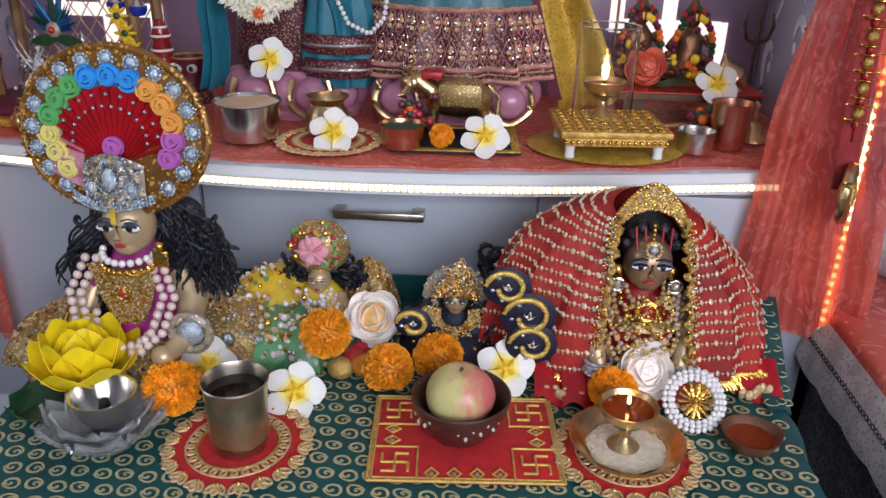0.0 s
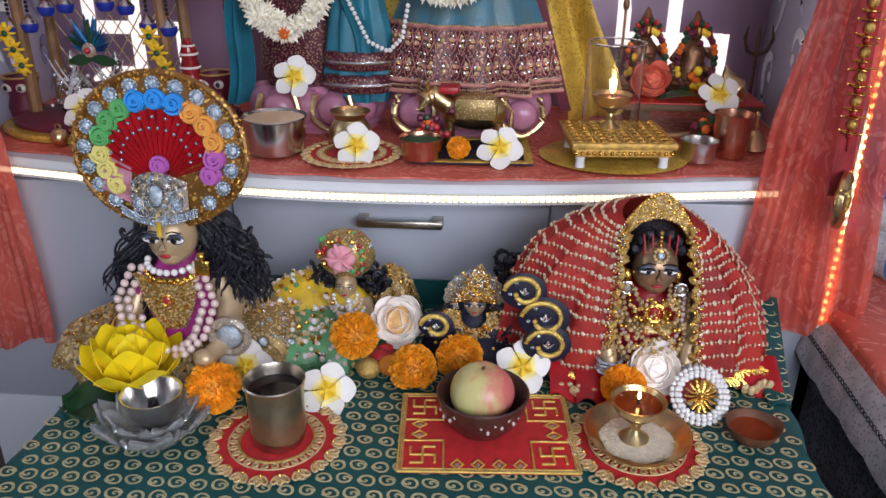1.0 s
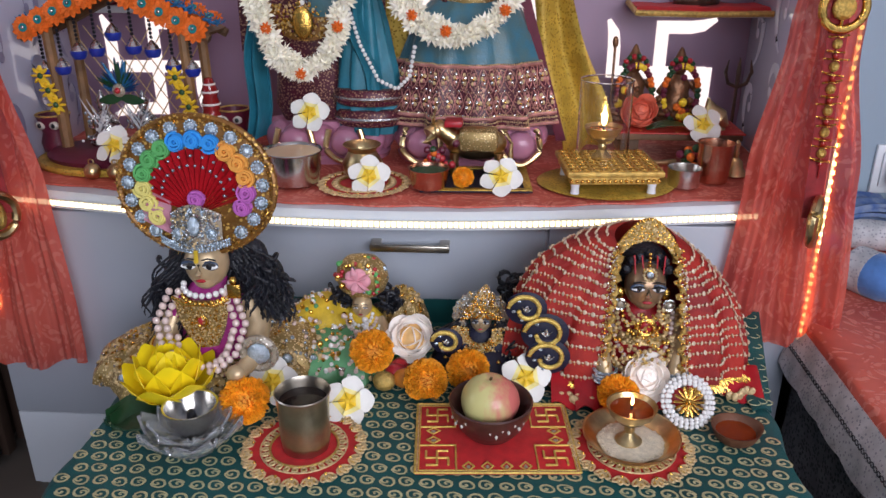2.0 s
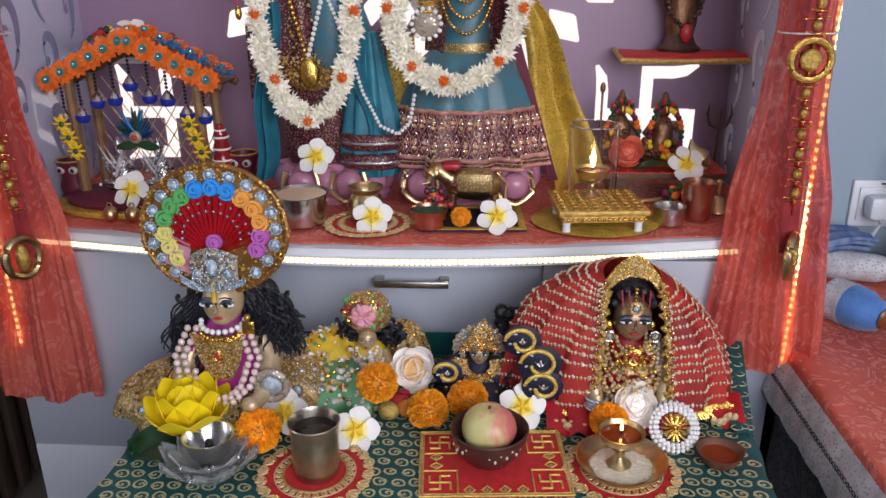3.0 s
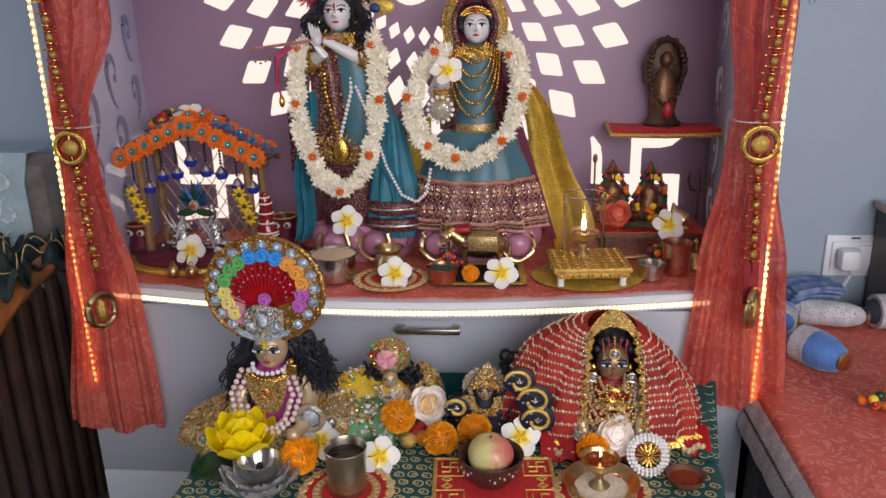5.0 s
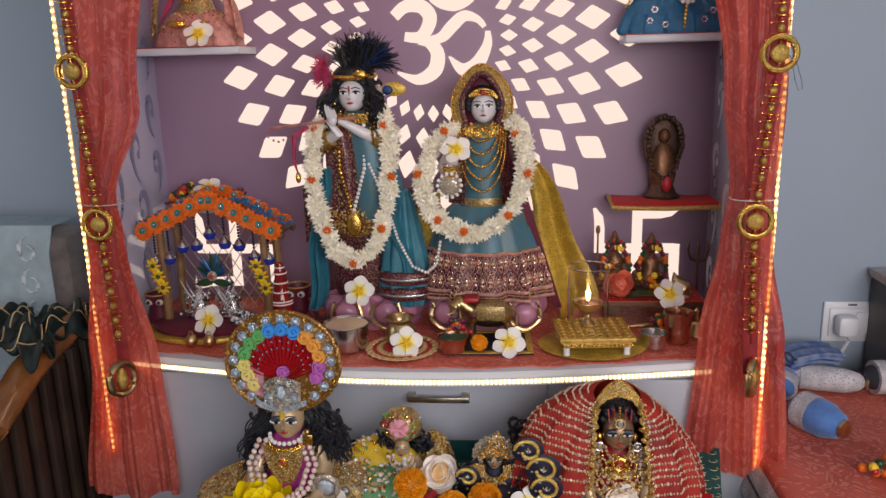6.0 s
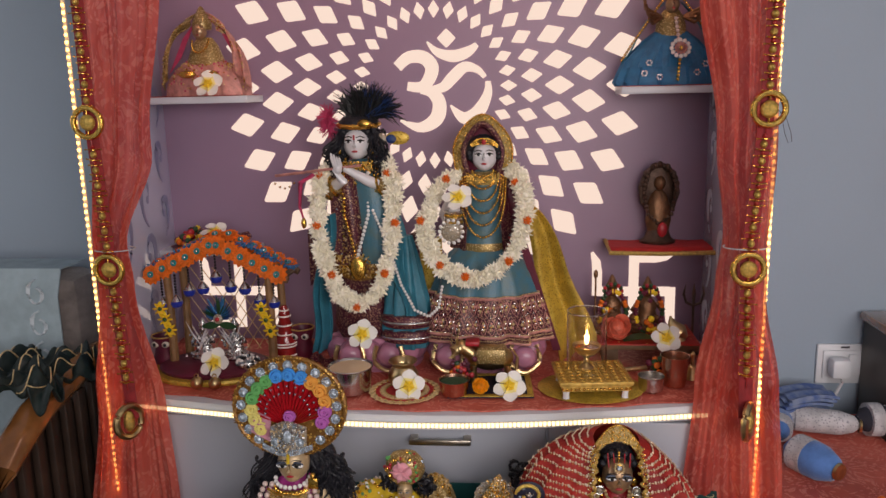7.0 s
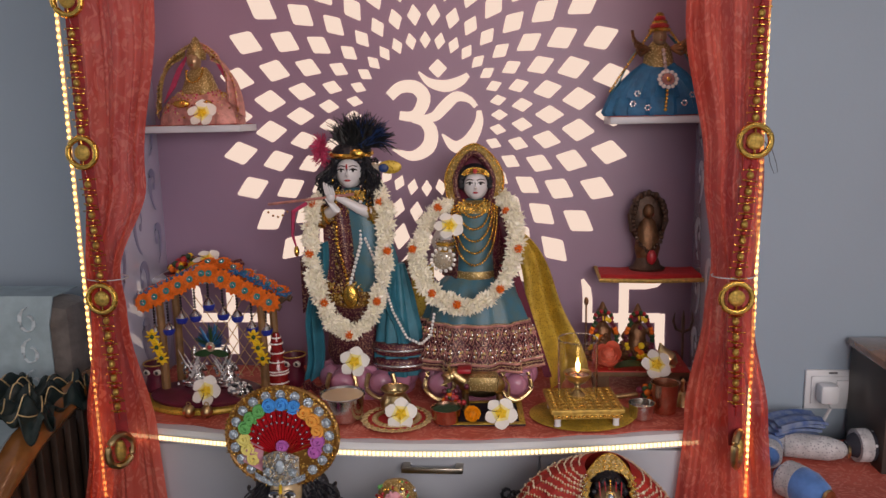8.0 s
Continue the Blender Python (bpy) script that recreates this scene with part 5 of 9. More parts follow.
# ---------------------------------------------------------------- dressed figures on the table (each one plain mesh)
def face(ms, c, r, skin, lips=True, eyes=True, bold=1.0):
    """A plain doll face turned to the room."""
    x, y, z = c
    ms.ball(c, (r * 0.84, r * 0.84, r * 0.98), skin, 20, 14)
    ms.ball((x, y - r * 0.28, z - r * 0.5), (r * 0.5, r * 0.48, r * 0.46), skin, 14, 10)
    ms.tube([(x, y - r * 0.8, z + r * 0.22), (x, y - r * 0.98, z - r * 0.12), (x, y - r * 0.86, z - r * 0.2)], [r * 0.07, r * 0.13, r * 0.08], skin, 8)
    if eyes:
        for s in (-1, 1):
            ex, ez = x + s * r * 0.37, z + r * 0.14
            ey = y - r * 0.77
            if bold > 1.4:
                ms.ball((ex + s * r * 0.03, ey + r * 0.03, ez + r * 0.03), (r * 0.33, r * 0.06, r * 0.2), "eye_paint", 12, 6)
            ms.ball((ex, ey, ez), (r * 0.2 * bold, r * 0.05, r * 0.07 * bold), "paint_white", 10, 6)
            ms.ball((ex, ey - r * 0.04, ez), (r * 0.07 * bold, r * 0.035, r * 0.065 * bold), "paint_black", 8, 6)
            ms.tube([(ex - r * 0.24, ey + r * 0.02, ez + r * 0.03), (ex, ey - r * 0.04, ez + r * 0.12), (ex + r * 0.24, ey + r * 0.02, ez + r * 0.03)], r * 0.04 * bold, "paint_black", 5)
            ms.tube([(ex - r * 0.26, ey + r * 0.02, ez + r * 0.24), (ex, ey - r * 0.03, ez + r * 0.33), (ex + r * 0.26, ey + r * 0.05, ez + r * 0.24)], r * 0.03, "paint_black", 5)
    if lips:
        ms.ball((x, y - r * 0.8, z - r * 0.45), (r * 0.2, r * 0.06, r * 0.07), "paint_red", 10, 6)


def necklace(ms, c, w, drop, depth, r, material, n=18):
    x, y, z = c
    pts = [(x + w * math.cos(math.pi * i / n), y - depth * math.sin(math.pi * i / n), z - drop * math.sin(math.pi * i / n) ** 0.8) for i in range(n + 1)]
    beads(ms, pts, r, material)


def curls(ms, c, spread_, n, r, seed, material="hair_black"):
    rnd = random.Random(seed)
    for _ in range(n):
        p = Vector(c) + Vector((rnd.gauss(0, spread_[0]), rnd.gauss(0, spread_[1]), rnd.gauss(0, spread_[2])))
        a = rnd.uniform(0, 6.28)
        ax = Euler((rnd.uniform(0, 3), rnd.uniform(0, 3), a)).to_matrix()
        pts = [p + ax @ Vector((r * math.cos(t * 5), r * math.sin(t * 5), r * 0.8 * t)) for t in (i / 7 for i in range(8))]
        ms.tube(pts, [r * 0.3, r * 0.42, r * 0.46, r * 0.46, r * 0.44, r * 0.4, r * 0.3, r * 0.12], material, 6)


def mound(ms, c, rx, ry, h, material, n=48, k=12, ruffle=0.06, seed=1):
    """A spread skirt: a low rounded heap with folds."""
    rnd = random.Random(seed)
    ph = rnd.uniform(0, 6.28)
    prof = [(1.0 - 0.02 * i if i == 0 else math.cos(math.pi / 2 * i / k), h * math.sin(math.pi / 2 * i / k)) for i in range(k)] + [(0.001, h)]
    ms.lathe(prof, material, c, n, rx, ry, wave=lambda a, z: 1 + ruffle * math.sin(11 * a + ph) * (1 - z / h * 0.7) + 0.5 * ruffle * math.sin(23 * a))


def trims(ms, c, rx, ry, h, n, kinds, seed, r=(0.003, 0.0055)):
    """Beads and small trimmings sewn all over a spread skirt."""
    rnd = random.Random(seed)
    for _ in range(n):
        a, f = rnd.uniform(0, 6.283), math.sqrt(rnd.random())
        ms.ball((c[0] + rx * f * math.cos(a), c[1] + ry * f * math.sin(a), c[2] + h * math.sqrt(max(0, 1 - f * f)) + 0.001), rnd.uniform(*r), rnd.choice(kinds), 6, 4)


def studded(ms, fn, n, kinds, seed, r=(0.0014, 0.0026), lift=0.001):
    """Beads set close together over a sheet fn(u, v), on the side of the room."""
    rnd = random.Random(seed)
    for _ in range(n):
        p = Vector(fn(rnd.random(), rnd.random()))
        ms.ball(p + Vector((0, -lift, 0)), rnd.uniform(*r), rnd.choice(kinds), 6, 4)


def locks(ms, roots, tips, n, r, wave, seed, material="hair_black"):
    """Wavy strands that hang from the roots' box to the tips' box (two corners each)."""
    rnd = random.Random(seed)
    for _ in range(n):
        p = Vector([rnd.uniform(a, b) for a, b in zip(*roots)])
        q = Vector([rnd.uniform(a, b) for a, b in zip(*tips)])
        ph, bow_ = rnd.uniform(0, 6.28), rnd.uniform(-0.3, 0.5)
        side = Vector((1 if q.x > p.x else -1, -0.3, 0))
        pts = []
        for i in range(12):
            t = i / 11
            c = p.lerp(q, t) + side * (bow_ * 0.05 * math.sin(math.pi * t))
            pts.append(c + Vector((wave * math.sin(ph + 9 * t), wave * math.cos(ph + 9 * t), 0)) * min(1, 2.5 * t))
        ms.tube(pts, [r] * 10 + [r * 0.8, r * 0.25], material, 5)


def rosette_trim(ms, c, r, kinds):
    """A round stone brooch with a beaded rim, turned to the room."""
    ms.ball(c, (r * 0.5, r * 0.35, r * 0.5), kinds[0], 10, 6)
    for i in range(12):
        a = math.pi * i / 6
        ms.ball((c[0] + r * 0.8 * math.cos(a), c[1] + r * 0.3 * math.sin(a) - 0.001, c[2] + r * 0.75 * math.sin(a)), r * 0.22, kinds[1], 6, 4)


# the large brass figure with the peacock-fan headdress
f1 = Mesh()
mound(f1, (-0.44, -0.24, TABLE + 0.002), 0.185, 0.12, 0.075, "gold_brocade", seed=2)
mound(f1, (-0.345, -0.215, TABLE + 0.002), 0.11, 0.09, 0.08, "gold_brocade", seed=5)
trims(f1, (-0.44, -0.24, TABLE), 0.185, 0.12, 0.077, 1300, ["pale_gold", "gold", "silver", "gold_thread", "pale_gold"], 91, (0.0025, 0.0042))
trims(f1, (-0.345, -0.215, TABLE), 0.11, 0.09, 0.082, 320, ["pale_gold", "gold", "rhinestone", "gold_thread", "pink_pearl", "silver"], 92, (0.002, 0.0045))
for c, rr in (((-0.3, -0.285, 0.515), 0.016), ((-0.265, -0.265, 0.505), 0.013), ((-0.54, -0.335, 0.5), 0.014), ((-0.37, -0.33, 0.52), 0.014), ((-0.285, -0.3, 0.49), 0.012)):
    rosette_trim(f1, c, rr, ("rhinestone", "pale_gold"))
f1.lathe([(0.062, 0.5), (0.055, 0.56), (0.048, 0.6), (0.042, 0.625), (0.03, 0.64), (0.02, 0.655)], "magenta_cloth", (-0.408, -0.27, 0), 28, 1.0, 0.75)
f1.sheet(lambda u, v: (-0.408 + (u - 0.5) * 0.078 * (1 - 0.6 * v * v), -0.32 - 0.008 * math.sin(math.pi * u) + 0.012 * v * 0, 0.632 - 0.075 * v), 12, 10, "gold_brocade", 0.004)
f1.ring((-0.408, -0.331, 0.6), 0.008, 0.003, "gold", RX, 14, 6).ball((-0.408, -0.332, 0.6), (0.005, 0.003, 0.006), "paint_red", 10, 6)
f1.tube([(-0.45, -0.325, 0.634), (-0.43, -0.332, 0.626), (-0.408, -0.334, 0.629), (-0.386, -0.332, 0.626), (-0.366, -0.325, 0.634)], 0.003, "gold", 6)
for s in (-1, 1):
    f1.tube([(-0.406 + s * 0.045, -0.275, 0.612), (-0.406 + s * 0.068, -0.29, 0.575), (-0.406 + s * 0.07, -0.33, 0.54), (-0.408 + s * 0.06, -0.36, 0.535)], [0.02, 0.02, 0.015, 0.012], "idol_brass", 12)
    f1.tube([(-0.406 + s * 0.042, -0.275, 0.618), (-0.406 + s * 0.06, -0.284, 0.588)], [0.018, 0.019], "magenta_cloth", 12)
    f1.ball((-0.408 + s * 0.056, -0.364, 0.534), (0.015, 0.014, 0.014), "idol_brass", 12, 8)
    for k in range(3):
        f1.ring((-0.406 + s * 0.07, -0.325, 0.545 + 0.005 * k), 0.017, 0.0022, "gold", Matrix.Rotation(0.8, 3, "X"), 16, 5)
f1.ring((-0.325, -0.34, 0.555), 0.024, 0.006, "silver_sequin", RX, 20, 6).ball((-0.325, -0.341, 0.555), (0.017, 0.006, 0.017), "rhinestone", 14, 8)
face(f1, (-0.398, -0.308, 0.684), 0.0375, "idol_brass", bold=1.75)
studded(f1, lambda u, v: (-0.408 + (u - 0.5) * 0.076 * (1 - 0.6 * v * v), -0.324 - 0.008 * math.sin(math.pi * u), 0.63 - 0.072 * v), 420, ["gold", "pale_gold", "gold_thread", "gold"], 17, (0.0011, 0.002))
f1.tube([(-0.398, -0.343, 0.716), (-0.398, -0.345, 0.698)], 0.003, "yellow_cloth", 5)
f1.ball((-0.408, -0.262, 0.69), (0.04, 0.032, 0.04), "hair_black", 16, 12)
for hx, hz, hs in ((-0.458, 0.668, 0.022), (-0.472, 0.635, 0.02), (-0.476, 0.595, 0.015), (-0.352, 0.668, 0.026), (-0.33, 0.64, 0.026), (-0.312, 0.605, 0.02)):
    f1.ball((hx, -0.248, hz), (hs, 0.018, hs * 1.2), "hair_black", 14, 10)
locks(f1, ((-0.445, -0.275, 0.665), (-0.425, -0.24, 0.7)), ((-0.508, -0.305, 0.53), (-0.452, -0.255, 0.6)), 330, 0.0019, 0.006, 3)
locks(f1, ((-0.392, -0.275, 0.665), (-0.365, -0.24, 0.705)), ((-0.36, -0.3, 0.57), (-0.29, -0.245, 0.63)), 400, 0.0019, 0.006, 4)
curls(f1, (-0.47, -0.262, 0.605), (0.012, 0.01, 0.026), 60, 0.007, 6)
curls(f1, (-0.325, -0.262, 0.625), (0.016, 0.01, 0.022), 70, 0.007, 7)
for s in (-1, 1):
    for k in range(2):
        beads(f1, [(-0.408 + s * (0.034 + 0.014 * k), -0.318, 0.64), (-0.408 + s * (0.052 + 0.014 * k), -0.334, 0.6), (-0.408 + s * (0.04 + 0.014 * k), -0.352, 0.56), (-0.408 + s * (0.014 + 0.008 * k), -0.362, 0.532)], 0.0057, "pink_pearl")
necklace(f1, (-0.403, -0.305, 0.65), 0.034, 0.008, 0.03, 0.0048, "pearl")
necklace(f1, (-0.404, -0.302, 0.64), 0.037, 0.01, 0.034, 0.004, "gold")
necklace(f1, (-0.408, -0.325, 0.575), 0.04, 0.035, 0.034, 0.0055, "pink_pearl")
f1.box((-0.358, -0.322, 0.645), (0.02, 0.005, 0.022), "gold", 0.002).ball((-0.358, -0.322, 0.662), 0.006, "gold", 10, 6)
thing("dressed_figure", "brass seated shrine figure with black curls, pearls and gold brocade", "figurine", mesh=f1)

# its headdress
HC = Vector((-0.402, -0.3, 0.796))
hd = new("fan_headdress")
hd.matrix_basis = Matrix.Translation(HC) @ Matrix.Rotation(radians(-7), 4, "X")
tagged(hd, "round fan headdress with coloured rosettes, rhinestones and red pleats", "headdress")
HW, HH = 0.11, 0.096


def ell(a, f=1.0, y=0.0):
    return Vector((HW * f * math.cos(a), y, HH * f * math.sin(a)))


def on_fan(name, mesh, p, s=1.0, turn=0.0):
    q = part(name, mesh, hd)
    q.matrix_basis = Matrix.Translation(p) @ Matrix.Rotation(radians(90), 4, "X") @ Matrix.Rotation(turn, 4, "Z") @ Matrix.Scale(s, 4)
    return q


bk = Mesh().lathe([(0.001, 0.004), (0.9, 0.004), (1.0, 0.001), (1.0, -0.001), (0.9, -0.004), (0.001, -0.004)], "gold_brown", n=48, m=RX)
bk.v = [(x * HW, y, z * HH) for x, y, z in bk.v]
part("backing", bk, hd, "gold brocade backing")
rim = Mesh().tube([ell(2 * math.pi * i / 60, 1.0, -0.001) for i in range(60)], 0.005, "gold_brown", 8, closed=True)
rnd = random.Random(4)
for i in range(1000):
    a = rnd.uniform(0, 6.283)
    p = ell(a, rnd.uniform(0.93, 1.02), -0.003)
    d = Vector((rnd.uniform(-1, 1), rnd.uniform(-1, 0.2), rnd.uniform(-1, 1))).normalized() * 0.007
    rim.tube([p, p + d], [0.0011, 0.0004], "gold" if i % 5 < 2 else "gold_brown", 4)
part("tinsel_rim", rim, hd, "gold tinsel rim")
stone = Mesh()
for i in range(12):
    a = i * math.pi / 6
    stone.ball((0.0072 * math.cos(a), 0.0072 * math.sin(a), 0.001), 0.0021, "rhinestone", 6, 4)
stone.lathe([(0.0056, 0), (0.0052, 0.0025), (0.003, 0.004), (0.001, 0.004)], "rhinestone", n=10)
stone = stone.mesh("rhinestone_flower")
for i in range(17):
    on_fan("rhinestone_flower", stone, ell(radians(-50 + i * 280 / 16), 0.865, -0.006), 1.12, i)
roses = {}
for nm in ("foam_blue", "foam_green", "foam_yellow", "foam_orange", "foam_purple"):
    r = Mesh()
    for k in range(3):
        rr, hh = (0.0125, 0.009, 0.0052)[k], (0.006, 0.0085, 0.01)[k]
        pts = [(rr * (1 - 0.06 * t) * math.cos(t * 1.25 + k * 2), rr * (1 - 0.06 * t) * math.sin(t * 1.25 + k * 2), hh * 0.6) for t in (i * 0.36 for i in range(16))]
        r.tube(pts, [0.0026] * 16, nm, 6, flat=1.5)
    r.lathe([(0.0125, 0), (0.011, 0.004), (0.001, 0.005)], nm, n=16)
    roses[nm] = r.mesh("rosette")
order = ["foam_purple"] * 2 + ["foam_orange"] * 3 + ["foam_blue"] * 3 + ["foam_green"] * 3 + ["foam_yellow"] * 3
for i, nm in enumerate(order):
    on_fan("rosette", roses[nm], ell(radians(-26 + i * 248 / 13), 0.665, -0.006), 1.06, i * 2.0)
fan = Mesh()
nf = 40
vs = []
for i in range(nf + 1):
    a = radians(-14 + 208 * i / nf)
    off = -0.014 if i % 2 else -0.005
    vs += [Vector((0.01 * math.cos(a), off * 0.6, -0.034 + 0.008 * math.sin(a))), Vector((HW * 0.585 * math.cos(a), off, HH * (0.6 + (0.02 if i % 2 else 0)) * math.sin(a) - 0.006))]
fan.add(vs, [(2 * i, 2 * i + 1, 2 * i + 3, 2 * i + 2) for i in range(nf)], "red_satin")
part("pleated_fan", fan, hd, "red pleated fan")
for i in range(14):
    a = radians(-4 + 188 * i / 13)
    on_fan("drop_stone", Mesh().ball((0, 0, 0), (0.0022, 0.0022, 0.0026), "rhinestone", 8, 5).mesh("drop_stone") if i == 0 else bpy.data.meshes["drop_stone"], Vector((HW * 0.4 * math.cos(a), -0.015, HH * 0.4 * math.sin(a) - 0.008)))
for i in range(11):
    a = radians(6 + 168 * i / 10)
    on_fan("drop_stone", bpy.data.meshes["drop_stone"], Vector((HW * 0.52 * math.cos(a), -0.015, HH * 0.53 * math.sin(a) - 0.007)))
on_fan("rosette", roses["foam_purple"], Vector((0.004, -0.014, -0.016)), 0.95)
cr = Mesh().sheet(lambda u, v: (-0.036 + 0.072 * u, -0.012 - 0.016 * math.sin(math.pi * u), -0.084 + 0.062 * v * (0.75 + 0.25 * math.sin(math.pi * u))), 16, 8, "silver_sequin", 0.004)
studded(cr, lambda u, v: (-0.034 + 0.068 * u, -0.0165 - 0.016 * math.sin(math.pi * u), -0.082 + 0.06 * v * (0.75 + 0.25 * math.sin(math.pi * u))), 320, ["silver", "rhinestone", "pale_gold", "silver"], 18, (0.0013, 0.0026))
for sg in (-1, 1):
    cr.sheet(lambda u, v: (sg * (0.036 + 0.04 * u), -0.008 + 0.003 * math.sin(9 * v), -0.07 + 0.05 * v + 0.02 * u), 8, 8, "pink_net" if sg < 0 else "gold_brown", 0.003)
part("crown_front", cr, hd, "silver-gold crown front")
band = Mesh()
for k in range(3):
    beads(band, [(-0.05 + 0.1 * u, -0.014 - 0.016 * math.sin(math.pi * u), -0.088 + 0.004 * k + 0.01 * (2 * u - 1) ** 2) for u in (i / 20 for i in range(21))], 0.0022, "rhinestone", 1.9, 6, 4)
part("stone_band", band, hd, "band of clear stones")
dp = Mesh().ball((0, 0, 0), (0.0085, 0.004, 0.013), "rhinestone", 14, 10)
for i in range(18):
    a = 2 * math.pi * i / 18
    dp.ball((0.011 * math.cos(a), -0.001, 0.015 * math.sin(a) + 0.001), 0.0021, "silver", 6, 4)
part("teardrop_stone", dp, hd, "teardrop crystal").location = (0.004, -0.034, -0.05)
for sx in (-0.02, 0.027):
    on_fan("rhinestone_flower", stone, Vector((sx, -0.028, -0.062)), 0.95)

# small figure with a flowered turban
f2 = Mesh()
mound(f2, (-0.24, -0.19, TABLE + 0.002), 0.115, 0.098, 0.062, "green_satin", seed=7)
mound(f2, (-0.265, -0.15, TABLE + 0.002), 0.085, 0.075, 0.094, "yellow_cloth", seed=8)
mound(f2, (-0.14, -0.13, TABLE + 0.002), 0.05, 0.05, 0.1, "gold_brocade", seed=9)
trims(f2, (-0.265, -0.15, TABLE), 0.085, 0.075, 0.097, 110, ["pale_gold", "gold", "pink_pearl", "pearl", "green_satin"], 93, (0.002, 0.0045))
trims(f2, (-0.14, -0.13, TABLE), 0.05, 0.05, 0.103, 160, ["pale_gold", "gold", "gold_thread"], 94, (0.002, 0.004))
for c, rr in (((-0.27, -0.25, 0.505), 0.013), ((-0.235, -0.262, 0.5), 0.012), ((-0.15, -0.225, 0.5), 0.011), ((-0.3, -0.215, 0.53), 0.012)):
    rosette_trim(f2, c, rr, ("green_satin", "pale_gold"))
for x, y, mt in ((-0.135, -0.265, "paint_red"), (-0.12, -0.28, "orange_accent2"), (-0.15, -0.29, "gold_thread"), (-0.105, -0.262, "leaf_green"), (-0.13, -0.25, "red_satin")):
    f2.ball((x, y, TABLE + 0.02), (0.018, 0.014, 0.016), mt, 12, 8)
trims(f2, (-0.24, -0.19, TABLE), 0.115, 0.098, 0.064, 520, ["pink_pearl", "pale_gold", "silver", "pearl", "gold", "pink_pearl"], 95, (0.0025, 0.0048))
f2.lathe([(0.045, 0.5), (0.035, 0.53), (0.022, 0.545), (0.012, 0.555)], "yellow_cloth", (-0.2, -0.17, 0), 20, 1, 0.8)
face(f2, (-0.2, -0.178, 0.556), 0.02, "idol_brass")
curls(f2, (-0.24, -0.16, 0.555), (0.007, 0.008, 0.011), 26, 0.008, 12)
curls(f2, (-0.158, -0.16, 0.552), (0.008, 0.008, 0.012), 28, 0.008, 13)
f2.lathe([(0.02, 0.568), (0.036, 0.58), (0.044, 0.6), (0.04, 0.62), (0.026, 0.636), (0.001, 0.642)], "gold_brocade", (-0.2, -0.165, 0), 24, 1, 0.7)
for i in range(5):
    a = 2 * math.pi * i / 5
    f2.ball((-0.202 + 0.011 * math.cos(a), -0.2, 0.61 + 0.011 * math.sin(a)), (0.011, 0.004, 0.011), "foam_pink", 10, 6)
    f2.tube([(-0.202, -0.203, 0.61), (-0.202 + 0.014 * math.cos(a + 0.6), -0.206, 0.61 + 0.014 * math.sin(a + 0.6)), (-0.202 + 0.025 * math.cos(a + 0.6), -0.203, 0.61 + 0.025 * math.sin(a + 0.6))], [0.003, 0.0065, 0.001], "foam_pink", 7, flat=0.5)
rnd = random.Random(21)
for i in range(60):
    a, f = rnd.uniform(0, 6.28), rnd.uniform(0.6, 1.0)
    f2.ball((-0.2 + 0.044 * f * math.cos(a), -0.19 + 0.02 * (f > 0.85), 0.607 + 0.034 * f * math.sin(a)), rnd.uniform(0.003, 0.005), rnd.choice(["gold", "gold_thread", "rhinestone", "paint_red", "foam_green"]), 7, 5)
for i in range(60):
    a, f = rnd.uniform(0, 6.28), rnd.uniform(0.3, 1.0)
    f2.ball((-0.25 + 0.1 * f * math.cos(a), -0.185 + 0.075 * f * math.sin(a), TABLE + 0.012 + 0.075 * math.sqrt(max(0, 1 - f * f))), rnd.uniform(0.003, 0.0055), rnd.choice(["pink_pearl", "pale_gold", "pearl", "gold"]), 7, 5)
for k in range(3):
    necklace(f2, (-0.2, -0.185, 0.545 - 0.008 * k), 0.018 + 0.006 * k, 0.012, 0.02 + 0.006 * k, 0.0034, "pink_pearl" if k % 2 else "pearl")
for s in (-1, 1):
    f2.tube([(-0.2 + s * 0.028, -0.175, 0.53), (-0.2 + s * 0.04, -0.195, 0.515), (-0.2 + s * 0.03, -0.215, 0.512)], [0.011, 0.01, 0.008], "idol_brass", 10)
thing("dressed_figure", "small shrine figure with a flowered gold turban and green dress", "figurine", mesh=f2)

# small dark figure with a gold crown and navy wings
f3 = Mesh()
mound(f3, (0.0, -0.2, TABLE + 0.002), 0.085, 0.06, 0.045, "navy_cloth", seed=3)
f3.lathe([(0.045, 0.48), (0.034, 0.515), (0.02, 0.53), (0.012, 0.535)], "navy_cloth", (-0.005, -0.185, 0), 20, 1, 0.8)
face(f3, (-0.005, -0.196, 0.546), 0.02, "idol_brass", bold=1.5)
def f3_collar(u, v):
    a = math.pi * (-0.08 + 1.16 * u)
    q = 0.017 + v * (0.024 + 0.004 * math.cos(14 * a))
    return (-0.005 + q * 1.12 * math.cos(a), -0.212 - 0.014 * math.sin(a), 0.533 - q * 0.86 * math.sin(a))


def f3_halo(u, v):
    a = math.pi * (-0.16 + 1.32 * u)
    q = 0.026 + 0.019 * v + 0.002 * math.cos(22 * a) * v
    return (-0.005 + q * math.cos(a), -0.2 + 0.006 * v, 0.552 + q * math.sin(a))


def f3_crown(u, v):
    w = 0.031 * (1 - v ** 1.25) + 0.0015
    return (-0.004 + (2 * u - 1) * w + 0.006 * v, -0.214 - 0.007 * math.sin(math.pi * u) + 0.006 * v, 0.563 + 0.052 * v - 0.005 * (2 * u - 1) ** 2 * (1 - v))


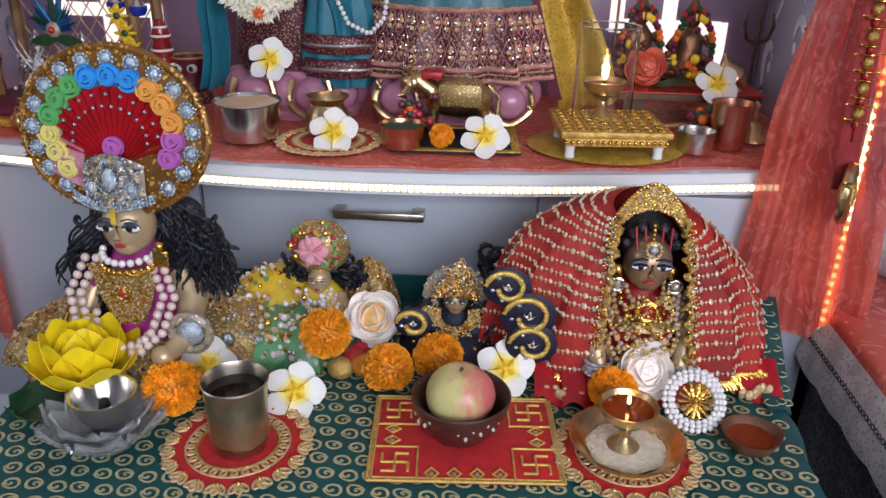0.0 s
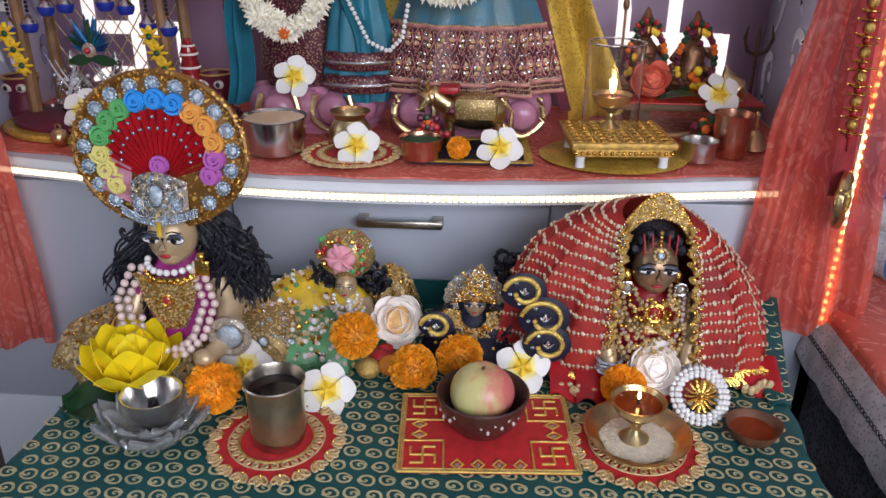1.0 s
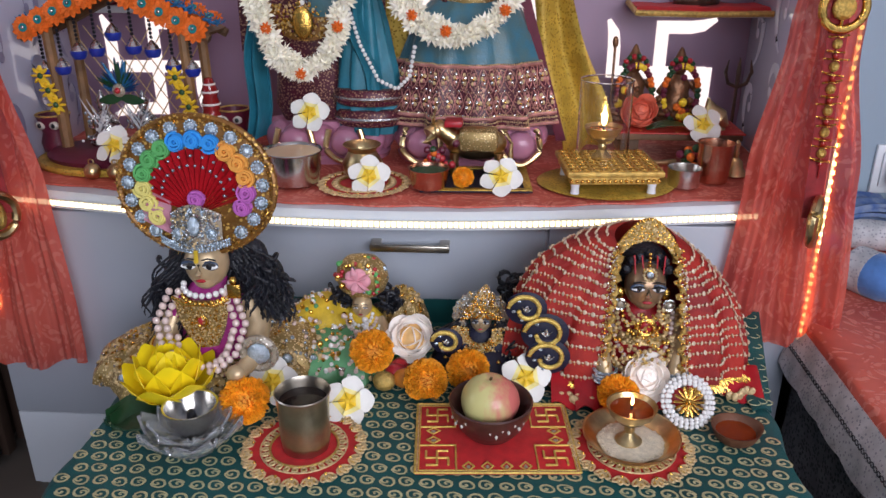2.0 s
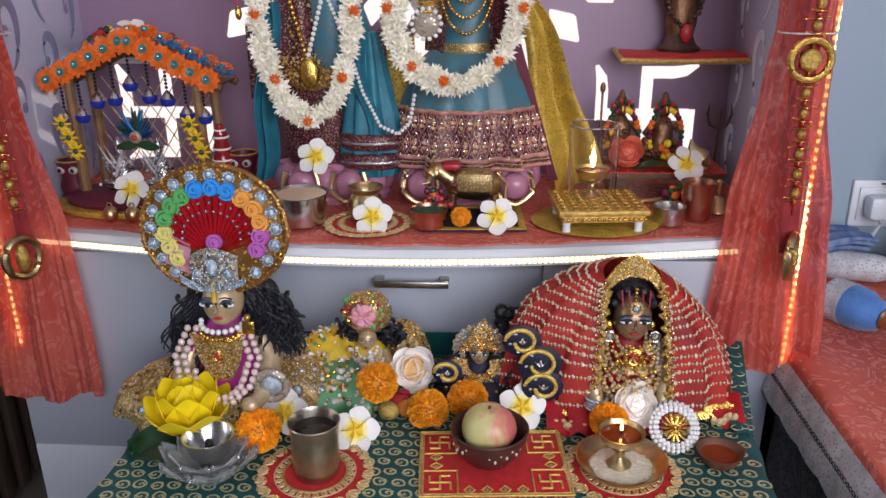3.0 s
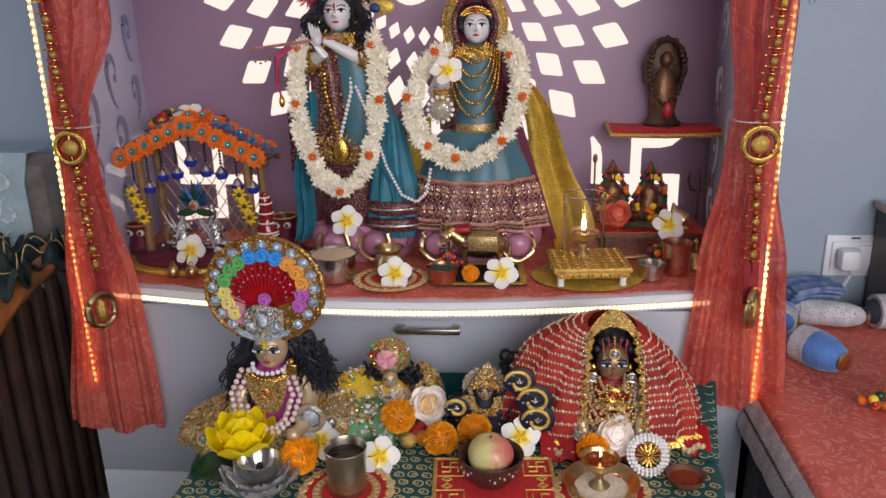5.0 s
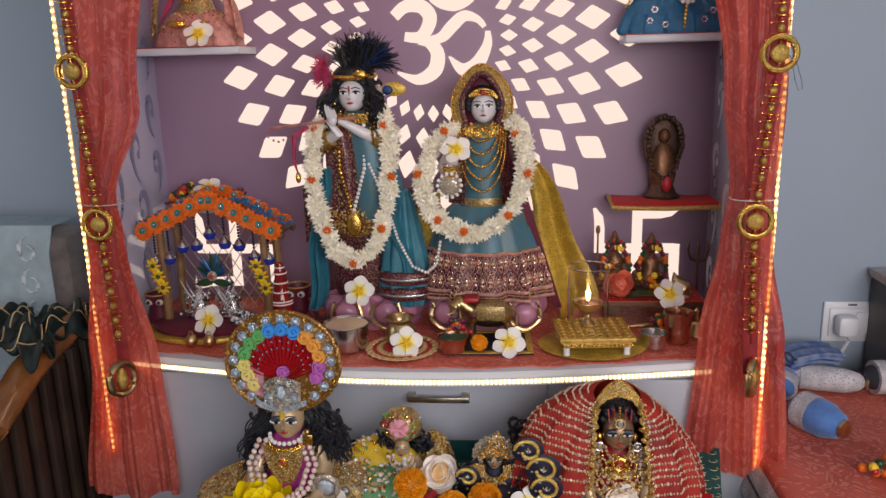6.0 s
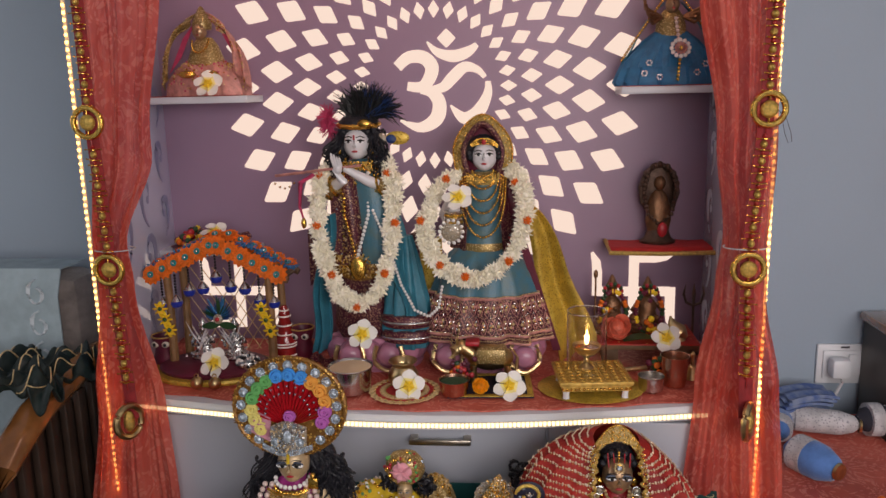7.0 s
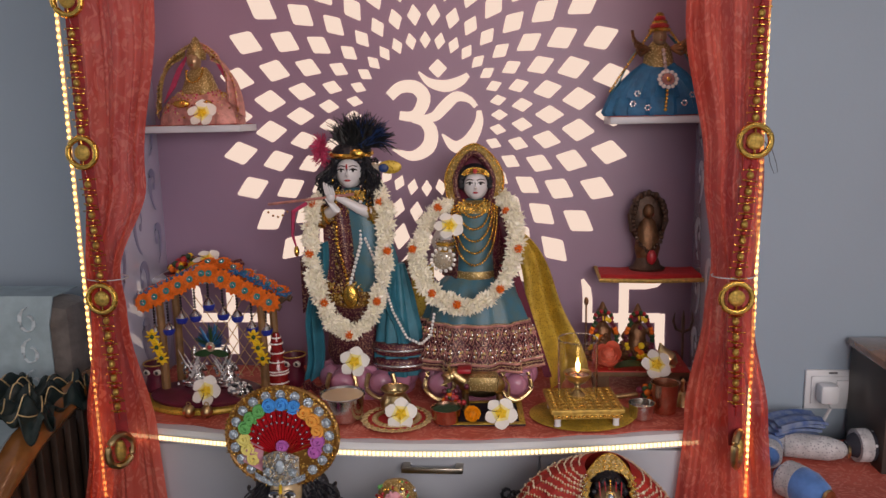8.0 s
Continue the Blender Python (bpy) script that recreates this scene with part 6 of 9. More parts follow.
f3.sheet(f3_collar, 36, 6, "gold_brocade", 0.003)
f3.sheet(f3_halo, 36, 5, "silver_sequin", 0.003)
f3.sheet(f3_crown, 16, 12, "gold_brocade", 0.004)
studded(f3, f3_collar, 520, ["gold", "pale_gold", "gold_thread"], 61, (0.0013, 0.0025), 0.0015)
studded(f3, f3_halo, 420, ["silver", "pale_gold", "rhinestone", "gold"], 62, (0.0013, 0.0026), 0.0015)
studded(f3, f3_crown, 380, ["gold", "pale_gold", "silver", "gold"], 63, (0.0012, 0.0026), 0.0015)
beads(f3, [f3_collar(i / 60, 1.0) for i in range(61)], 0.0022, "gold", 1.9, 6, 4)
beads(f3, [(-0.004 - 0.031 + 0.062 * i / 20, -0.219, 0.562 - 0.004 * (i / 10 - 1) ** 2) for i in range(21)], 0.0024, "gold", 1.9, 6, 4)
f3.tube([(-0.005, -0.226, 0.504), (-0.005, -0.227, 0.492), (-0.005, -0.226, 0.478)], [0.007, 0.0085, 0.003], "gold", 10, flat=0.5)
studded(f3, lambda u, v: (-0.005 + (u - 0.5) * 0.016, -0.23, 0.505 - 0.025 * v), 60, ["gold", "pale_gold"], 64, (0.0012, 0.002))
locks(f3, ((-0.04, -0.2, 0.53), (-0.025, -0.18, 0.55)), ((-0.07, -0.22, 0.475), (-0.03, -0.19, 0.5)), 60, 0.0022, 0.005, 31)
locks(f3, ((0.018, -0.21, 0.53), (0.035, -0.185, 0.55)), ((0.03, -0.235, 0.475), (0.075, -0.2, 0.51)), 80, 0.0022, 0.005, 32)
for cx, cz, r, off in ((0.063, 0.606, 0.025, -0.094), (0.092, 0.569, 0.029, -0.098), (0.098, 0.53, 0.027, -0.102), (-0.056, 0.547, 0.02, -0.094)):
    wy = -0.176 + off
    f3.lathe([(0.001, 0.003), (0.85, 0.003), (1.0, 0.0), (0.85, -0.003), (0.001, -0.003)], "navy_cloth", (cx, wy, cz), 22, r * 1.25, r * 1.1, m=RX)
    k0 = len(f3.v) - 5 * 22
    f3.v[k0:] = [(q[0], wy + max(-0.004, min(0.004, (q[1] - wy))), q[2]) for q in f3.v[k0:]]
    sp = [(cx + r * 1.08 * (1 - 0.62 * t) * math.cos(3.0 - 6.2 * t), wy - 0.006, cz + r * (1 - 0.62 * t) * math.sin(3.0 - 6.2 * t)) for t in (i / 26 for i in range(27))]
    f3.tube(sp, [0.0036] * 26 + [0.001], "zari", 6)
    for side in (0.9, 1.1):
        beads(f3, [(cx + (px - cx) * side, py - 0.001, cz + (pz - cz) * side) for px, py, pz in sp], 0.0013, "gold", 1.9, 5, 4)
    for q in range(3):
        a = 0.7 + q * 0.75
        d = Vector((math.cos(a), 0, math.sin(a)))
        b = Vector((cx, wy - 0.007, cz - r * 0.12))
        f3.tube([b, b + d * r * 0.22, b + d * r * 0.46], [0.0012, 0.0034, 0.0008], "silver", 6, flat=0.5)
    for q in range(5):
        a = 2.2 + q * 1.1
        f3.ball((cx + r * 0.75 * math.cos(a), wy - 0.006, cz + r * 0.7 * math.sin(a)), (0.0032, 0.002, 0.0024), "rhinestone", 7, 5)
for s in (-1, 1):
    f3.ball((-0.005 + s * 0.026, -0.215, 0.508), (0.016, 0.012, 0.014), "navy_cloth", 12, 8)
for i in range(16):
    f3.ball((-0.06 + i * 0.0085, -0.235 + 0.012 * math.cos(i * 0.42), 0.49 - 0.005 * math.sin(i * 1.7)), 0.004, "pale_gold" if i % 2 else "gold", 7, 5)
thing("dressed_figure", "small dark shrine figure with a gold crown and navy wings", "figurine", mesh=f3)
hb = Mesh()
curls(hb, (0.065, -0.1, TABLE + 0.07), (0.018, 0.014, 0.016), 60, 0.011, 41)
hb.ball((0.065, -0.1, TABLE + 0.035), (0.04, 0.035, 0.045), "hair_black", 16, 10)
thing("hair_piece", "black curled hair piece lying behind the figures", "hair piece", mesh=hb)

# red-veiled figure
RV = Vector((0.238, -0.215, 0))
f4 = Mesh()
mound(f4, (0.24, -0.22, TABLE + 0.002), 0.12, 0.095, 0.06, "red_satin", seed=4)
f4.lathe([(0.07, 0.48), (0.062, 0.54), (0.05, 0.58), (0.025, 0.6), (0.016, 0.615)], "red_satin", (RV.x, RV.y, 0), 26, 1, 0.8)
face(f4, (0.237, -0.246, 0.64), 0.036, "idol_dark", bold=1.5)
f4.ball((0.238, -0.213, 0.652), (0.04, 0.034, 0.043), "hair_black", 16, 12)
for i in range(7):
    a = math.pi * (0.1 + 0.8 * i / 6)
    f4.ball((0.238 + 0.032 * math.cos(a), -0.248, 0.655 + 0.034 * math.sin(a)), 0.0075, "hair_black", 10, 7)
for i in range(5):
    f4.tube([(0.238 + (i - 2) * 0.01, -0.264, 0.664 + 0.01 * (2 - abs(i - 2))), (0.238 + (i - 2) * 0.011, -0.255, 0.69)], 0.0012, "paint_red", 5)
f4.ball((0.237, -0.268, 0.668), (0.01, 0.004, 0.009), "gold", 10, 6)
beads(f4, [(0.237, -0.266, 0.655), (0.237, -0.262, 0.695)], 0.0028, "gold")
for s in (-1, 1):
    f4.ball((0.237 + s * 0.034, -0.24, 0.622), (0.008, 0.006, 0.011), "gold", 10, 6)
    f4.tube([(0.237 + s * 0.052, -0.225, 0.58), (0.237 + s * 0.062, -0.255, 0.545), (0.237 + s * 0.052, -0.28, 0.505)], [0.018, 0.016, 0.012], "idol_brass", 12)
    for k in range(4):
        f4.ring((0.237 + s * 0.052, -0.279, 0.497 + 0.0055 * k), 0.017, 0.0028, "rhinestone" if k % 2 else "silver", None, 18, 5)
f4.ring((0.237, -0.283, 0.588), 0.012, 0.004, "gold", RX, 18, 6).ball((0.237, -0.284, 0.588), (0.008, 0.004, 0.01), "paint_red", 10, 6)
for k in range(5):
    necklace(f4, (0.237, -0.245, 0.612 - 0.003 * k), 0.024 + 0.007 * k, 0.022 + 0.018 * k, 0.032 + 0.004 * k, 0.0038, ("pale_gold", "gold", "pale_gold", "pink_pearl", "pale_gold")[k])
f4.lathe([(0.05, 0), (0.048, 0.004), (0.001, 0.02)], "gold_brocade", (0.237, -0.268, 0.56), 20, 0.8, 0.4, m=None)
rnd = random.Random(8)
for x0, x1, y in ((0.12, 0.18, -0.3), (0.3, 0.41, -0.275)):
    for i in range(16):
        f4.ball((x0 + (x1 - x0) * i / 15, y + 0.01 * math.sin(i), TABLE + 0.012), (0.006, 0.004, 0.008), "pale_gold", 7, 5)
for x, y, t in ((0.135, -0.295, 0.6), (0.17, -0.305, -0.3), (0.395, -0.26, 0.9)):
    f4.sheet(lambda u, v: (x - 0.03 + 0.06 * u, y + 0.03 - 0.05 * v + 0.005 * math.sin(9 * u + t), TABLE + 0.03 - 0.026 * v + 0.005 * math.sin(7 * u + t)), 16, 8, "red_satin", 0.003)
frnd = random.Random(73)
for i in range(210):
    uu, vv = frnd.uniform(-1, 1), frnd.random()
    f4.ball((0.237 + uu * 0.05 * (0.55 + 0.45 * math.sin(math.pi * vv)), -0.288 + 0.024 * uu * uu - 0.006 * math.sin(3 * vv), 0.61 - 0.115 * vv), frnd.uniform(0.0018, 0.0038), frnd.choice(["gold", "pale_gold", "gold_thread", "pale_gold"]), 6, 4)
for s in (-1, 1):
    f4.ring((0.237 + s * 0.036, -0.258, 0.612), 0.0085, 0.002, "silver", RX, 16, 6).ball((0.237 + s * 0.036, -0.259, 0.612), (0.006, 0.003, 0.006), "silver_sequin", 10, 6)
rosette_trim(f4, (0.237, -0.274, 0.668), 0.011, ("rhinestone", "pale_gold"))
thing("dressed_figure", "dark brass shrine figure in red satin with layered bead necklaces", "figurine", mesh=f4)

veil = thing("veil", "sheer red veil with gold sequin rows and gold edging", "veil")


def veil_at(u, v):
    """u runs round the back from the left front to the right front, v from the crown down."""
    t = v ** 0.8
    wide = 0.045 + 0.14 * math.sin(min(1.0, t * 1.05) * 1.5) ** 1.25
    half = 0.52 + math.acos(min(1.0, (0.041 + 0.034 * t) / wide)) / math.pi
    a = math.pi * (0.5 + half - 2 * half * u)
    cx, sy = math.cos(a), math.sin(a)
    left = max(0.0, -cx)
    top = 0.712
    rx = 0.045 + (0.125 + 0.03 * left) * math.sin(min(1.0, t * 1.05) * 1.5) ** 1.25
    ry = 0.045 + (0.08 if sy > 0 else 0.035) * t
    z = top - 0.012 * (1 - sy) * (1 - t) - (top - TABLE - 0.012) * (0.32 * t + 0.68 * t ** (1.9 + 0.6 * left)) + 0.025 * left * math.sin(3.1 * t)
    fold_ = 1 + 0.055 * t * math.sin(15 * a + 2 * t) + 0.022 * t * math.sin(33 * a + 5 * t) + 0.03 * math.sin(3 * a + 9 * t) * t * (1 - t)
    return Vector((RV.x + rx * cx * fold_, RV.y + 0.006 + ry * sy * fold_, max(z, TABLE + 0.006)))


part("cloth", Mesh().sheet(veil_at, 120, 50, "veil_red", 0.0012), veil)
ed = Mesh()
for u in (0.0, 1.0):
    pts = [veil_at(u, v / 52) + Vector((0.004 * math.sin(v * 1.3), -0.004 + 0.003 * math.cos(v * 1.3), 0)) for v in range(53)]
    ed.tube(pts, [0.0034 + 0.0018 * math.sin(v * 2.1) for v in range(53)], "gold_thread", 7)
    for i in range(len(pts) - 1):
        for k in range(3):
            p = pts[i].lerp(pts[i + 1], k / 3)
            d = Vector((rnd.uniform(-1, 1), rnd.uniform(-1, 0.2), rnd.uniform(-1, 1))).normalized() * 0.005
            ed.tube([p, p + d], [0.0018, 0.0008], "gold", 4)
hem = [veil_at(i / 60, 1.0) + Vector((0, 0, 0.006)) for i in range(61)]
ed.tube(hem, 0.004, "gold_thread", 7)
for i in range(len(hem) - 1):
    for k in range(4):
        p = hem[i].lerp(hem[i + 1], k / 4)
        out = Vector((p.x - RV.x, p.y - RV.y, 0)).normalized()
        l = rnd.uniform(0.012, 0.02)
        ed.tube([p + Vector((0, 0, 0.006)), p + out * l * 0.6 + Vector((0, 0, 0.004)), p + out * l + Vector((rnd.uniform(-0.003, 0.003), 0, -0.002))], [0.0016, 0.0018, 0.0008], "gold", 4)
for u0, sg in ((0.0, -1), (1.0, 1)):
    for i in range(150):
        p = veil_at(u0, i / 150) + Vector((sg * (0.006 + 0.005 * math.sin(i * 0.9)), -0.006, 0))
        ed.ball(p, rnd.uniform(0.0012, 0.0022), ("silver", "gold_thread", "gold")[i % 3], 6, 4)
part("gold_edging", ed, veil, "looped gold thread edging")
crown_line = lambda u, v: (RV.x + (0.046 + 0.009 * v) * math.cos(math.pi * (0.9 - 0.8 * u)), RV.y - 0.02 + 0.006 * v, 0.655 + (0.05 + 0.01 * v) * math.sin(math.pi * (0.9 - 0.8 * u)) + 0.022 * v * math.exp(-((u - 0.5) * 4) ** 2))
cwn = Mesh().sheet(crown_line, 40, 5, "gold_brocade", 0.006)
studded(cwn, crown_line, 900, ["gold_thread", "gold", "gold_thread", "pale_gold"], 66, (0.001, 0.0021), 0.001)
beads(cwn, [crown_line(u / 40, 1.0) for u in range(41)], 0.0026, "gold", 1.8)
part("crown_edge", cwn, veil, "gold crown edging")
sqn = Mesh()
srnd = random.Random(12)
for j in range(17):
    row = []
    for i in range(121):
        u = i / 120
        v = 0.06 + j * 0.066 + 0.13 * (u - 0.5) + 0.016 * math.sin(8 * u + j)
        if 0.03 < v < 0.985:
            p = veil_at(u, v)
            row.append(p + Vector((p.x - RV.x, p.y - RV.y, 0.04)).normalized() * 0.0022)
    if len(row) < 2:
        continue
    sqn.tube(row, 0.0004, "gold_thread", 4)
    walked, want, n = 0.0, 0.0, 0
    for a, b in zip(row, row[1:]):
        d = (b - a)
        while want < walked + d.length:
            p = a + d * ((want - walked) / d.length)
            out = Vector((p.x - RV.x, p.y - RV.y, 0.03)).normalized()
            m3 = out.to_track_quat("Z", "Y").to_matrix()
            big = n % 2 == 0
            k = srnd.uniform(0.0038, 0.0048) if big else 0.0021
            sqn.ball(p + out * 0.0006, (k, k * 0.85, 0.0018 if big else 0.0016), "sequin_gold", 8, 4, m=m3 @ Euler((srnd.uniform(-0.3, 0.3), srnd.uniform(-0.3, 0.3), 0)).to_matrix())
            if not big:
                w = Vector((0, 0, 1)).cross(out).normalized()
                sqn.tube([p + out * 0.001, p + Vector((0, 0, -0.0045)) + w * 0.002 + out * 0.001], 0.0006, "gold_thread", 4)
            want += 0.0062
            n += 1
        walked += d.length
tagged(part("sequin_work", sqn, veil, "gold sequins in slanting rows"), kind="stuff")

# ---------------------------------------------------------------- the shrine's main pair
mat("marble_skin", (0.7, 0.69, 0.71), 0.3, 0, 0.04, 30, 0, coat=0.2)
mat("teal_silk", (0.035, 0.16, 0.23), 0.36, 0, 0.4, 34, 0.3, 240, colour2=(0.075, 0.15, 0.16), sheen=0.15)
mat("teal_gauze", (0.02, 0.2, 0.28), 0.5, 0, 0.3, 26, 0.2, 200)
cell_mat("maroon_brocade", (0.1, 0.01, 0.025), (0.42, 0.24, 0.16), 210, 0.34, 0.45, 0.1, 0.8, spot_metal=0.6)
cell_mat("gold_gauze", (0.66, 0.44, 0.07), (0.34, 0.2, 0.015), 170, 0.3, 0.4, 0.3, 0.5)
mat("stand_gold", (0.7, 0.44, 0.1), 0.4, 0.4, 0.45, 70, 0.5, 260)
mat("maroon_silk", (0.14, 0.012, 0.035), 0.45, 0, 0.3, 30, 0.2, 200)
mat("pink_lacquer", (0.5, 0.2, 0.3), 0.35, 0, 0.2, 14, 0.03, 60, coat=0.3)
mat("feather_black", (0.012, 0.014, 0.016), 0.6, 0, 0.4, 60, 0.3, 200)
mat("feather_blue", (0.01, 0.05, 0.2), 0.4, 0, 0.4, 60, 0.3, 200)
mat("tassel_pink", (0.6, 0.05, 0.14), 0.7, 0, 0.3, 90, 0.3, 300)
mat("orange_accent", (0.88, 0.17, 0.012), 0.7, 0, 0.3, 90, 0.3, 300)
mat("teal_bead", (0.0, 0.25, 0.28), 0.3, 0, 0.3, 90, 0)
mat("cobalt", (0.01, 0.03, 0.32), 0.4, 0, 0.3, 60, 0.2)
mat("tinsel_blue", (0.03, 0.22, 0.5), 0.35, 0.3, 0.4, 90, 0.5, 300)
mat("post_wood", (0.26, 0.13, 0.05), 0.6, 0, 0.4, 30, 0.2, 100)
mat("stick_wood", (0.16, 0.08, 0.035), 0.6, 0, 0.4, 30, 0.2, 100)
mat("milk", (0.75, 0.55, 0.36), 0.25, 0, 0.05, 20, 0)
mat("herb", (0.02, 0.09, 0.04), 0.6, 0, 0.5, 120, 0.6, 200)
mat("idol_bronze", (0.25, 0.12, 0.06), 0.38, 0.7, 0.4, 60, 0.3, 180)
mat("blue_net", (0.01, 0.17, 0.36), 0.5, 0, 0.35, 40, 0.3, 260)
mat("pink_gold", (0.68, 0.3, 0.26), 0.45, 0.3, 0.4, 60, 0.5, 220)

def smooth_line(keys, n=60):
    """A soft curve through the key points."""
    keys = [Vector(k) for k in keys]
    out = []
    for i in range(n + 1):
        t = i / n * (len(keys) - 1)
        k = min(int(t), len(keys) - 2)
        f = t - k
        p0, p1, p2, p3 = keys[max(k - 1, 0)], keys[k], keys[k + 1], keys[min(k + 2, len(keys) - 1)]
        out.append(0.5 * ((2 * p1) + (p2 - p0) * f + (2 * p0 - 5 * p1 + 4 * p2 - p3) * f * f + (3 * p1 - p0 - 3 * p2 + p3) * f ** 3))
    return out


# flute player
k1 = Mesh()
KX, KY = -0.352, 0.25
k1.lathe([(0.105, 0), (0.11, 0.012), (0.1, 0.02), (0.095, 0.035), (0.075, 0.05), (0.08, 0.07), (0.07, 0.08), (0.001, 0.082)], "pink_lacquer", (KX + 0.02, KY, SHELF), 36, 1.15, 0.8)
for i in range(12):
    a = 2 * math.pi * i / 12
    k1.ball((KX + 0.02 + 0.105 * math.cos(a), KY + 0.07 * math.sin(a), SHELF + 0.045), (0.032, 0.026, 0.034), "pink_lacquer", 12, 8)
for cx in (KX - 0.03, KX + 0.07):
    k1.ball((cx, KY - 0.09, SHELF + 0.048), (0.03, 0.02, 0.028), "pink_lacquer", 16, 10)
    k1.tube(smooth_line([(cx - 0.03, KY - 0.095, SHELF + 0.075), (cx - 0.036, KY - 0.1, SHELF + 0.035), (cx, KY - 0.108, SHELF + 0.014), (cx + 0.036, KY - 0.1, SHELF + 0.035), (cx + 0.03, KY - 0.095, SHELF + 0.075)], 24), 0.006, "brass", 8)
k1.lathe([(0.07, 0.765), (0.085, 0.8), (0.075, 0.9), (0.08, 1.0), (0.075, 1.06), (0.06, 1.1)], "maroon_brocade", (KX, KY, 0), 30, 1, 0.65)
k1.lathe([(0.055, 0.99), (0.065, 1.06), (0.075, 1.13), (0.07, 1.19), (0.04, 1.215), (0.02, 1.23)], "teal_silk", (KX, KY - 0.006, 0), 28, 1, 0.68)
for s, ph in ((-1, 0.2), (1, 1.0)):
    k1.sheet(lambda u, v: (KX + s * (0.06 + 0.05 * v + 0.045 * (u - 0.2)) + 0.008 * math.sin(9 * v), KY - 0.045 - 0.03 * math.sin(math.pi * u) + 0.012 * math.sin(14 * u + ph), 1.1 - (0.36 if s < 0 else 0.27) * v), 14, 18, "teal_gauze", 0.003)
k1.sheet(lambda u, v: (KX - 0.135 + 0.06 * u, KY - 0.085 + 0.02 * math.sin(6 * u), 0.735 - 0.022 * v), 10, 3, "maroon_brocade", 0.004)
for z0 in (0.83, 0.79):
    k1.lathe([(0.062, 0), (0.068, 0.005), (0.068, 0.026), (0.062, 0.031)], "maroon_brocade", (KX + 0.115, KY - 0.05, z0 - 0.02), 24, 1, 0.7)
    k1.ring((KX + 0.115, KY - 0.05, z0 - 0.005), 0.069, 0.004, "silver", None, 28, 6, 0.72)
k1.lathe([(0.05, 0.75), (0.06, 0.8), (0.052, 0.88), (0.038, 0.96), (0.02, 1.04)], "teal_gauze", (KX + 0.11, KY - 0.04, 0), 60, 1, 0.7, wave=lambda a, z: 1 + 0.13 * math.sin(9 * a) + 0.06 * math.sin(17 * a + z * 20))
for s in (-1, 1):
    k1.sheet(lambda u, v: (KX + s * (0.085 + 0.06 * u), KY - 0.01, 1.02 + 0.03 * u - 0.15 * v * (0.5 + 0.5 * u)), 8, 8, "maroon_brocade", 0.006)
k1.sheet(lambda u, v: (KX - 0.03 + 0.05 * u + 0.03 * v, KY - 0.058 - 0.006 * math.sin(math.pi * u), 1.2 - 0.24 * v), 8, 20, "maroon_brocade", 0.004)
k1.sheet(lambda u, v: (KX - 0.07 + 0.035 * u, KY - 0.05, 1.19 - 0.26 * v), 6, 20, "maroon_brocade", 0.004)
k1.sheet(lambda u, v: (KX - 0.08 + 0.16 * u, KY - 0.06 - 0.01 * math.sin(math.pi * u), 1.01 - 0.05 * v - 0.03 * math.sin(math.pi * u)), 20, 6, "gold_brown", 0.004)
rnd = random.Random(90)
for i in range(150):
    uu = rnd.uniform(-0.06, 0.06)
    k1.ball((KX + uu, KY - 0.068 + abs(uu) * 0.3, rnd.uniform(0.94, 1.19)), rnd.uniform(0.002, 0.004), rnd.choice(["gold", "pale_gold", "gold_thread", "rhinestone"]), 6, 4)
for x0, x1_, m_ in ((0.0, 0.056, "teal_silk"), (-0.04, -0.012, "maroon_brocade")):
    k1.sheet(lambda u, v: (KX + x0 + (x1_ - x0) * u + 0.012 * math.sin(2.4 * v), KY - 0.066 - 0.008 * math.sin(math.pi * u) - 0.006 * math.sin(3 * v), 1.185 - 0.21 * v), 8, 18, m_, 0.003)
studded(k1, lambda u, v: (KX - 0.05 + 0.034 * u + 0.012 * math.sin(2.4 * v), KY - 0.076, 1.19 - 0.23 * v), 110, ["gold", "gold", "gold_thread", "pale_gold"], 55, (0.0014, 0.003))
studded(k1, lambda u, v: (KX - 0.035 + 0.075 * u, KY - 0.062 - 0.008 * math.sin(math.pi * u), 1.228 - 0.022 * v), 170, ["gold", "gold_thread"], 56, (0.0016, 0.003))
studded(k1, lambda u, v: (KX - 0.07 + 0.14 * u, KY - 0.068 - 0.01 * math.sin(math.pi * u), 1.0 - 0.06 * v), 260, ["gold", "gold_thread", "maroon_silk", "pale_gold"], 57, (0.0016, 0.0034))
locks(k1, ((KX - 0.046, KY - 0.045, 1.27), (KX - 0.036, KY - 0.02, 1.31)), ((KX - 0.07, KY - 0.06, 1.19), (KX - 0.045, KY - 0.03, 1.23)), 46, 0.0026, 0.006, 58)
locks(k1, ((KX + 0.034, KY - 0.045, 1.27), (KX + 0.046, KY - 0.02, 1.31)), ((KX + 0.045, KY - 0.06, 1.19), (KX + 0.075, KY - 0.03, 1.23)), 46, 0.0026, 0.006, 59)
curls(k1, (KX - 0.045, KY - 0.03, 1.215), (0.006, 0.006, 0.018), 20, 0.0085, 53)
curls(k1, (KX + 0.045, KY - 0.03, 1.215), (0.006, 0.006, 0.018), 20, 0.0085, 54)
face(k1, (KX - 0.003, KY - 0.022, 1.27), 0.0405, "marble_skin", bold=1.3)
k1.ball((KX, KY + 0.008, 1.282), (0.053, 0.042, 0.053), "hair_black", 16, 12)
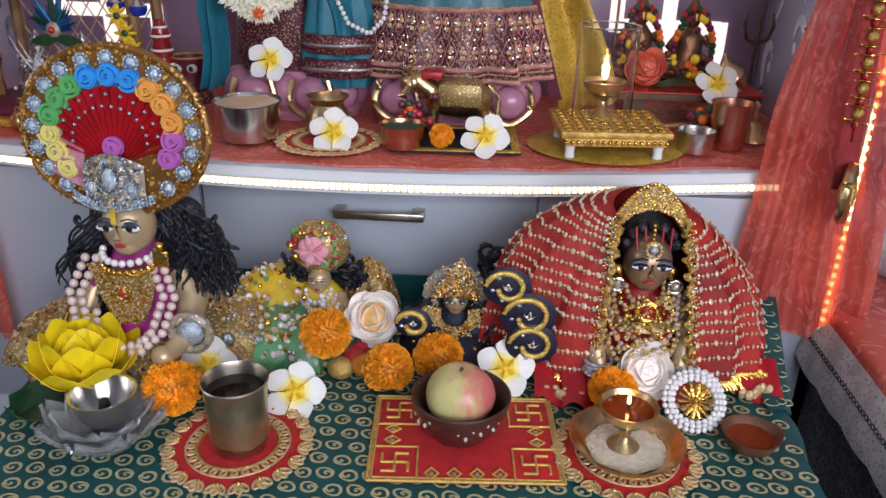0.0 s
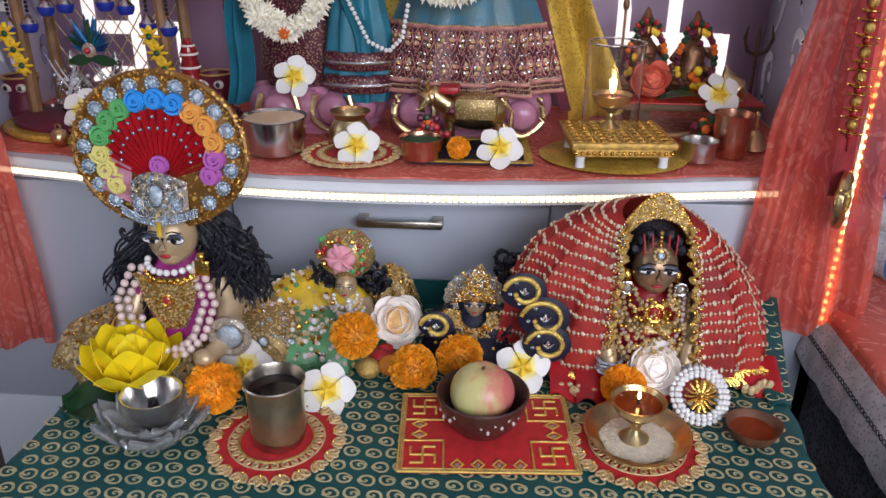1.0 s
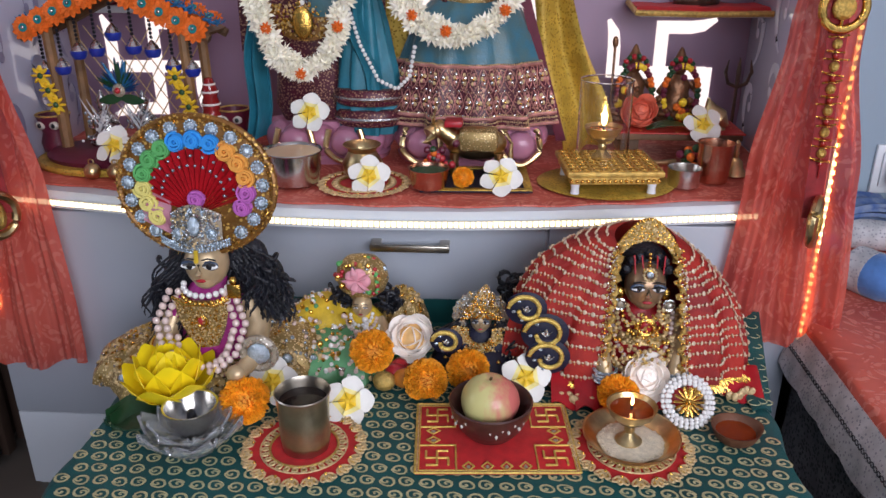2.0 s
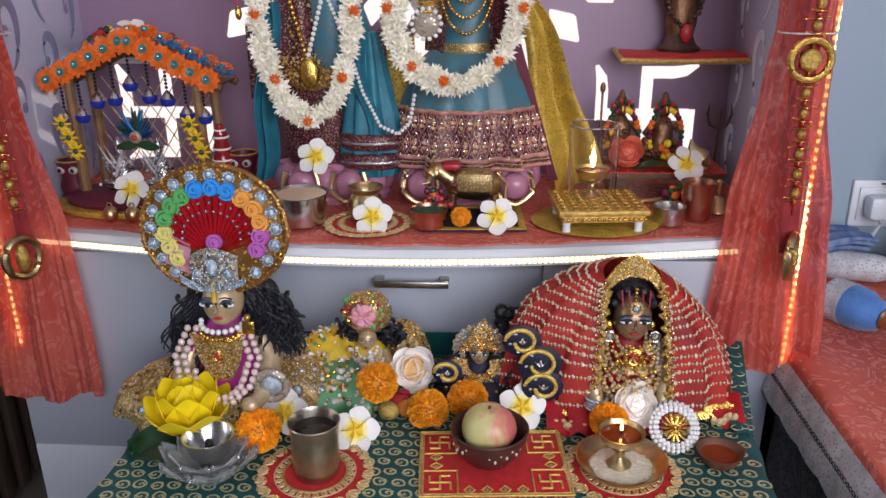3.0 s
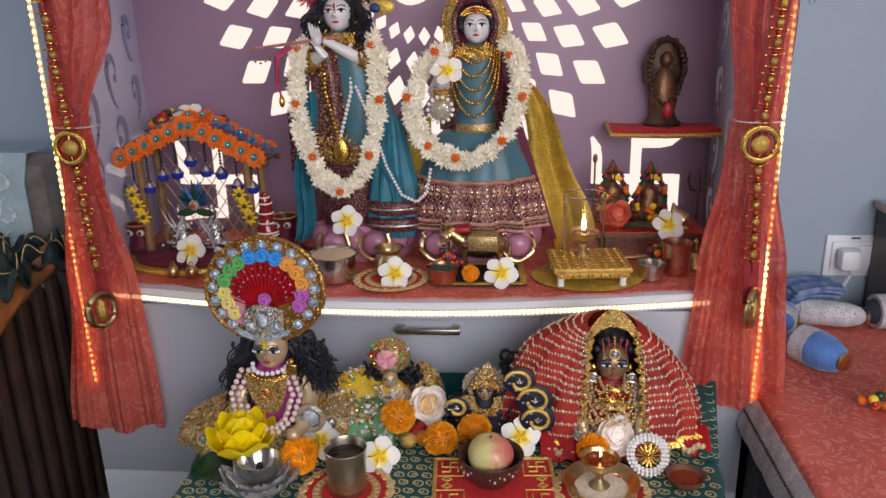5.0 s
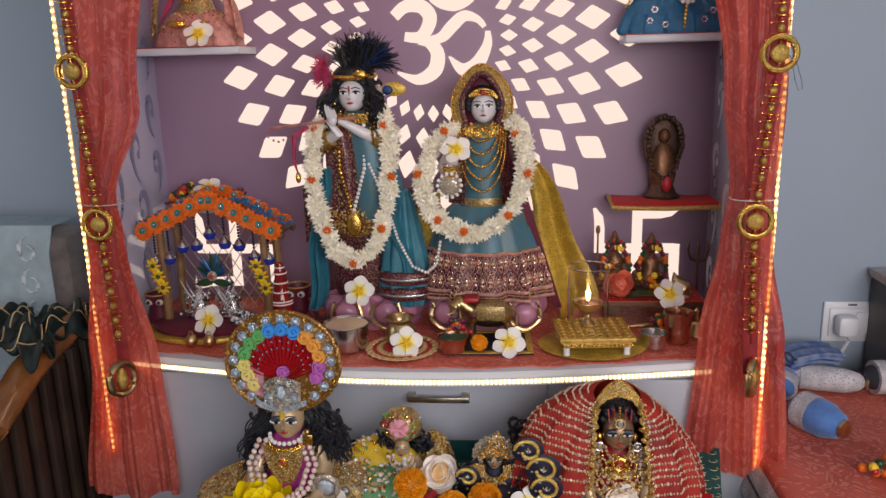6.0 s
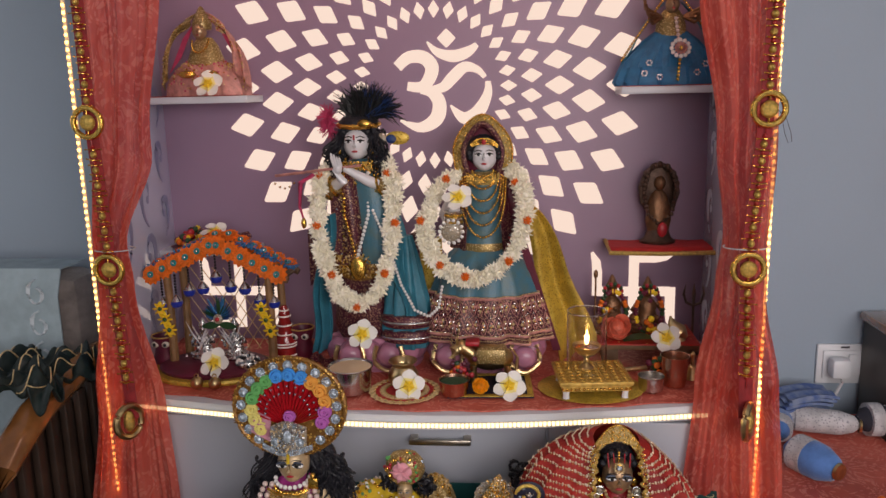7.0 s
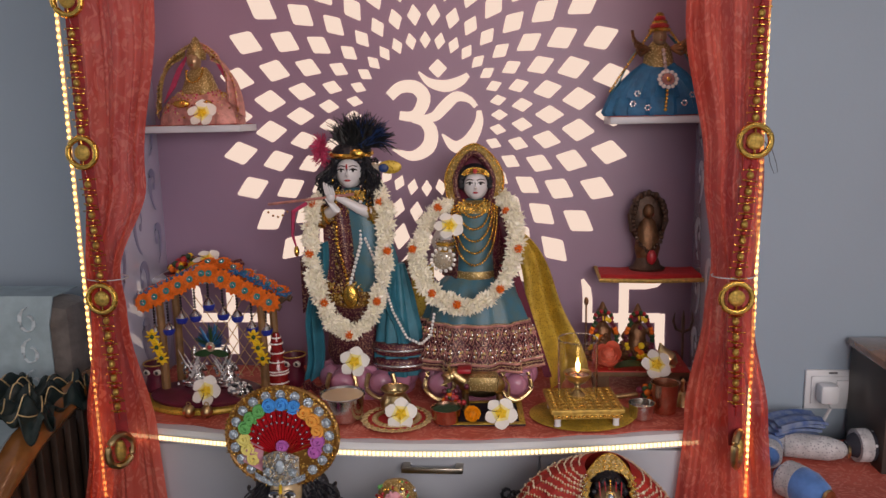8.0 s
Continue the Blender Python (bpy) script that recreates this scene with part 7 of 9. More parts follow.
for i in range(15):
    a = math.pi * (-0.12 + 1.24 * i / 14)
    k1.ball((KX - 0.003 + 0.041 * math.cos(a), KY - 0.038 + 0.006 * abs(math.cos(a)), 1.272 + 0.04 * math.sin(a)), (0.0095, 0.009, 0.0095), "hair_black", 9, 6)
k1.tube([(KX - 0.003, KY - 0.058, 1.292), (KX - 0.003, KY - 0.06, 1.281)], 0.0022, "paint_red", 5)
for s in (-1, 1):
    k1.ball((KX - 0.003 + s * 0.041, KY - 0.04, 1.252), (0.006, 0.005, 0.009), "gold", 9, 6)
curls(k1, (KX - 0.05, KY, 1.255), (0.009, 0.008, 0.022), 26, 0.009, 51)
curls(k1, (KX + 0.05, KY, 1.25), (0.009, 0.008, 0.024), 26, 0.009, 52)
k1.lathe([(0.047, 1.305), (0.052, 1.312), (0.05, 1.325), (0.04, 1.335), (0.02, 1.345), (0.001, 1.35)], "hair_black", (KX, KY - 0.003, 0), 24, 1, 0.85)
k1.ring((KX, KY - 0.004, 1.316), 0.051, 0.0065, "gold", Matrix.Rotation(0.12, 3, "X"), 30, 6, 0.87)
k1.ball((KX + 0.022, KY - 0.048, 1.318), (0.018, 0.008, 0.012), "gold", 12, 8)
rnd = random.Random(71)
for tx, lean, reach, n in ((-0.012, 1.9, 0.06, 150), (0.012, 1.5, 0.084, 210), (0.036, 1.05, 0.08, 180), (0.05, 0.5, 0.066, 120)):
    for i in range(n):
        a, l = lean + rnd.gauss(0, 0.42), reach * rnd.uniform(0.45, 1.05)
        b = Vector((KX + tx + rnd.uniform(-0.012, 0.012), KY - 0.012 + rnd.uniform(-0.02, 0.014), 1.328 + rnd.uniform(0, 0.014)))
        d = Vector((math.cos(a), rnd.uniform(-0.4, 0.3), math.sin(a)))
        bend = Vector((rnd.uniform(-0.008, 0.008), 0, 0.008))
        k1.tube([b, b + d * l * 0.6 + bend, b + d * l], [0.0016, 0.0015, 0.0006], "feather_blue" if (tx > 0.03 and i % 4 == 0) else "feather_black", 3)
for i in range(220):
    d = Vector((rnd.uniform(-1, 0.7), rnd.uniform(-0.6, 0.2), rnd.uniform(-1, 1))).normalized()
    b = Vector((KX - 0.075, KY - 0.012, 1.325 + rnd.uniform(-0.022, 0.022)))
    k1.tube([b, b + d * rnd.uniform(0.018, 0.032)], [0.0016, 0.0009], "tassel_pink", 3)
k1.ball((KX + 0.062, KY - 0.03, 1.278), (0.013, 0.006, 0.017), "silver_sequin", 12, 8)
k1.ball((KX + 0.1, KY - 0.028, 1.282), (0.03, 0.004, 0.017), "gold_gauze", 14, 8)
k1.ball((KX + 0.085, KY - 0.033, 1.28), (0.013, 0.004, 0.011), "feather_blue", 12, 8)
for s in (-1, 1):
    k1.tube([(KX + s * 0.066, KY, 1.185), (KX + s * 0.085, KY - 0.045, 1.15), (KX + s * 0.03, KY - 0.085, 1.185), (KX - 0.035 + s * 0.012, KY - 0.09, 1.215)], [0.018, 0.017, 0.013, 0.008], "marble_skin", 12)
    k1.tube([(KX + s * 0.062, KY + 0.002, 1.19), (KX + s * 0.083, KY - 0.035, 1.155)], [0.026, 0.023], "maroon_brocade", 12)
    k1.tube([(KX + s * 0.083, KY - 0.042, 1.152), (KX + s * 0.05, KY - 0.07, 1.172)], [0.022, 0.019], "gold_brocade", 12)
    for f in (0.2, 0.5):
        k1.ring((KX + s * (0.085 - 0.055 * f), KY - 0.045 - 0.04 * f, 1.15 + 0.035 * f), 0.024, 0.004, "gold", Matrix.Rotation(radians(70), 3, "Y"), 18, 5)
k1.ball((KX - 0.038, KY - 0.095, 1.216), (0.0115, 0.009, 0.015), "marble_skin", 12, 8)
for q in range(4):
    k1.tube([(KX - 0.046 + 0.006 * q, KY - 0.1, 1.222), (KX - 0.05 + 0.006 * q, KY - 0.103, 1.24), (KX - 0.052 + 0.0065 * q, KY - 0.1, 1.252 - 0.003 * q)], [0.0038, 0.0034, 0.002], "marble_skin", 7)
k1.tube([(KX - 0.2, KY - 0.075, 1.197), (KX + 0.02, KY - 0.098, 1.222)], 0.0034, "pink_gold", 8)
k1.tube([(KX - 0.1, KY - 0.085, 1.2), (KX - 0.135, KY - 0.085, 1.18), (KX - 0.14, KY - 0.085, 1.12), (KX - 0.132, KY - 0.085, 1.09)], [0.005, 0.006, 0.004, 0.002], "tassel_pink", 6)
k1.ball((KX - 0.132, KY - 0.085, 1.08), (0.007, 0.007, 0.014), "gold", 8, 6)
for j in range(5):
    k1.ball((KX - 0.2 + 0.012 * j, KY - 0.08, 1.178 - 0.012 * math.sin(j * 0.8)), 0.003, "gold", 6, 4)
for k in range(4):
    necklace(k1, (KX, KY - 0.04, 1.232 - 0.006 * k), 0.03 + 0.007 * k, 0.02 + 0.026 * k, 0.022, 0.0046, "gold")
for s, mm in ((-1, "gold"), (1, "pearl")):
    beads(k1, [(KX + s * 0.03, KY - 0.065, 1.2), (KX + s * 0.03, KY - 0.082, 1.1), (KX - 0.002, KY - 0.088, 0.99)], 0.005, mm)
k1.ball((KX, KY - 0.09, 0.965), (0.02, 0.008, 0.03), "gold", 14, 10)
thing("standing_figure", "white marble flute-playing shrine figure in teal and maroon silk", "statue", mesh=k1)

# its companion
r1 = Mesh()
QX, QY = -0.042, 0.25
r1.lathe([(0.13, 0), (0.135, 0.012), (0.12, 0.022), (0.115, 0.04), (0.09, 0.055), (0.001, 0.06)], "pink_lacquer", (QX, QY, SHELF), 36, 1.1, 0.75)
for i in range(14):
    a = 2 * math.pi * i / 14
    r1.ball((QX + 0.125 * math.cos(a), QY + 0.085 * math.sin(a), SHELF + 0.048), (0.034, 0.028, 0.036), "pink_lacquer", 12, 8)
for cx in (QX - 0.09, QX + 0.1):
    r1.ball((cx, QY - 0.092, SHELF + 0.048), (0.03, 0.02, 0.028), "pink_lacquer", 16, 10)
    r1.tube(smooth_line([(cx - 0.03, QY - 0.09, SHELF + 0.08), (cx - 0.036, QY - 0.105, SHELF + 0.04), (cx, QY - 0.112, SHELF + 0.014), (cx + 0.036, QY - 0.105, SHELF + 0.04), (cx + 0.03, QY - 0.09, SHELF + 0.08)], 24), 0.006, "brass", 8)
pleat = lambda a, z: 1 + (0.08 * math.sin(12 * a) + 0.04 * math.sin(19 * a + 1)) * max(0.15, min(1, (1.0 - z) / 0.2))
r1.lathe([(0.072, 1.005), (0.095, 0.985), (0.118, 0.94), (0.135, 0.89)], "teal_silk", (QX, QY, 0), 72, 1, 0.68, wave=pleat)
r1.lathe([(0.1355, 0.893), (0.149, 0.85), (0.161, 0.8), (0.167, 0.772), (0.158, 0.772), (0.12, 0.82)], "maroon_brocade", (QX, QY, 0), 72, 1, 0.68, wave=pleat)
for z, r in ((0.888, 0.138), (0.795, 0.164), (0.776, 0.169)):
    pts = []
    for i in range(90):
        a = 2 * math.pi * i / 90
        w = pleat(a, z)
        pts.append((QX + r * w * math.cos(a), QY + r * w * 0.68 * math.sin(a), z))
    r1.tube(pts, 0.0035, "pink_gold", 6, closed=True)
def on_skirt(a, z, out=0.002):
    """A point of the skirt's brocade band."""
    prof_ = ((0.893, 0.1355), (0.85, 0.149), (0.8, 0.161), (0.772, 0.167))
    for (z0, r0), (z1, r1_) in zip(prof_, prof_[1:]):
        if z >= z1 or z1 == 0.772:
            r = r0 + (r1_ - r0) * (z0 - z) / (z0 - z1)
            break
    w = pleat(a, z)
    return Vector((QX + (r + out) * w * math.cos(a), QY + (r + out) * w * 0.68 * math.sin(a), z))


for i in range(-1, 27):
    a0, da = math.pi * (1.0 + i / 26), math.pi / 26
    for k in range(2):
        zc, h = 0.866 - 0.044 * k, 0.022
        ring_ = [on_skirt(a0 + da * (0.5 * (k % 2) + 0.5 + 0.5 * c), zc + h * d) for c, d in ((-1, 0), (-0.55, 0.62), (0, 1), (0.55, 0.62), (1, 0), (0.55, -0.62), (0, -1), (-0.55, -0.62))]
        r1.tube(ring_, 0.0011, "pink_gold", 4, closed=True)
        for d in range(5):
            an = 2 * math.pi * d / 5 + 0.3
            r1.ball(on_skirt(a0 + da * (0.5 * (k % 2) + 0.5) + 0.019 * math.cos(an), zc + 0.0085 * math.sin(an), 0.003), (0.0033, 0.002, 0.0042), ("silver", "pale_gold", "pink_gold")[(i + d) % 3], 6, 4)
        r1.ball(on_skirt(a0 + da * (0.5 * (k % 2) + 0.5), zc, 0.0035), 0.0022, "gold", 6, 4)
        r1.ball(on_skirt(a0 + da * (0.5 * (k % 2)), zc - h, 0.003), 0.0026, "silver", 6, 4)
for z in (0.892, 0.799, 0.787, 0.779):
    beads(r1, [on_skirt(math.pi * (0.95 + 1.1 * i / 80), z, 0.003) for i in range(81)], 0.0017, "pale_gold", 2.6, 5, 4)
r1.lathe([(0.058, 1.0), (0.044, 1.05), (0.054, 1.12), (0.056, 1.165), (0.03, 1.185), (0.02, 1.2)], "teal_silk", (QX, QY - 0.01, 0), 28, 1, 0.7)
r1.lathe([(0.06, 0.995), (0.063, 1.005), (0.058, 1.018)], "gold_brocade", (QX, QY - 0.01, 0), 28, 1, 0.72)
face(r1, (QX + 0.004, QY - 0.026, 1.234), 0.0365, "marble_skin", bold=1.3)
r1.ball((QX, QY + 0.004, 1.246), (0.046, 0.038, 0.047), "hair_black", 16, 12)
for i in range(13):
    a = math.pi * (-0.05 + 1.1 * i / 12)
    r1.ball((QX + 0.004 + 0.036 * math.cos(a), QY - 0.04 + 0.006 * abs(math.cos(a)), 1.238 + 0.036 * math.sin(a)), (0.0085, 0.008, 0.0085), "hair_black", 9, 6)


def hood(u, v):
    a = math.pi * (1.25 - 1.5 * u)
    f = 1 + 0.5 * v
    wide = 0.047 + 0.026 * v
    low = 1.0 if math.sin(a) > -0.2 else 1.4
    return (QX + wide * math.cos(a) * (1.0 if math.sin(a) > 0 else 1.0), QY - 0.028 + 0.05 * v * 0 + 0.01 * v, 1.243 + (0.054 + 0.022 * v) * math.sin(a) * low + 0.016 * max(0, math.sin(a)) ** 6)


r1.sheet(hood, 44, 5, "gold_brocade", 0.008)
studded(r1, hood, 700, ["gold_thread", "gold", "gold_thread", "zari"], 67, (0.001, 0.002), 0.004)
studded(r1, lambda u, v: (QX - 0.04 + 0.08 * u, QY - 0.052 - 0.006 * math.sin(math.pi * u), 1.196 - 0.022 * v - 0.006 * math.sin(math.pi * u)), 220, ["gold", "gold_thread"], 68, (0.0015, 0.003))
r1.tube([Vector(hood(i / 40, 0.0)) + Vector((0, -0.004, 0)) for i in range(41)], 0.007, "maroon_brocade", 8)
beads(r1, [Vector(hood(i / 40, 1.0)) + Vector((0, -0.004, 0)) for i in range(41)], 0.003, "gold", 1.8)
r1.lathe([(0.05, 1.15), (0.06, 1.2), (0.063, 1.25), (0.052, 1.298), (0.026, 1.318), (0.001, 1.323)], "maroon_silk", (QX, QY + 0.016, 0), 24, 1, 0.55)
for s in (-1, 1):
    r1.sheet(lambda u, v: (QX + s * (0.036 + 0.04 * u + 0.012 * v), QY - 0.045 + 0.05 * u, 1.2 - 0.2 * v), 6, 12, "maroon_brocade", 0.004)
for k in range(3):
    beads(r1, [(QX + 0.004 + 0.036 * math.cos(math.pi * (0.15 + 0.7 * i / 12)), QY - 0.048, 1.25 + (0.016 + 0.006 * k) * math.sin(math.pi * (0.15 + 0.7 * i / 12))) for i in range(13)], 0.0027, "gold", 1.8, 6, 4)
r1.ball((QX + 0.004, QY - 0.056, 1.27), (0.005, 0.003, 0.007), "paint_red", 8, 6)
r1.lathe([(0.03, 1.196), (0.04, 1.19), (0.05, 1.178), (0.052, 1.165)], "gold_brocade", (QX, QY - 0.012, 0), 28, 1, 0.75)
for k in range(6):
    necklace(r1, (QX, QY - 0.04, 1.2 - 0.004 * k), 0.026 + 0.006 * k, 0.012 + 0.026 * k, 0.026, 0.0034, "gold")
r1.tube([(QX - 0.06, QY, 1.15), (QX - 0.09, QY - 0.03, 1.09), (QX - 0.075, QY - 0.075, 1.07), (QX - 0.066, QY - 0.09, 1.12)], [0.022, 0.022, 0.018, 0.013], "marble_skin", 12)
r1.ball((QX - 0.064, QY - 0.092, 1.135), (0.015, 0.01, 0.024), "marble_skin", 12, 8)
for k in range(6):
    r1.ring((QX - 0.07, QY - 0.083, 1.065 + 0.008 * k), 0.021, 0.004, "silver" if k % 2 else "gold", None, 18, 5)
r1.ball((QX - 0.075, QY - 0.1, 1.06), (0.026, 0.01, 0.026), "silver_sequin", 16, 8)
for i in range(14):
    a = 2 * math.pi * i / 14
    r1.ball((QX - 0.075 + 0.028 * math.cos(a), QY - 0.105, 1.06 + 0.028 * math.sin(a)), 0.0048, "pearl", 7, 5)
r1.tube([(QX + 0.062, QY, 1.15), (QX + 0.095, QY - 0.02, 1.07), (QX + 0.08, QY - 0.05, 1.02)], [0.022, 0.021, 0.014], "maroon_silk", 12)
for k in range(4):
    r1.ring((QX + 0.082, QY - 0.046, 1.02 + 0.007 * k), 0.018, 0.004, "silver" if k % 2 else "paint_red", None, 18, 5)


def chunri(u, v):
    x0, x1 = QX + 0.085 + 0.105 * v ** 0.9, QX + 0.125 + 0.17 * v ** 0.8
    return (x0 + (x1 - x0) * u + 0.006 * math.sin(9 * v), QY - 0.02 + 0.05 * v - 0.02 * math.sin(7 * u + 2 * v) * (0.3 + v), 1.11 - 0.4 * v ** 1.05 + 0.035 * (u - 0.5) * v)


r1.sheet(chunri, 24, 30, "gold_gauze", 0.003)
r1.sheet(lambda u, v: (QX + 0.075 + 0.1 * v + 0.02 * u, QY - 0.035 + 0.03 * v, 1.06 - 0.33 * v), 6, 20, "maroon_silk", 0.003)
r1.sheet(lambda u, v: (QX - 0.17 + 0.06 * u, QY + 0.02, 1.0 - 0.25 * v + 0.03 * u), 8, 12, "gold_gauze", 0.003)
thing("standing_figure", "white marble shrine figure with gold hood and teal brocade skirt", "statue", mesh=r1)
ps = Mesh()
beads(ps, [(-0.31, 0.165, 1.11), (-0.27, 0.15, 1.02), (-0.245, 0.15, 0.93), (-0.21, 0.14, 0.865), (-0.175, 0.135, 0.85), (-0.15, 0.125, 0.875), (-0.14, 0.13, 0.93)], 0.0042, "pearl")
thing("pearl_string", "long white pearl string hanging between the two figures", "pearl string", mesh=ps)


mat("garland_white", (0.95, 0.91, 0.8), 0.55, 0, 0.08, 60, 0.05, 120, colour2=(0.86, 0.82, 0.64))


def bloom_mesh():
    ms = Mesh()
    rnd = random.Random(33)
    for i in range(26):
        z = 1 - 1.6 * (i + 0.5) / 26
        a = i * 2.39996
        d = Vector((math.sqrt(max(0, 1 - z * z)) * math.cos(a), math.sqrt(max(0, 1 - z * z)) * math.sin(a), z))
        s = d.cross(Vector((0.2, 0.4, 0.9))).normalized()
        l, w = rnd.uniform(0.018, 0.025), 0.0042
        n = s.cross(d)
        ms.add([d * 0.002, d * l * 0.55 + s * w + n * 0.001, d * l + n * 0.002, d * l * 0.55 - s * w + n * 0.001, d * l * 0.55 - n * 0.002], [(0, 1, 4), (1, 2, 4), (2, 3, 4), (3, 0, 4), (0, 3, 2, 1)], "garland_white")
    ms.ball((0, 0, 0), 0.009, "garland_white", 8, 6)
    return ms.mesh("bloom")


BLOOM = bloom_mesh()
ACCENT = Mesh().ball((0, 0, 0), 0.006, "orange_accent", 8, 6)
for i in range(22):
    a, z = i * 2.4, 1 - i * 0.085
    w = math.sqrt(max(0, 1 - z * z))
    d = Vector((w * math.cos(a), w * math.sin(a), z))
    ACCENT.tube([d * 0.004, d * 0.0115], [0.0028, 0.001], "orange_accent", 4)
ACCENT = ACCENT.mesh("orange_bloom")


def flower_garland(label, keys, seed):
    ob = thing("flower_garland", label, "garland", group="white flower garlands")
    rnd = random.Random(seed)
    line = smooth_line(keys, 64)
    part("cord", Mesh().tube(line, 0.008, "petal_white", 7), ob)
    for i, p in enumerate(line):
        for k in range(2 + i % 2):
            q = part("bloom", BLOOM, ob)
            a = rnd.uniform(0, 6.28)
            q.matrix_basis = Matrix.LocRotScale(p + Vector((0.009 * math.cos(a), -0.006 + 0.006 * math.sin(a), 0.007 * math.sin(a + 1))), Euler((rnd.uniform(0, 6), rnd.uniform(0, 6), rnd.uniform(0, 6))), (rnd.uniform(0.8, 1.08),) * 3)
    for i in range(7):
        q = part("orange_bloom", ACCENT, ob, "orange flower bud" if i == 0 else "")
        p = line[5 + i * 9]
        q.matrix_basis = Matrix.Translation(p + Vector((rnd.uniform(-0.012, 0.012), -0.022, rnd.uniform(-0.01, 0.01)))) @ Matrix.Rotation(radians(80), 4, "X")
    return ob


flower_garland("thick white flower garland with orange buds on the flute figure", [(-0.405, 0.24, 1.225), (-0.44, 0.185, 1.19), (-0.445, 0.16, 1.1), (-0.43, 0.145, 1.0), (-0.4, 0.135, 0.925), (-0.345, 0.13, 0.885), (-0.29, 0.135, 0.93), (-0.268, 0.145, 1.01), (-0.258, 0.16, 1.1), (-0.262, 0.185, 1.19), (-0.3, 0.24, 1.23)], 5)
flower_garland("thick white flower garland with orange buds on the hooded figure", [(-0.1, 0.24, 1.19), (-0.145, 0.19, 1.17), (-0.175, 0.155, 1.1), (-0.172, 0.14, 1.03), (-0.13, 0.125, 0.975), (-0.07, 0.12, 0.952), (-0.005, 0.125, 0.97), (0.042, 0.14, 1.03), (0.06, 0.155, 1.1), (0.05, 0.19, 1.17), (0.02, 0.24, 1.2)], 6)

# frangipani laid about the shrine
frangipani((-0.211, 0.0, 0.722), 55, 18, 0)
frangipani((0.022, 0.012, 0.722), 48, 60, 0)
frangipani((-0.7, 0.06, 0.752), 60, 5, -8)
frangipani((0.413, 0.215, 0.775), 58, 30, 8)
frangipani((-0.765, 0.285, 1.04), 30, 50, 0, 0.95)
frangipani((-0.345, 0.14, 0.802), 60, 10, 0)
frangipani((-0.098, 0.118, 1.148), 50, 40, 0, 0.95)
frangipani((-0.745, 0.275, 1.425), 60, 22, 0)

# ---------------------------------------------------------------- the flower hut with two silver figures
hut = thing("flower_hut", "small wooden hut decked with orange flowers and blue pendants", "model hut", (0, 0, 0))
AP, EL, ER = Vector((-0.715, 0.17, 1.022)), Vector((-0.905, 0.17, 0.932)), Vector((-0.535, 0.17, 0.932))
bd = Mesh().lathe([(1.0, 0), (1.02, 0.006), (1.0, 0.012), (0.001, 0.012)], "gold_gauze", (-0.74, 0.16, SHELF + 0.002), 40, 0.16, 0.115)
part("base", bd, hut, "gold-edged oval base")
part("cushion", Mesh().lathe([(0.9, 0.01), (0.92, 0.018), (0.85, 0.024), (0.001, 0.025)], "maroon_silk", (-0.74, 0.16, SHELF + 0.004), 36, 0.155, 0.11), hut, "red velvet pad")
for px in (-0.85, -0.585):
    for py in (0.165, 0.26):
        part("post", Mesh().tube([(px, py, SHELF + 0.01), (px + 0.002, py, 0.85), (px, py, 0.955)], [0.012, 0.0105, 0.0105], "post_wood", 8), hut)
for p, q in ((AP, EL), (AP, ER)):
    for dy in (0.0, 0.1):
        part("rafter", Mesh().tube([p + Vector((0, dy, 0)), q + Vector((0, dy, 0))], 0.009, "stick_wood", 8), hut)
    part("roof", Mesh().sheet(lambda u, v: p.lerp(q, u) + Vector((0, 0.1 * v, 0.012)), 10, 4, "stick_wood", 0.006), hut)
lat = Mesh()
for i in range(9):
    x = -0.84 + i * 0.03
    lat.tube([(x, 0.262, 0.72), (min(-0.59, x + 0.15), 0.262, 0.72 + (min(-0.59, x + 0.15) - x) * 1.5)], 0.0012, "pale_gold", 4)
    lat.tube([(x + 0.01, 0.264, 0.72), (max(-0.845, x - 0.14), 0.264, 0.72 + (x + 0.01 - max(-0.845, x - 0.14)) * 1.5)], 0.0012, "pale_gold", 4)
part("lattice", lat, hut, "thin gold wire lattice")
of = Mesh()
for ring, (rad, zz, ph_) in enumerate(((0.0215, 0.002, 0.0), (0.0185, 0.0055, 0.5), (0.014, 0.009, 1.1))):
    of.lathe([(0.002, zz - 0.001), (rad * 0.6, zz), (rad, zz + 0.003), (rad * 0.98, zz + 0.0042), (rad * 0.5, zz + 0.0018), (0.001, zz + 0.001)], "orange_accent", n=44, wave=lambda a, z: 1 + 0.13 * math.sin(11 * a + 7 * ph_) + 0.05 * math.sin(22 * a))
of.ring((0, 0, 0.0135), 0.0052, 0.0024, "teal_bead", None, 12, 5).ball((0, 0, 0.014), 0.0035, "silver", 8, 5)
of = of.mesh("orange_flower")
for p, q, n in ((AP, EL, 6), (AP, ER, 6)):
    for i in range(n):
        f = (i + 0.3) / n
        o = part("orange_flower", of, hut)
        o.matrix_basis = Matrix.Translation(p.lerp(q, f) + Vector((0, -0.012, 0.008))) @ Matrix.Rotation(radians(75), 4, "X") @ Matrix.Rotation(i, 4, "Z") @ Matrix.Scale(1.12, 4)
    for i in range(n):
        o = part("orange_flower", of, hut)
        o.matrix_basis = Matrix.Translation(p.lerp(q, (i + 0.6) / n) + Vector((0, 0.05, 0.022))) @ Matrix.Rotation(radians(30), 4, "X") @ Matrix.Scale(1.05, 4)
rnd = random.Random(15)
tn = Mesh()
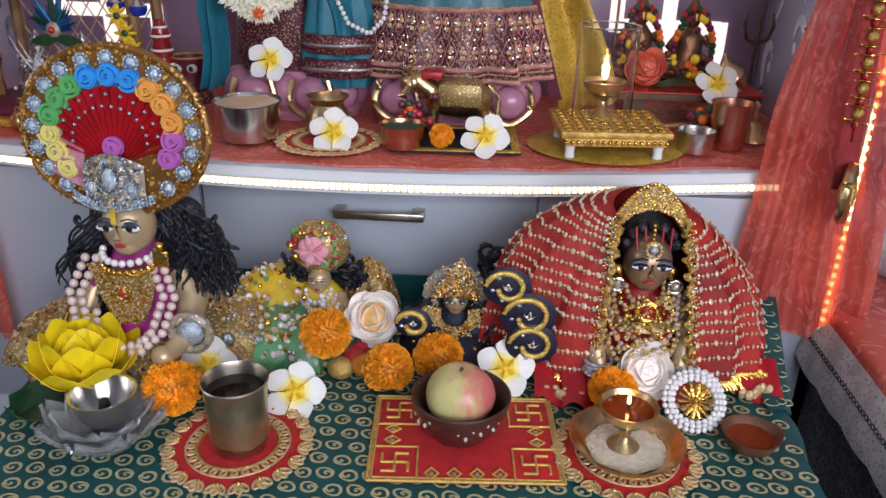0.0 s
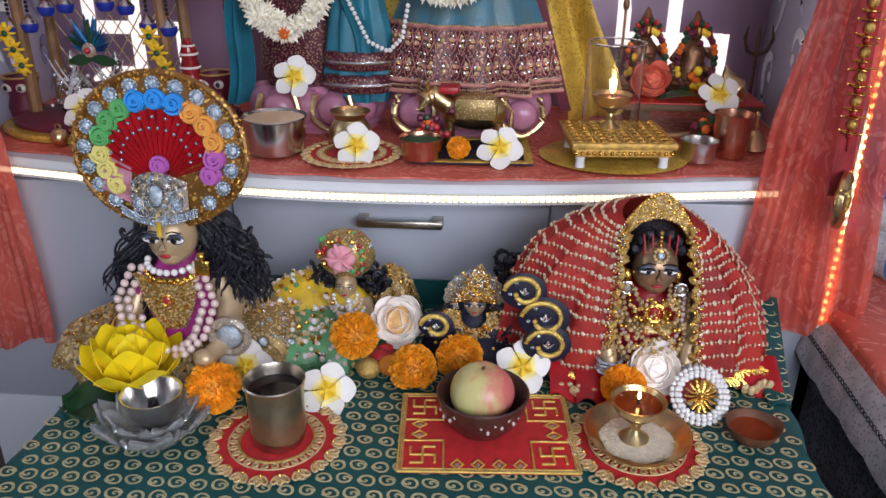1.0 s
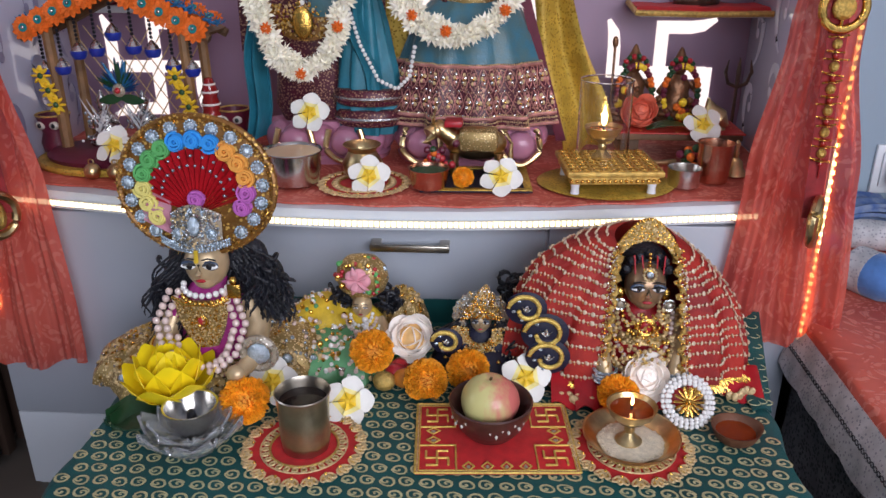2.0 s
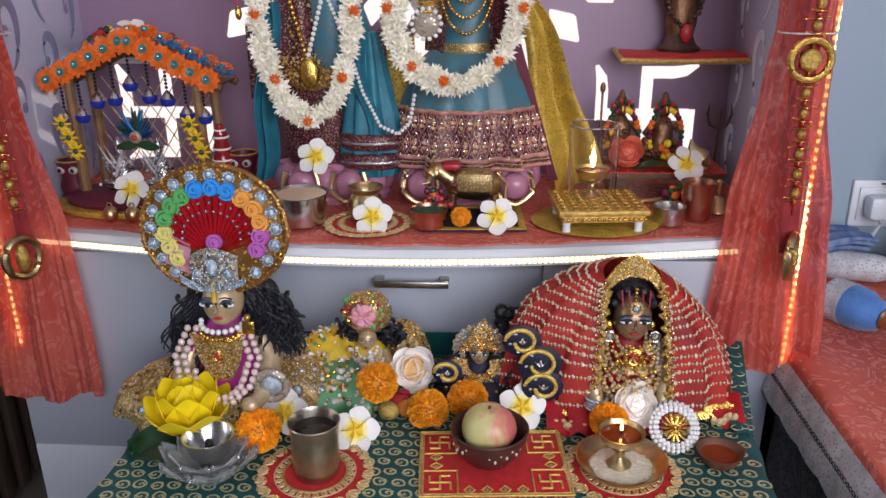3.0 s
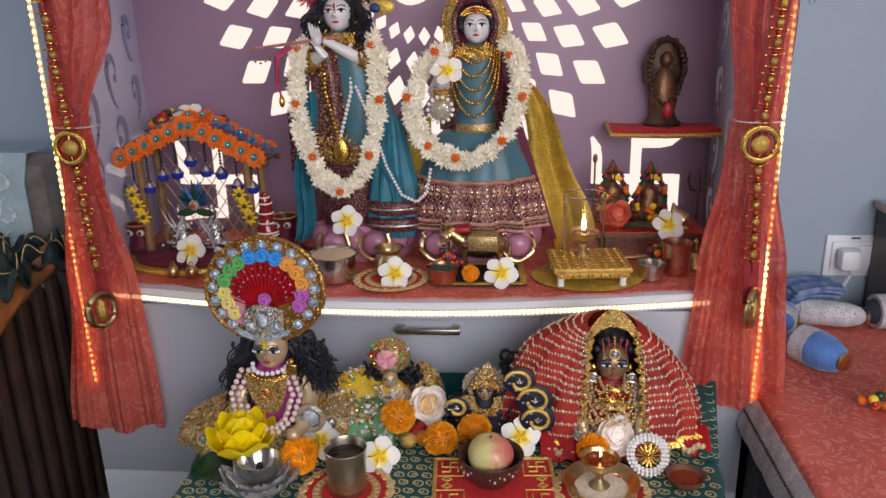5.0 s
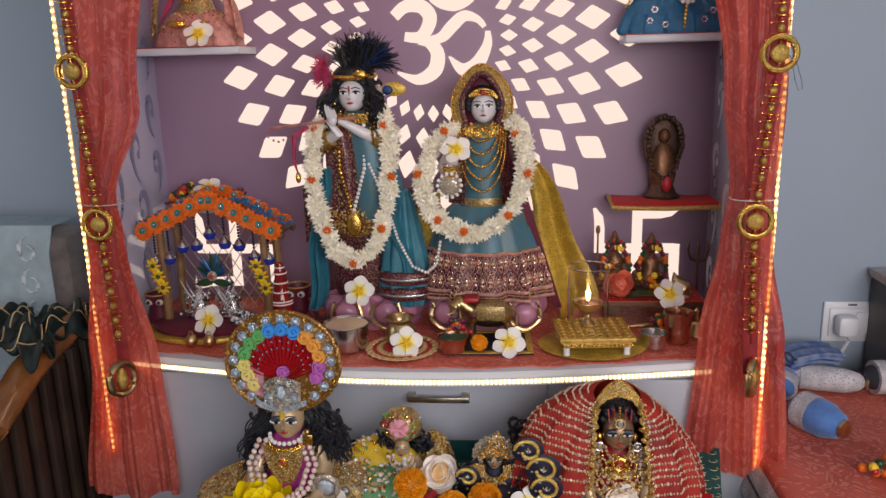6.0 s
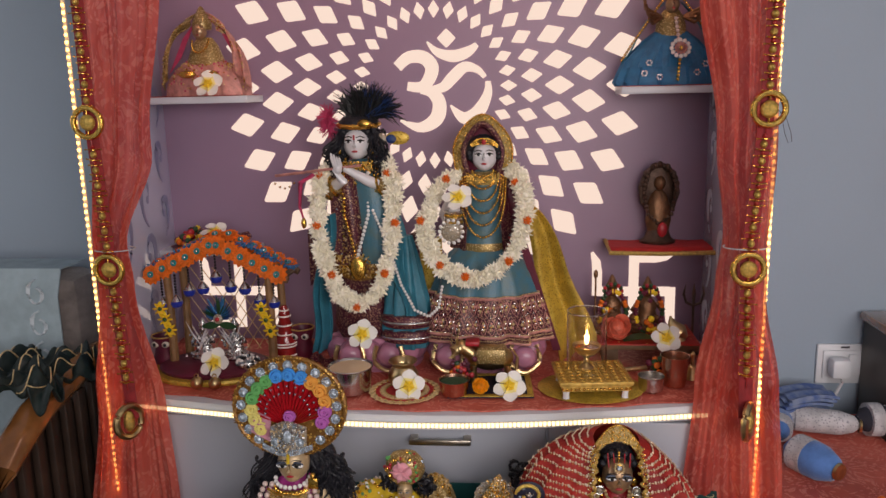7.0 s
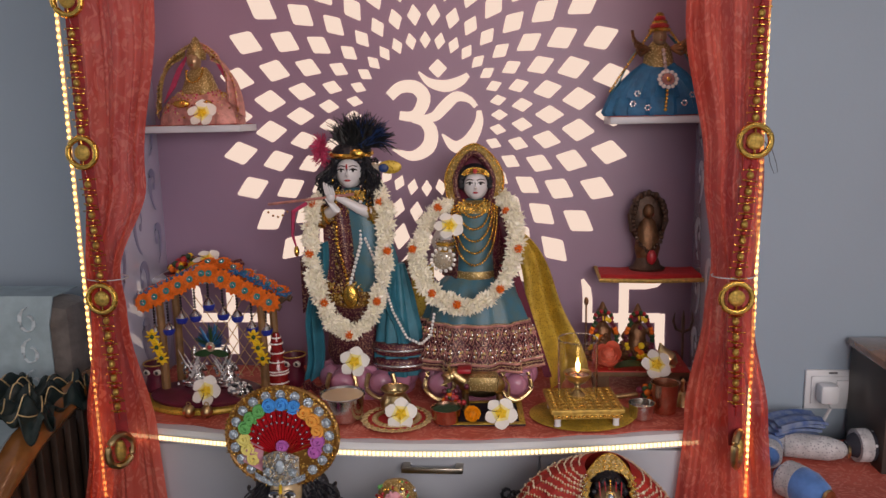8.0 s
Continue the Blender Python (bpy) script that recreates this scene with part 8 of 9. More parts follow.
for p, q in ((AP, EL), (AP, ER)):
    for i in range(170):
        b = p.lerp(q, rnd.uniform(0.25, 1.05)) + Vector((0, rnd.uniform(0.01, 0.06), 0.03))
        d = Vector((rnd.uniform(-1, 1), rnd.uniform(-1, 1), rnd.uniform(-0.6, 1))).normalized() * 0.013
        tn.tube([b, b + d], [0.0022, 0.001], "tinsel_blue", 4)
tagged(part("blue_tinsel", tn, hut, "blue tinsel on the roof"), kind="stuff")
pd = Mesh().lathe([(0.001, -0.014), (0.009, -0.0125), (0.0125, -0.006), (0.0125, 0.0)], "cobalt", n=14).lathe([(0.011, 0.0), (0.008, 0.006), (0.003, 0.012), (0.001, 0.014)], "silver", n=12)
for i in range(7):
    pd.ball((0, 0, 0.018 + i * 0.0062), 0.003, "hair_black", 6, 4)
pd = pd.mesh("pendant")
for i in range(9):
    f = (i + 0.5) / 9
    x = EL.x + 0.02 + (ER.x - EL.x - 0.04) * f
    z = AP.z - abs(x - AP.x) * 0.48 - 0.075 - (0.012 if i % 2 else 0.0)
    o = part("pendant", pd, hut, "blue pendant on a bead chain" if i == 0 else "")
    o.matrix_basis = Matrix.Translation((x, 0.165, z)) @ Matrix.Scale(1.22, 4)
for px in (-0.855, -0.59):
    for k in range(3):
        yf = Mesh()
        for i in range(8):
            a = i * math.pi / 4
            yf.tube([(0, 0, 0), (0.012 * math.cos(a), -0.004, 0.012 * math.sin(a)), (0.019 * math.cos(a), -0.001, 0.019 * math.sin(a))], [0.002, 0.0065, 0.003], "petal_yellow", 6, flat=0.5)
        yf.ball((0, -0.005, 0), (0.006, 0.004, 0.006), "leaf_green", 8, 5)
        part("yellow_flower", yf, hut, "yellow paper flower").location = (px + 0.01 * (k - 1), 0.145, 0.865 - 0.028 * k)
orn = Mesh()
rnd = random.Random(44)
for i in range(90):
    a = rnd.uniform(0.1, 3.04)
    l = rnd.uniform(0.02, 0.05) * (0.75 + 0.45 * math.sin(a))
    d = Vector((math.cos(a), rnd.uniform(-0.3, 0.1), math.sin(a) * 1.1))
    orn.tube([(0, 0, 0), d * l * 0.6, d * l], [0.003, 0.004, 0.001], ("tinsel_blue", "leaf_green", "tinsel_blue", "feather_blue")[i % 4], 4, flat=0.5)
for s in (-1, 1):
    orn.sheet(lambda u, v: (s * 0.045 * v, -0.002, -0.012 + 0.02 * (u - 0.5) * math.sin(0.4 + 2.5 * v) - 0.006 * v), 6, 8, "leaf_green", 0.001)
orn.ball((0, -0.008, 0.004), (0.013, 0.006, 0.013), "silver_sequin", 12, 8).ball((0, -0.013, 0.004), 0.006, "paint_red", 8, 6)
part("peacock_ornament", orn, hut, "blue and green peacock ornament").location = (-0.715, 0.15, 0.835)


def small_idol(ms, c, h, metal, cloth=None, seed=1):
    """A small seated metal figure."""
    x, y, z = c
    ms.lathe([(0.3, 0), (0.32, 0.05), (0.26, 0.1), (0.3, 0.14), (0.2, 0.22), (0.15, 0.4), (0.17, 0.52), (0.1, 0.6), (0.06, 0.66)], cloth or metal, (x, y, z), 20, h, h * 0.75)
    for i in range(len(ms.v) - 9 * 20, len(ms.v)):
        q = ms.v[i]
        ms.v[i] = (q[0], q[1], z + (q[2] - z) * h)
    ms.ball((x, y - 0.01 * h, z + 0.73 * h), (0.09 * h, 0.085 * h, 0.1 * h), metal, 12, 9)
    ms.lathe([(0.1 * h, 0), (0.11 * h, 0.04 * h), (0.06 * h, 0.13 * h), (0.03 * h, 0.2 * h), (0.001, 0.23 * h)], metal, (x, y, z + 0.78 * h), 14)
    for s in (-1, 1):
        ms.tube([(x + s * 0.15 * h, y, z + 0.54 * h), (x + s * 0.26 * h, y - 0.06 * h, z + 0.42 * h), (x + s * 0.2 * h, y - 0.17 * h, z + 0.36 * h + 0.1 * h * (s > 0))], [0.05 * h, 0.045 * h, 0.035 * h], metal, 8)
        ms.ball((x + s * 0.17 * h, y - 0.12 * h, z + 0.14 * h), (0.15 * h, 0.1 * h, 0.06 * h), cloth or metal, 12, 8)


for x in (-0.775, -0.69):
    ms = Mesh()
    small_idol(ms, (x, 0.185, SHELF + 0.028), 0.11, "silver")
    rnd = random.Random(int(-x * 1000))
    for i in range(40):
        ms.ball((x + rnd.gauss(0, 0.018), 0.165 + rnd.gauss(0, 0.006), SHELF + 0.03 + rnd.uniform(0, 0.07)), 0.0034, rnd.choice(["pearl", "silver", "rhinestone"]), 6, 4)
    for i in range(10):
        sg = rnd.choice((-1, 1))
        b = Vector((x + rnd.uniform(-0.008, 0.008), 0.16, SHELF + 0.075 + rnd.uniform(-0.02, 0.01)))
        ms.tube([b, b + Vector((sg * 0.012, -0.003, 0.022)), b + Vector((sg * rnd.uniform(0.02, 0.03), 0, rnd.uniform(0.03, 0.055)))], [0.0012, 0.0018, 0.0006], "lace", 4)
    thing("silver_figure", "small silver shrine figure with pearls in the flower hut", "figurine", mesh=ms)
ms = Mesh()
rnd = random.Random(77)
for i in range(90):
    a, f = rnd.uniform(0, 6.28), math.sqrt(rnd.random())
    ms.ball((-0.635 + 0.032 * f * math.cos(a), 0.12 + 0.02 * f * math.sin(a), SHELF + 0.03 + 0.03 * math.sqrt(1 - f * f)), 0.0045, rnd.choice(["pearl", "silver", "rhinestone", "hair_black"]), 6, 4)
ms.ball((-0.635, 0.12, SHELF + 0.032), (0.03, 0.02, 0.026), "silver", 12, 8)
thing("silver_shell", "round silver and pearl ornament lying by the hut", "ornament", mesh=ms)
for x in (-0.738, -0.693):
    b = thing("ankle_bell", "small round brass bell on the counter", "bell", (x, 0.038, SHELF + 0.016), group="small brass bells")
    part("body", Mesh().ball((0, 0, 0), 0.0155, "brass", 16, 10), b)
    part("loop", Mesh().ring((0, 0, 0.018), 0.005, 0.0015, "brass", RX, 14, 5), b)
bt = thing("striped_bottle", "maroon lacquered wooden bottle with white stripes", "bottle", (-0.575, 0.245, SHELF + 0.002))
prof = [(0.026, 0), (0.03, 0.004), (0.031, 0.02), (0.028, 0.035), (0.031, 0.045), (0.029, 0.06), (0.021, 0.075), (0.017, 0.09), (0.019, 0.1), (0.014, 0.115), (0.017, 0.125), (0.012, 0.14), (0.008, 0.152), (0.001, 0.154)]
part("body", Mesh().lathe(prof, "bead_red", n=28), bt)
for z, r in ((0.02, 0.0312), (0.045, 0.0312), (0.052, 0.0305), (0.075, 0.0214), (0.1, 0.0192), (0.125, 0.0172), (0.14, 0.0122)):
    part("stripe", Mesh().ring((0, 0, z), r - 0.0012, 0.0024, "rose_cream", None, 28, 6), bt, "pale stripe" if z == 0.02 else "")
for x, y in ((-0.885, 0.19), (-0.535, 0.265)):
    mg = thing("painted_pot", "small maroon pot painted with pale eye shapes", "pot", (x, y, SHELF + 0.002), group="painted pots")
    part("body", Mesh().lathe([(0.02, 0), (0.027, 0.01), (0.03, 0.03), (0.024, 0.05), (0.028, 0.066), (0.033, 0.085), (0.03, 0.085), (0.024, 0.068), (0.001, 0.06)], "maroon_silk", n=28), mg)
    for s in (-1, 1):
        part("painted_eye", Mesh().ball((s * 0.014, -0.026, 0.068), (0.0105, 0.006, 0.0085), "cream_paint", 12, 8).ball((s * 0.014, -0.0305, 0.068), (0.005, 0.003, 0.005), "paint_black", 8, 6), mg, "painted eye shape")
    part("rim", Mesh().ring((0, 0, 0.086), 0.0315, 0.0022, "gold_thread", None, 28, 6), mg)

# ---------------------------------------------------------------- vessels along the counter front
mb = thing("steel_bowl", "steel bowl filled with creamy milk pudding", "bowl", (-0.355, 0.035, SHELF + 0.003), scale=1.15)
part("vessel", Mesh().lathe([(0.034, 0), (0.04, 0.004), (0.0435, 0.03), (0.045, 0.052), (0.0475, 0.054), (0.0465, 0.0555), (0.043, 0.052), (0.041, 0.03), (0.001, 0.02)], "steel", n=44), mb)
part("pudding", Mesh().lathe([(0.0438, 0.0515), (0.001, 0.0522)], "milk", n=32), mb, "creamy pudding")
round_mat((-0.226, 0.035, SHELF + 0.003), 0.087, "red and gold beaded round mat under the water pot", 24)
kp = thing("water_pot", "small round brass water pot", "pot", (-0.232, 0.06, SHELF + 0.007))
part("vessel", Mesh().lathe([(0.02, 0), (0.026, 0.003), (0.036, 0.02), (0.037, 0.032), (0.029, 0.046), (0.025, 0.052), (0.028, 0.058), (0.035, 0.064), (0.034, 0.0655), (0.026, 0.06), (0.022, 0.05), (0.001, 0.04)], "brass", n=40), kp)
sm = thing("gold_edged_mat", "navy square mat with a gold border", "mat", (-0.025, 0.075, SHELF + 0.003), 3)
part("base", Mesh().box((0, 0, 0.0015), (0.2, 0.15, 0.003), "navy_cloth", 0.001), sm)
for p, s in (((0, -0.068, 0.004), (0.2, 0.014, 0.002)), ((0, 0.068, 0.004), (0.2, 0.014, 0.002)), ((-0.093, 0, 0.004), (0.014, 0.122, 0.002)), ((0.093, 0, 0.004), (0.014, 0.122, 0.002))):
    part("border", Mesh().box(p, s, "gold_gauze", 0.0005), sm, "gold border strip")
# a steel bowl; its pinkish cast is put into the metal's colour
gb = thing("copper_bowl", "small pinkish steel bowl of green leaves in water", "bowl", (-0.106, 0.015, SHELF + 0.006))
part("vessel", Mesh().lathe([(0.024, 0), (0.03, 0.003), (0.034, 0.02), (0.036, 0.036), (0.0375, 0.0375), (0.035, 0.037), (0.032, 0.02), (0.001, 0.01)], "warm_steel", n=36), gb)
part("leaves", Mesh().lathe([(0.034, 0.03), (0.02, 0.033), (0.001, 0.032)], "herb", n=28, wave=lambda a, z: 1 + 0.04 * math.sin(9 * a)), gb, "green leaves")
marigold((-0.045, 0.02, SHELF + 0.025), 0.02, "on the counter mat")

cw = Mesh()
bx, by, bz = -0.025, 0.105, SHELF + 0.006
cw.ball((bx, by, bz + 0.06), (0.058, 0.026, 0.032), "brass", 20, 12)
cw.box((bx + 0.004, by, bz + 0.068), (0.075, 0.055, 0.042), "gold_brocade", 0.012)
for dx in (-0.04, 0.042):
    for dy in (-0.015, 0.015):
        cw.tube([(bx + dx, by + dy, bz + 0.045), (bx + dx, by + dy, bz + 0.02), (bx + dx, by + dy, bz)], [0.009, 0.007, 0.008], "brass", 10)
cw.tube([(bx - 0.045, by, bz + 0.07), (bx - 0.07, by - 0.004, bz + 0.088), (bx - 0.085, by - 0.015, bz + 0.08), (bx - 0.09, by - 0.022, bz + 0.062)], [0.018, 0.017, 0.015, 0.01], "brass", 12)
for s in (-1, 1):
    cw.tube([(bx - 0.078, by + s * 0.01, bz + 0.095), (bx - 0.08, by + s * 0.02, bz + 0.11), (bx - 0.075, by + s * 0.014, bz + 0.12)], [0.004, 0.003, 0.001], "brass", 6)
    cw.ball((bx - 0.072, by + s * 0.022, bz + 0.085), (0.008, 0.004, 0.01), "brass", 8, 6)
cw.tube([(bx + 0.055, by, bz + 0.08), (bx + 0.066, by, bz + 0.06), (bx + 0.064, by, bz + 0.03)], [0.004, 0.003, 0.005], "brass", 6)
cw.box((bx - 0.042, by, bz + 0.098), (0.034, 0.04, 0.012), "paint_red", 0.004)
rnd = random.Random(61)
for i in range(26):
    cw.ball((bx - 0.068 + rnd.gauss(0, 0.012), by - 0.03 + rnd.gauss(0, 0.004), bz + 0.035 + rnd.gauss(0, 0.014)), 0.007, ("paint_red", "leaf_green", "orange_accent", "maroon_silk")[i % 4], 7, 5)
thing("cow_figurine", "brass standing cow figurine with red and green tassels", "figurine", mesh=cw)

# flame under glass on its gold stand
thing("oval_mat", "gold brocade oval mat under the lamp stand", "mat", (0.213, 0.075, SHELF + 0.003), mesh=Mesh().lathe([(1.0, 0), (1.02, 0.002), (0.98, 0.004), (0.001, 0.004)], "gold_gauze", n=44, sx=0.122, sy=0.1))
gs = thing("lamp_stand", "low square gold-covered stand on white feet", "stand", (0.213, 0.06, SHELF + 0.007), 5)
for sx in (-1, 1):
    for sy in (-1, 1):
        part("foot", Mesh().lathe([(0.008, 0), (0.007, 0.01), (0.009, 0.02)], "white_plastic", (sx * 0.067, sy * 0.057, 0), 12), gs)
part("apron", Mesh().box((0, 0, 0.0255), (0.155, 0.135, 0.014), "stand_gold", 0.002), gs)
part("top", Mesh().box((0, 0, 0.0375), (0.168, 0.148, 0.011), "stand_gold", 0.003), gs)
whorl = Mesh().ring((0, 0, 0), 0.0078, 0.0013, "gold", None, 14, 5).ring((0, 0, 0), 0.0042, 0.0011, "stand_gold", None, 10, 5).ball((0, 0, 0.0005), 0.0018, "gold", 7, 5).mesh("whorl")
for i in range(8):
    for j in range(7):
        part("whorl", whorl, gs).location = (-0.07 + i * 0.02, -0.061 + j * 0.0203, 0.0433)
stud = Mesh().ball((0, 0, 0), 0.0035, "gold", 8, 5).mesh("stud")
for i in range(17):
    part("stud", stud, gs).location = (-0.076 + i * 0.0095, -0.069, 0.0255)
LX, LY, LZ = 0.203, 0.075, SHELF + 0.051
oil_lamp("oil_lamp", "small brass oil lamp burning under a glass chimney", (LX, LY, LZ), 1.0, 1.2)
gl = thing("glass_chimney", "clear glass cylinder round the burning lamp", "glass chimney", (LX, LY, LZ))
tube_ = Mesh().lathe([(0.0465, 0), (0.0465, 0.139), (0.0447, 0.139), (0.0447, 0), (0.0465, 0)], "clear_glass", n=48)
tube_.f, tube_.mi = tube_.f[:-2], tube_.mi[:-2]
for o in (part("cylinder", tube_, gl), part("rim", Mesh().ring((0, 0, 0.1405), 0.0456, 0.0014, "clear_glass", None, 48, 8), gl, "polished glass rim")):
    o.visible_shadow = False


# raised board with two bronze figures
rb = thing("raised_board", "low red-clothed board carrying bronze figures", "board", (0.375, 0.31, SHELF + 0.003))
part("board", Mesh().box((0, 0, 0.05), (0.245, 0.17, 0.014), "stick_wood", 0.002), rb)
part("cloth", Mesh().box((0, -0.003, 0.0585), (0.25, 0.178, 0.003), "red_sequin", 0.001), rb, "red cloth with gold dots")
for sx in (-1, 1):
    part("support", Mesh().box((sx * 0.09, 0.01, 0.0215), (0.03, 0.14, 0.043), "stick_wood", 0.002), rb)
for x, y, h, sd in ((0.29, 0.325, 0.155, 3), (0.382, 0.325, 0.15, 4)):
    ms = Mesh()
    small_idol(ms, (x, y, SHELF + 0.063), h, "idol_bronze")
    rnd = random.Random(sd)
    for i in range(34):
        f = i / 33
        a = math.pi * (1.05 - 2.1 * f) - math.pi / 2
        ms.ball((x + 0.034 * math.cos(a), y - 0.03, SHELF + 0.063 + 0.075 + 0.055 * math.sin(a) - 0.012), 0.0068, ("maroon_silk", "petal_yellow", "maroon_silk", "orange_accent", "leaf_green")[i // 2 % 5], 7, 5)
    for i in range(26):
        ms.ball((x + rnd.gauss(0, 0.02), y - 0.035 + rnd.gauss(0, 0.006), SHELF + 0.075 + abs(rnd.gauss(0, 0.03))), rnd.uniform(0.006, 0.0095), rnd.choice(["petal_yellow", "maroon_silk", "orange_accent", "maroon_silk", "idol_bronze", "idol_bronze"]), 7, 5)
    for i in range(8):
        a = math.pi * i / 7
        ms.ball((x + 0.022 * math.cos(a), y - 0.018, SHELF + 0.063 + 0.75 * h + 0.018 * math.sin(a)), 0.006, ("paint_red", "leaf_green")[i % 2], 7, 5)
    if sd == 3:
        ms.tube([(x - 0.045, y - 0.02, SHELF + 0.07), (x - 0.045, y - 0.02, SHELF + 0.22)], 0.0025, "idol_bronze", 6).ball((x - 0.045, y - 0.02, SHELF + 0.225), (0.006, 0.003, 0.012), "idol_bronze", 8, 6)
    thing("bronze_figure", "small seated bronze shrine figure with a marigold garland", "figurine", mesh=ms)
rose_thing("silk_rose", "orange-red silk rose with a dark leaf", (0.296, 0.245, SHELF + 0.096), 0.035, "coral_silk", "coral_silk", 60, 0)
lfm = Mesh().sheet(lambda u, v: (0.31 + 0.09 * v, 0.24 + (u - 0.5) * 0.05 * math.sin(0.4 + 2.6 * v), SHELF + 0.066 + 0.012 * math.sin(3 * v)), 8, 10, "leaf_green", 0.001)
thing("rose_leaf", "dark green silk leaf beside the rose", "leaf", mesh=lfm)
cn = Mesh()
cn.tube([(0.47, 0.26, SHELF + 0.07), (0.452, 0.26, SHELF + 0.085), (0.435, 0.26, SHELF + 0.105), (0.43, 0.262, SHELF + 0.125)], [0.008, 0.022, 0.014, 0.003], "brass", 12)
cn.lathe([(0.016, 0), (0.014, 0.006), (0.008, 0.012)], "brass", (0.455, 0.26, SHELF + 0.061), 14)
thing("brass_conch", "small brass conch on a foot", "ornament", mesh=cn)
td = thing("trident", "small dark metal trident on a round foot", "trident", (0.503, 0.335, SHELF + 0.003))
part("foot", Mesh().lathe([(0.024, 0), (0.022, 0.006), (0.008, 0.014), (0.001, 0.016)], "dark_bronze", n=18), td)
part("shaft", Mesh().tube([(0, 0, 0.01), (0, 0, 0.15)], 0.0035, "dark_bronze", 8), td)
part("prongs", Mesh().tube([(-0.022, 0, 0.185), (-0.026, 0, 0.16), (-0.018, 0, 0.138), (0, 0, 0.13), (0.018, 0, 0.138), (0.026, 0, 0.16), (0.022, 0, 0.185)], [0.001, 0.004, 0.004, 0.004, 0.004, 0.004, 0.001], "dark_bronze", 7).tube([(0, 0, 0.13), (0, 0, 0.165), (0, 0, 0.19)], [0.004, 0.005, 0.001], "dark_bronze", 7), td)
# a steel tumbler; the warm reflection on it is put into its colour
tc_ = thing("copper_tumbler", "steel tumbler on the counter, coloured with a warm reflection", "tumbler", (0.412, 0.1, SHELF + 0.003))
part("vessel", Mesh().lathe([(0.025, 0), (0.027, 0.003), (0.029, 0.03), (0.033, 0.072), (0.0345, 0.074), (0.032, 0.0735), (0.027, 0.03), (0.001, 0.02)], "warm_steel", n=36), tc_)
sb = thing("steel_cup", "small steel cup on the counter", "cup", (0.352, 0.065, SHELF + 0.003))
part("vessel", Mesh().lathe([(0.024, 0), (0.028, 0.003), (0.03, 0.03), (0.0315, 0.036), (0.029, 0.0355), (0.027, 0.02), (0.001, 0.008)], "steel", n=36), sb)
hbell = thing("hand_bell", "small brass hand bell", "bell", (0.465, 0.15, SHELF + 0.003))
part("body", Mesh().lathe([(0.024, 0), (0.023, 0.004), (0.016, 0.012), (0.013, 0.025), (0.006, 0.032), (0.001, 0.033)], "brass", n=24), hbell)
part("grip", Mesh().lathe([(0.004, 0.031), (0.006, 0.04), (0.0035, 0.048), (0.006, 0.06), (0.001, 0.066)], "brass", n=14), hbell)
gp = Mesh()
rnd = random.Random(19)
for i in range(24):
    gp.ball((0.385 + rnd.gauss(0, 0.01), 0.15 + rnd.gauss(0, 0.01), SHELF + 0.012 + abs(rnd.gauss(0, 0.022))), 0.0085, ("orange_accent", "leaf_green", "paint_red", "maroon_silk")[i % 4], 7, 5)
thing("flower_posy", "small posy of orange, red and green paper flowers", "posy", mesh=gp)
pipe = thing("brass_ladle", "long brass ladle lying by the stand", "ladle", (0.3, 0.16, SHELF + 0.01))
part("shaft", Mesh().tube([(-0.02, 0, 0.004), (0.06, 0.02, 0.006)], 0.006, "brass", 10), pipe)
part("cup", Mesh().lathe([(0.008, -0.006), (0.017, 0.0), (0.02, 0.012), (0.018, 0.012), (0.014, 0.002), (0.001, 0)], "brass", (-0.035, -0.004, 0), 20), pipe)

# ---------------------------------------------------------------- brackets and corner shelves
rc_ = thing("bracket_cloth", "red cloth with gold edging on the bracket shelf", "cloth", (0, 0, 0))
part("cloth", Mesh().sheet(lambda u, v: (0.283 + 0.258 * u, 0.425 - 0.125 * v, 0.982 - 0.012 * max(0, v - 0.85) / 0.15 + 0.001 * math.sin(20 * u)), 24, 12, "red_velvet", 0.002), rc_)
part("edging", Mesh().tube([(0.281, 0.42, 0.984), (0.281, 0.3, 0.974), (0.41, 0.296, 0.972), (0.543, 0.3, 0.974)], 0.006, "gold_thread", 7), rc_, "gold thread edging")
sn = Mesh()
sx0, sy0, sz0 = 0.413, 0.385, 0.985
sn.lathe([(0.045, 0), (0.048, 0.006), (0.036, 0.014), (0.03, 0.03), (0.022, 0.04), (0.001, 0.042)], "dark_bronze", (sx0, sy0, sz0), 24, 1, 0.7)
sn.lathe([(0.028, 0.03), (0.034, 0.06), (0.03, 0.1), (0.02, 0.13), (0.001, 0.15)], "idol_bronze", (sx0, sy0, sz0), 20, 1, 0.6)
sn.ball((sx0, sy0 + 0.012, sz0 + 0.145), (0.046, 0.014, 0.066), "dark_bronze", 24, 14)
sn.tube([(sx0 + 0.046 * math.cos(a), sy0, sz0 + 0.14 + 0.066 * math.sin(a)) for a in (math.pi * (-0.3 + 1.6 * i / 24) for i in range(25))], [0.006 + 0.003 * (i % 3 == 1) for i in range(25)], "dark_bronze", 9)
for i in range(7):
    a = math.pi * (0.08 + 0.84 * i / 6)
    sn.ball((sx0 + 0.045 * math.cos(a), sy0 - 0.008, sz0 + 0.142 + 0.066 * math.sin(a)), (0.008, 0.012, 0.009), "dark_bronze", 8, 6)
sn.ball((sx0, sy0 - 0.012, sz0 + 0.16), (0.015, 0.014, 0.019), "idol_bronze", 12, 8)
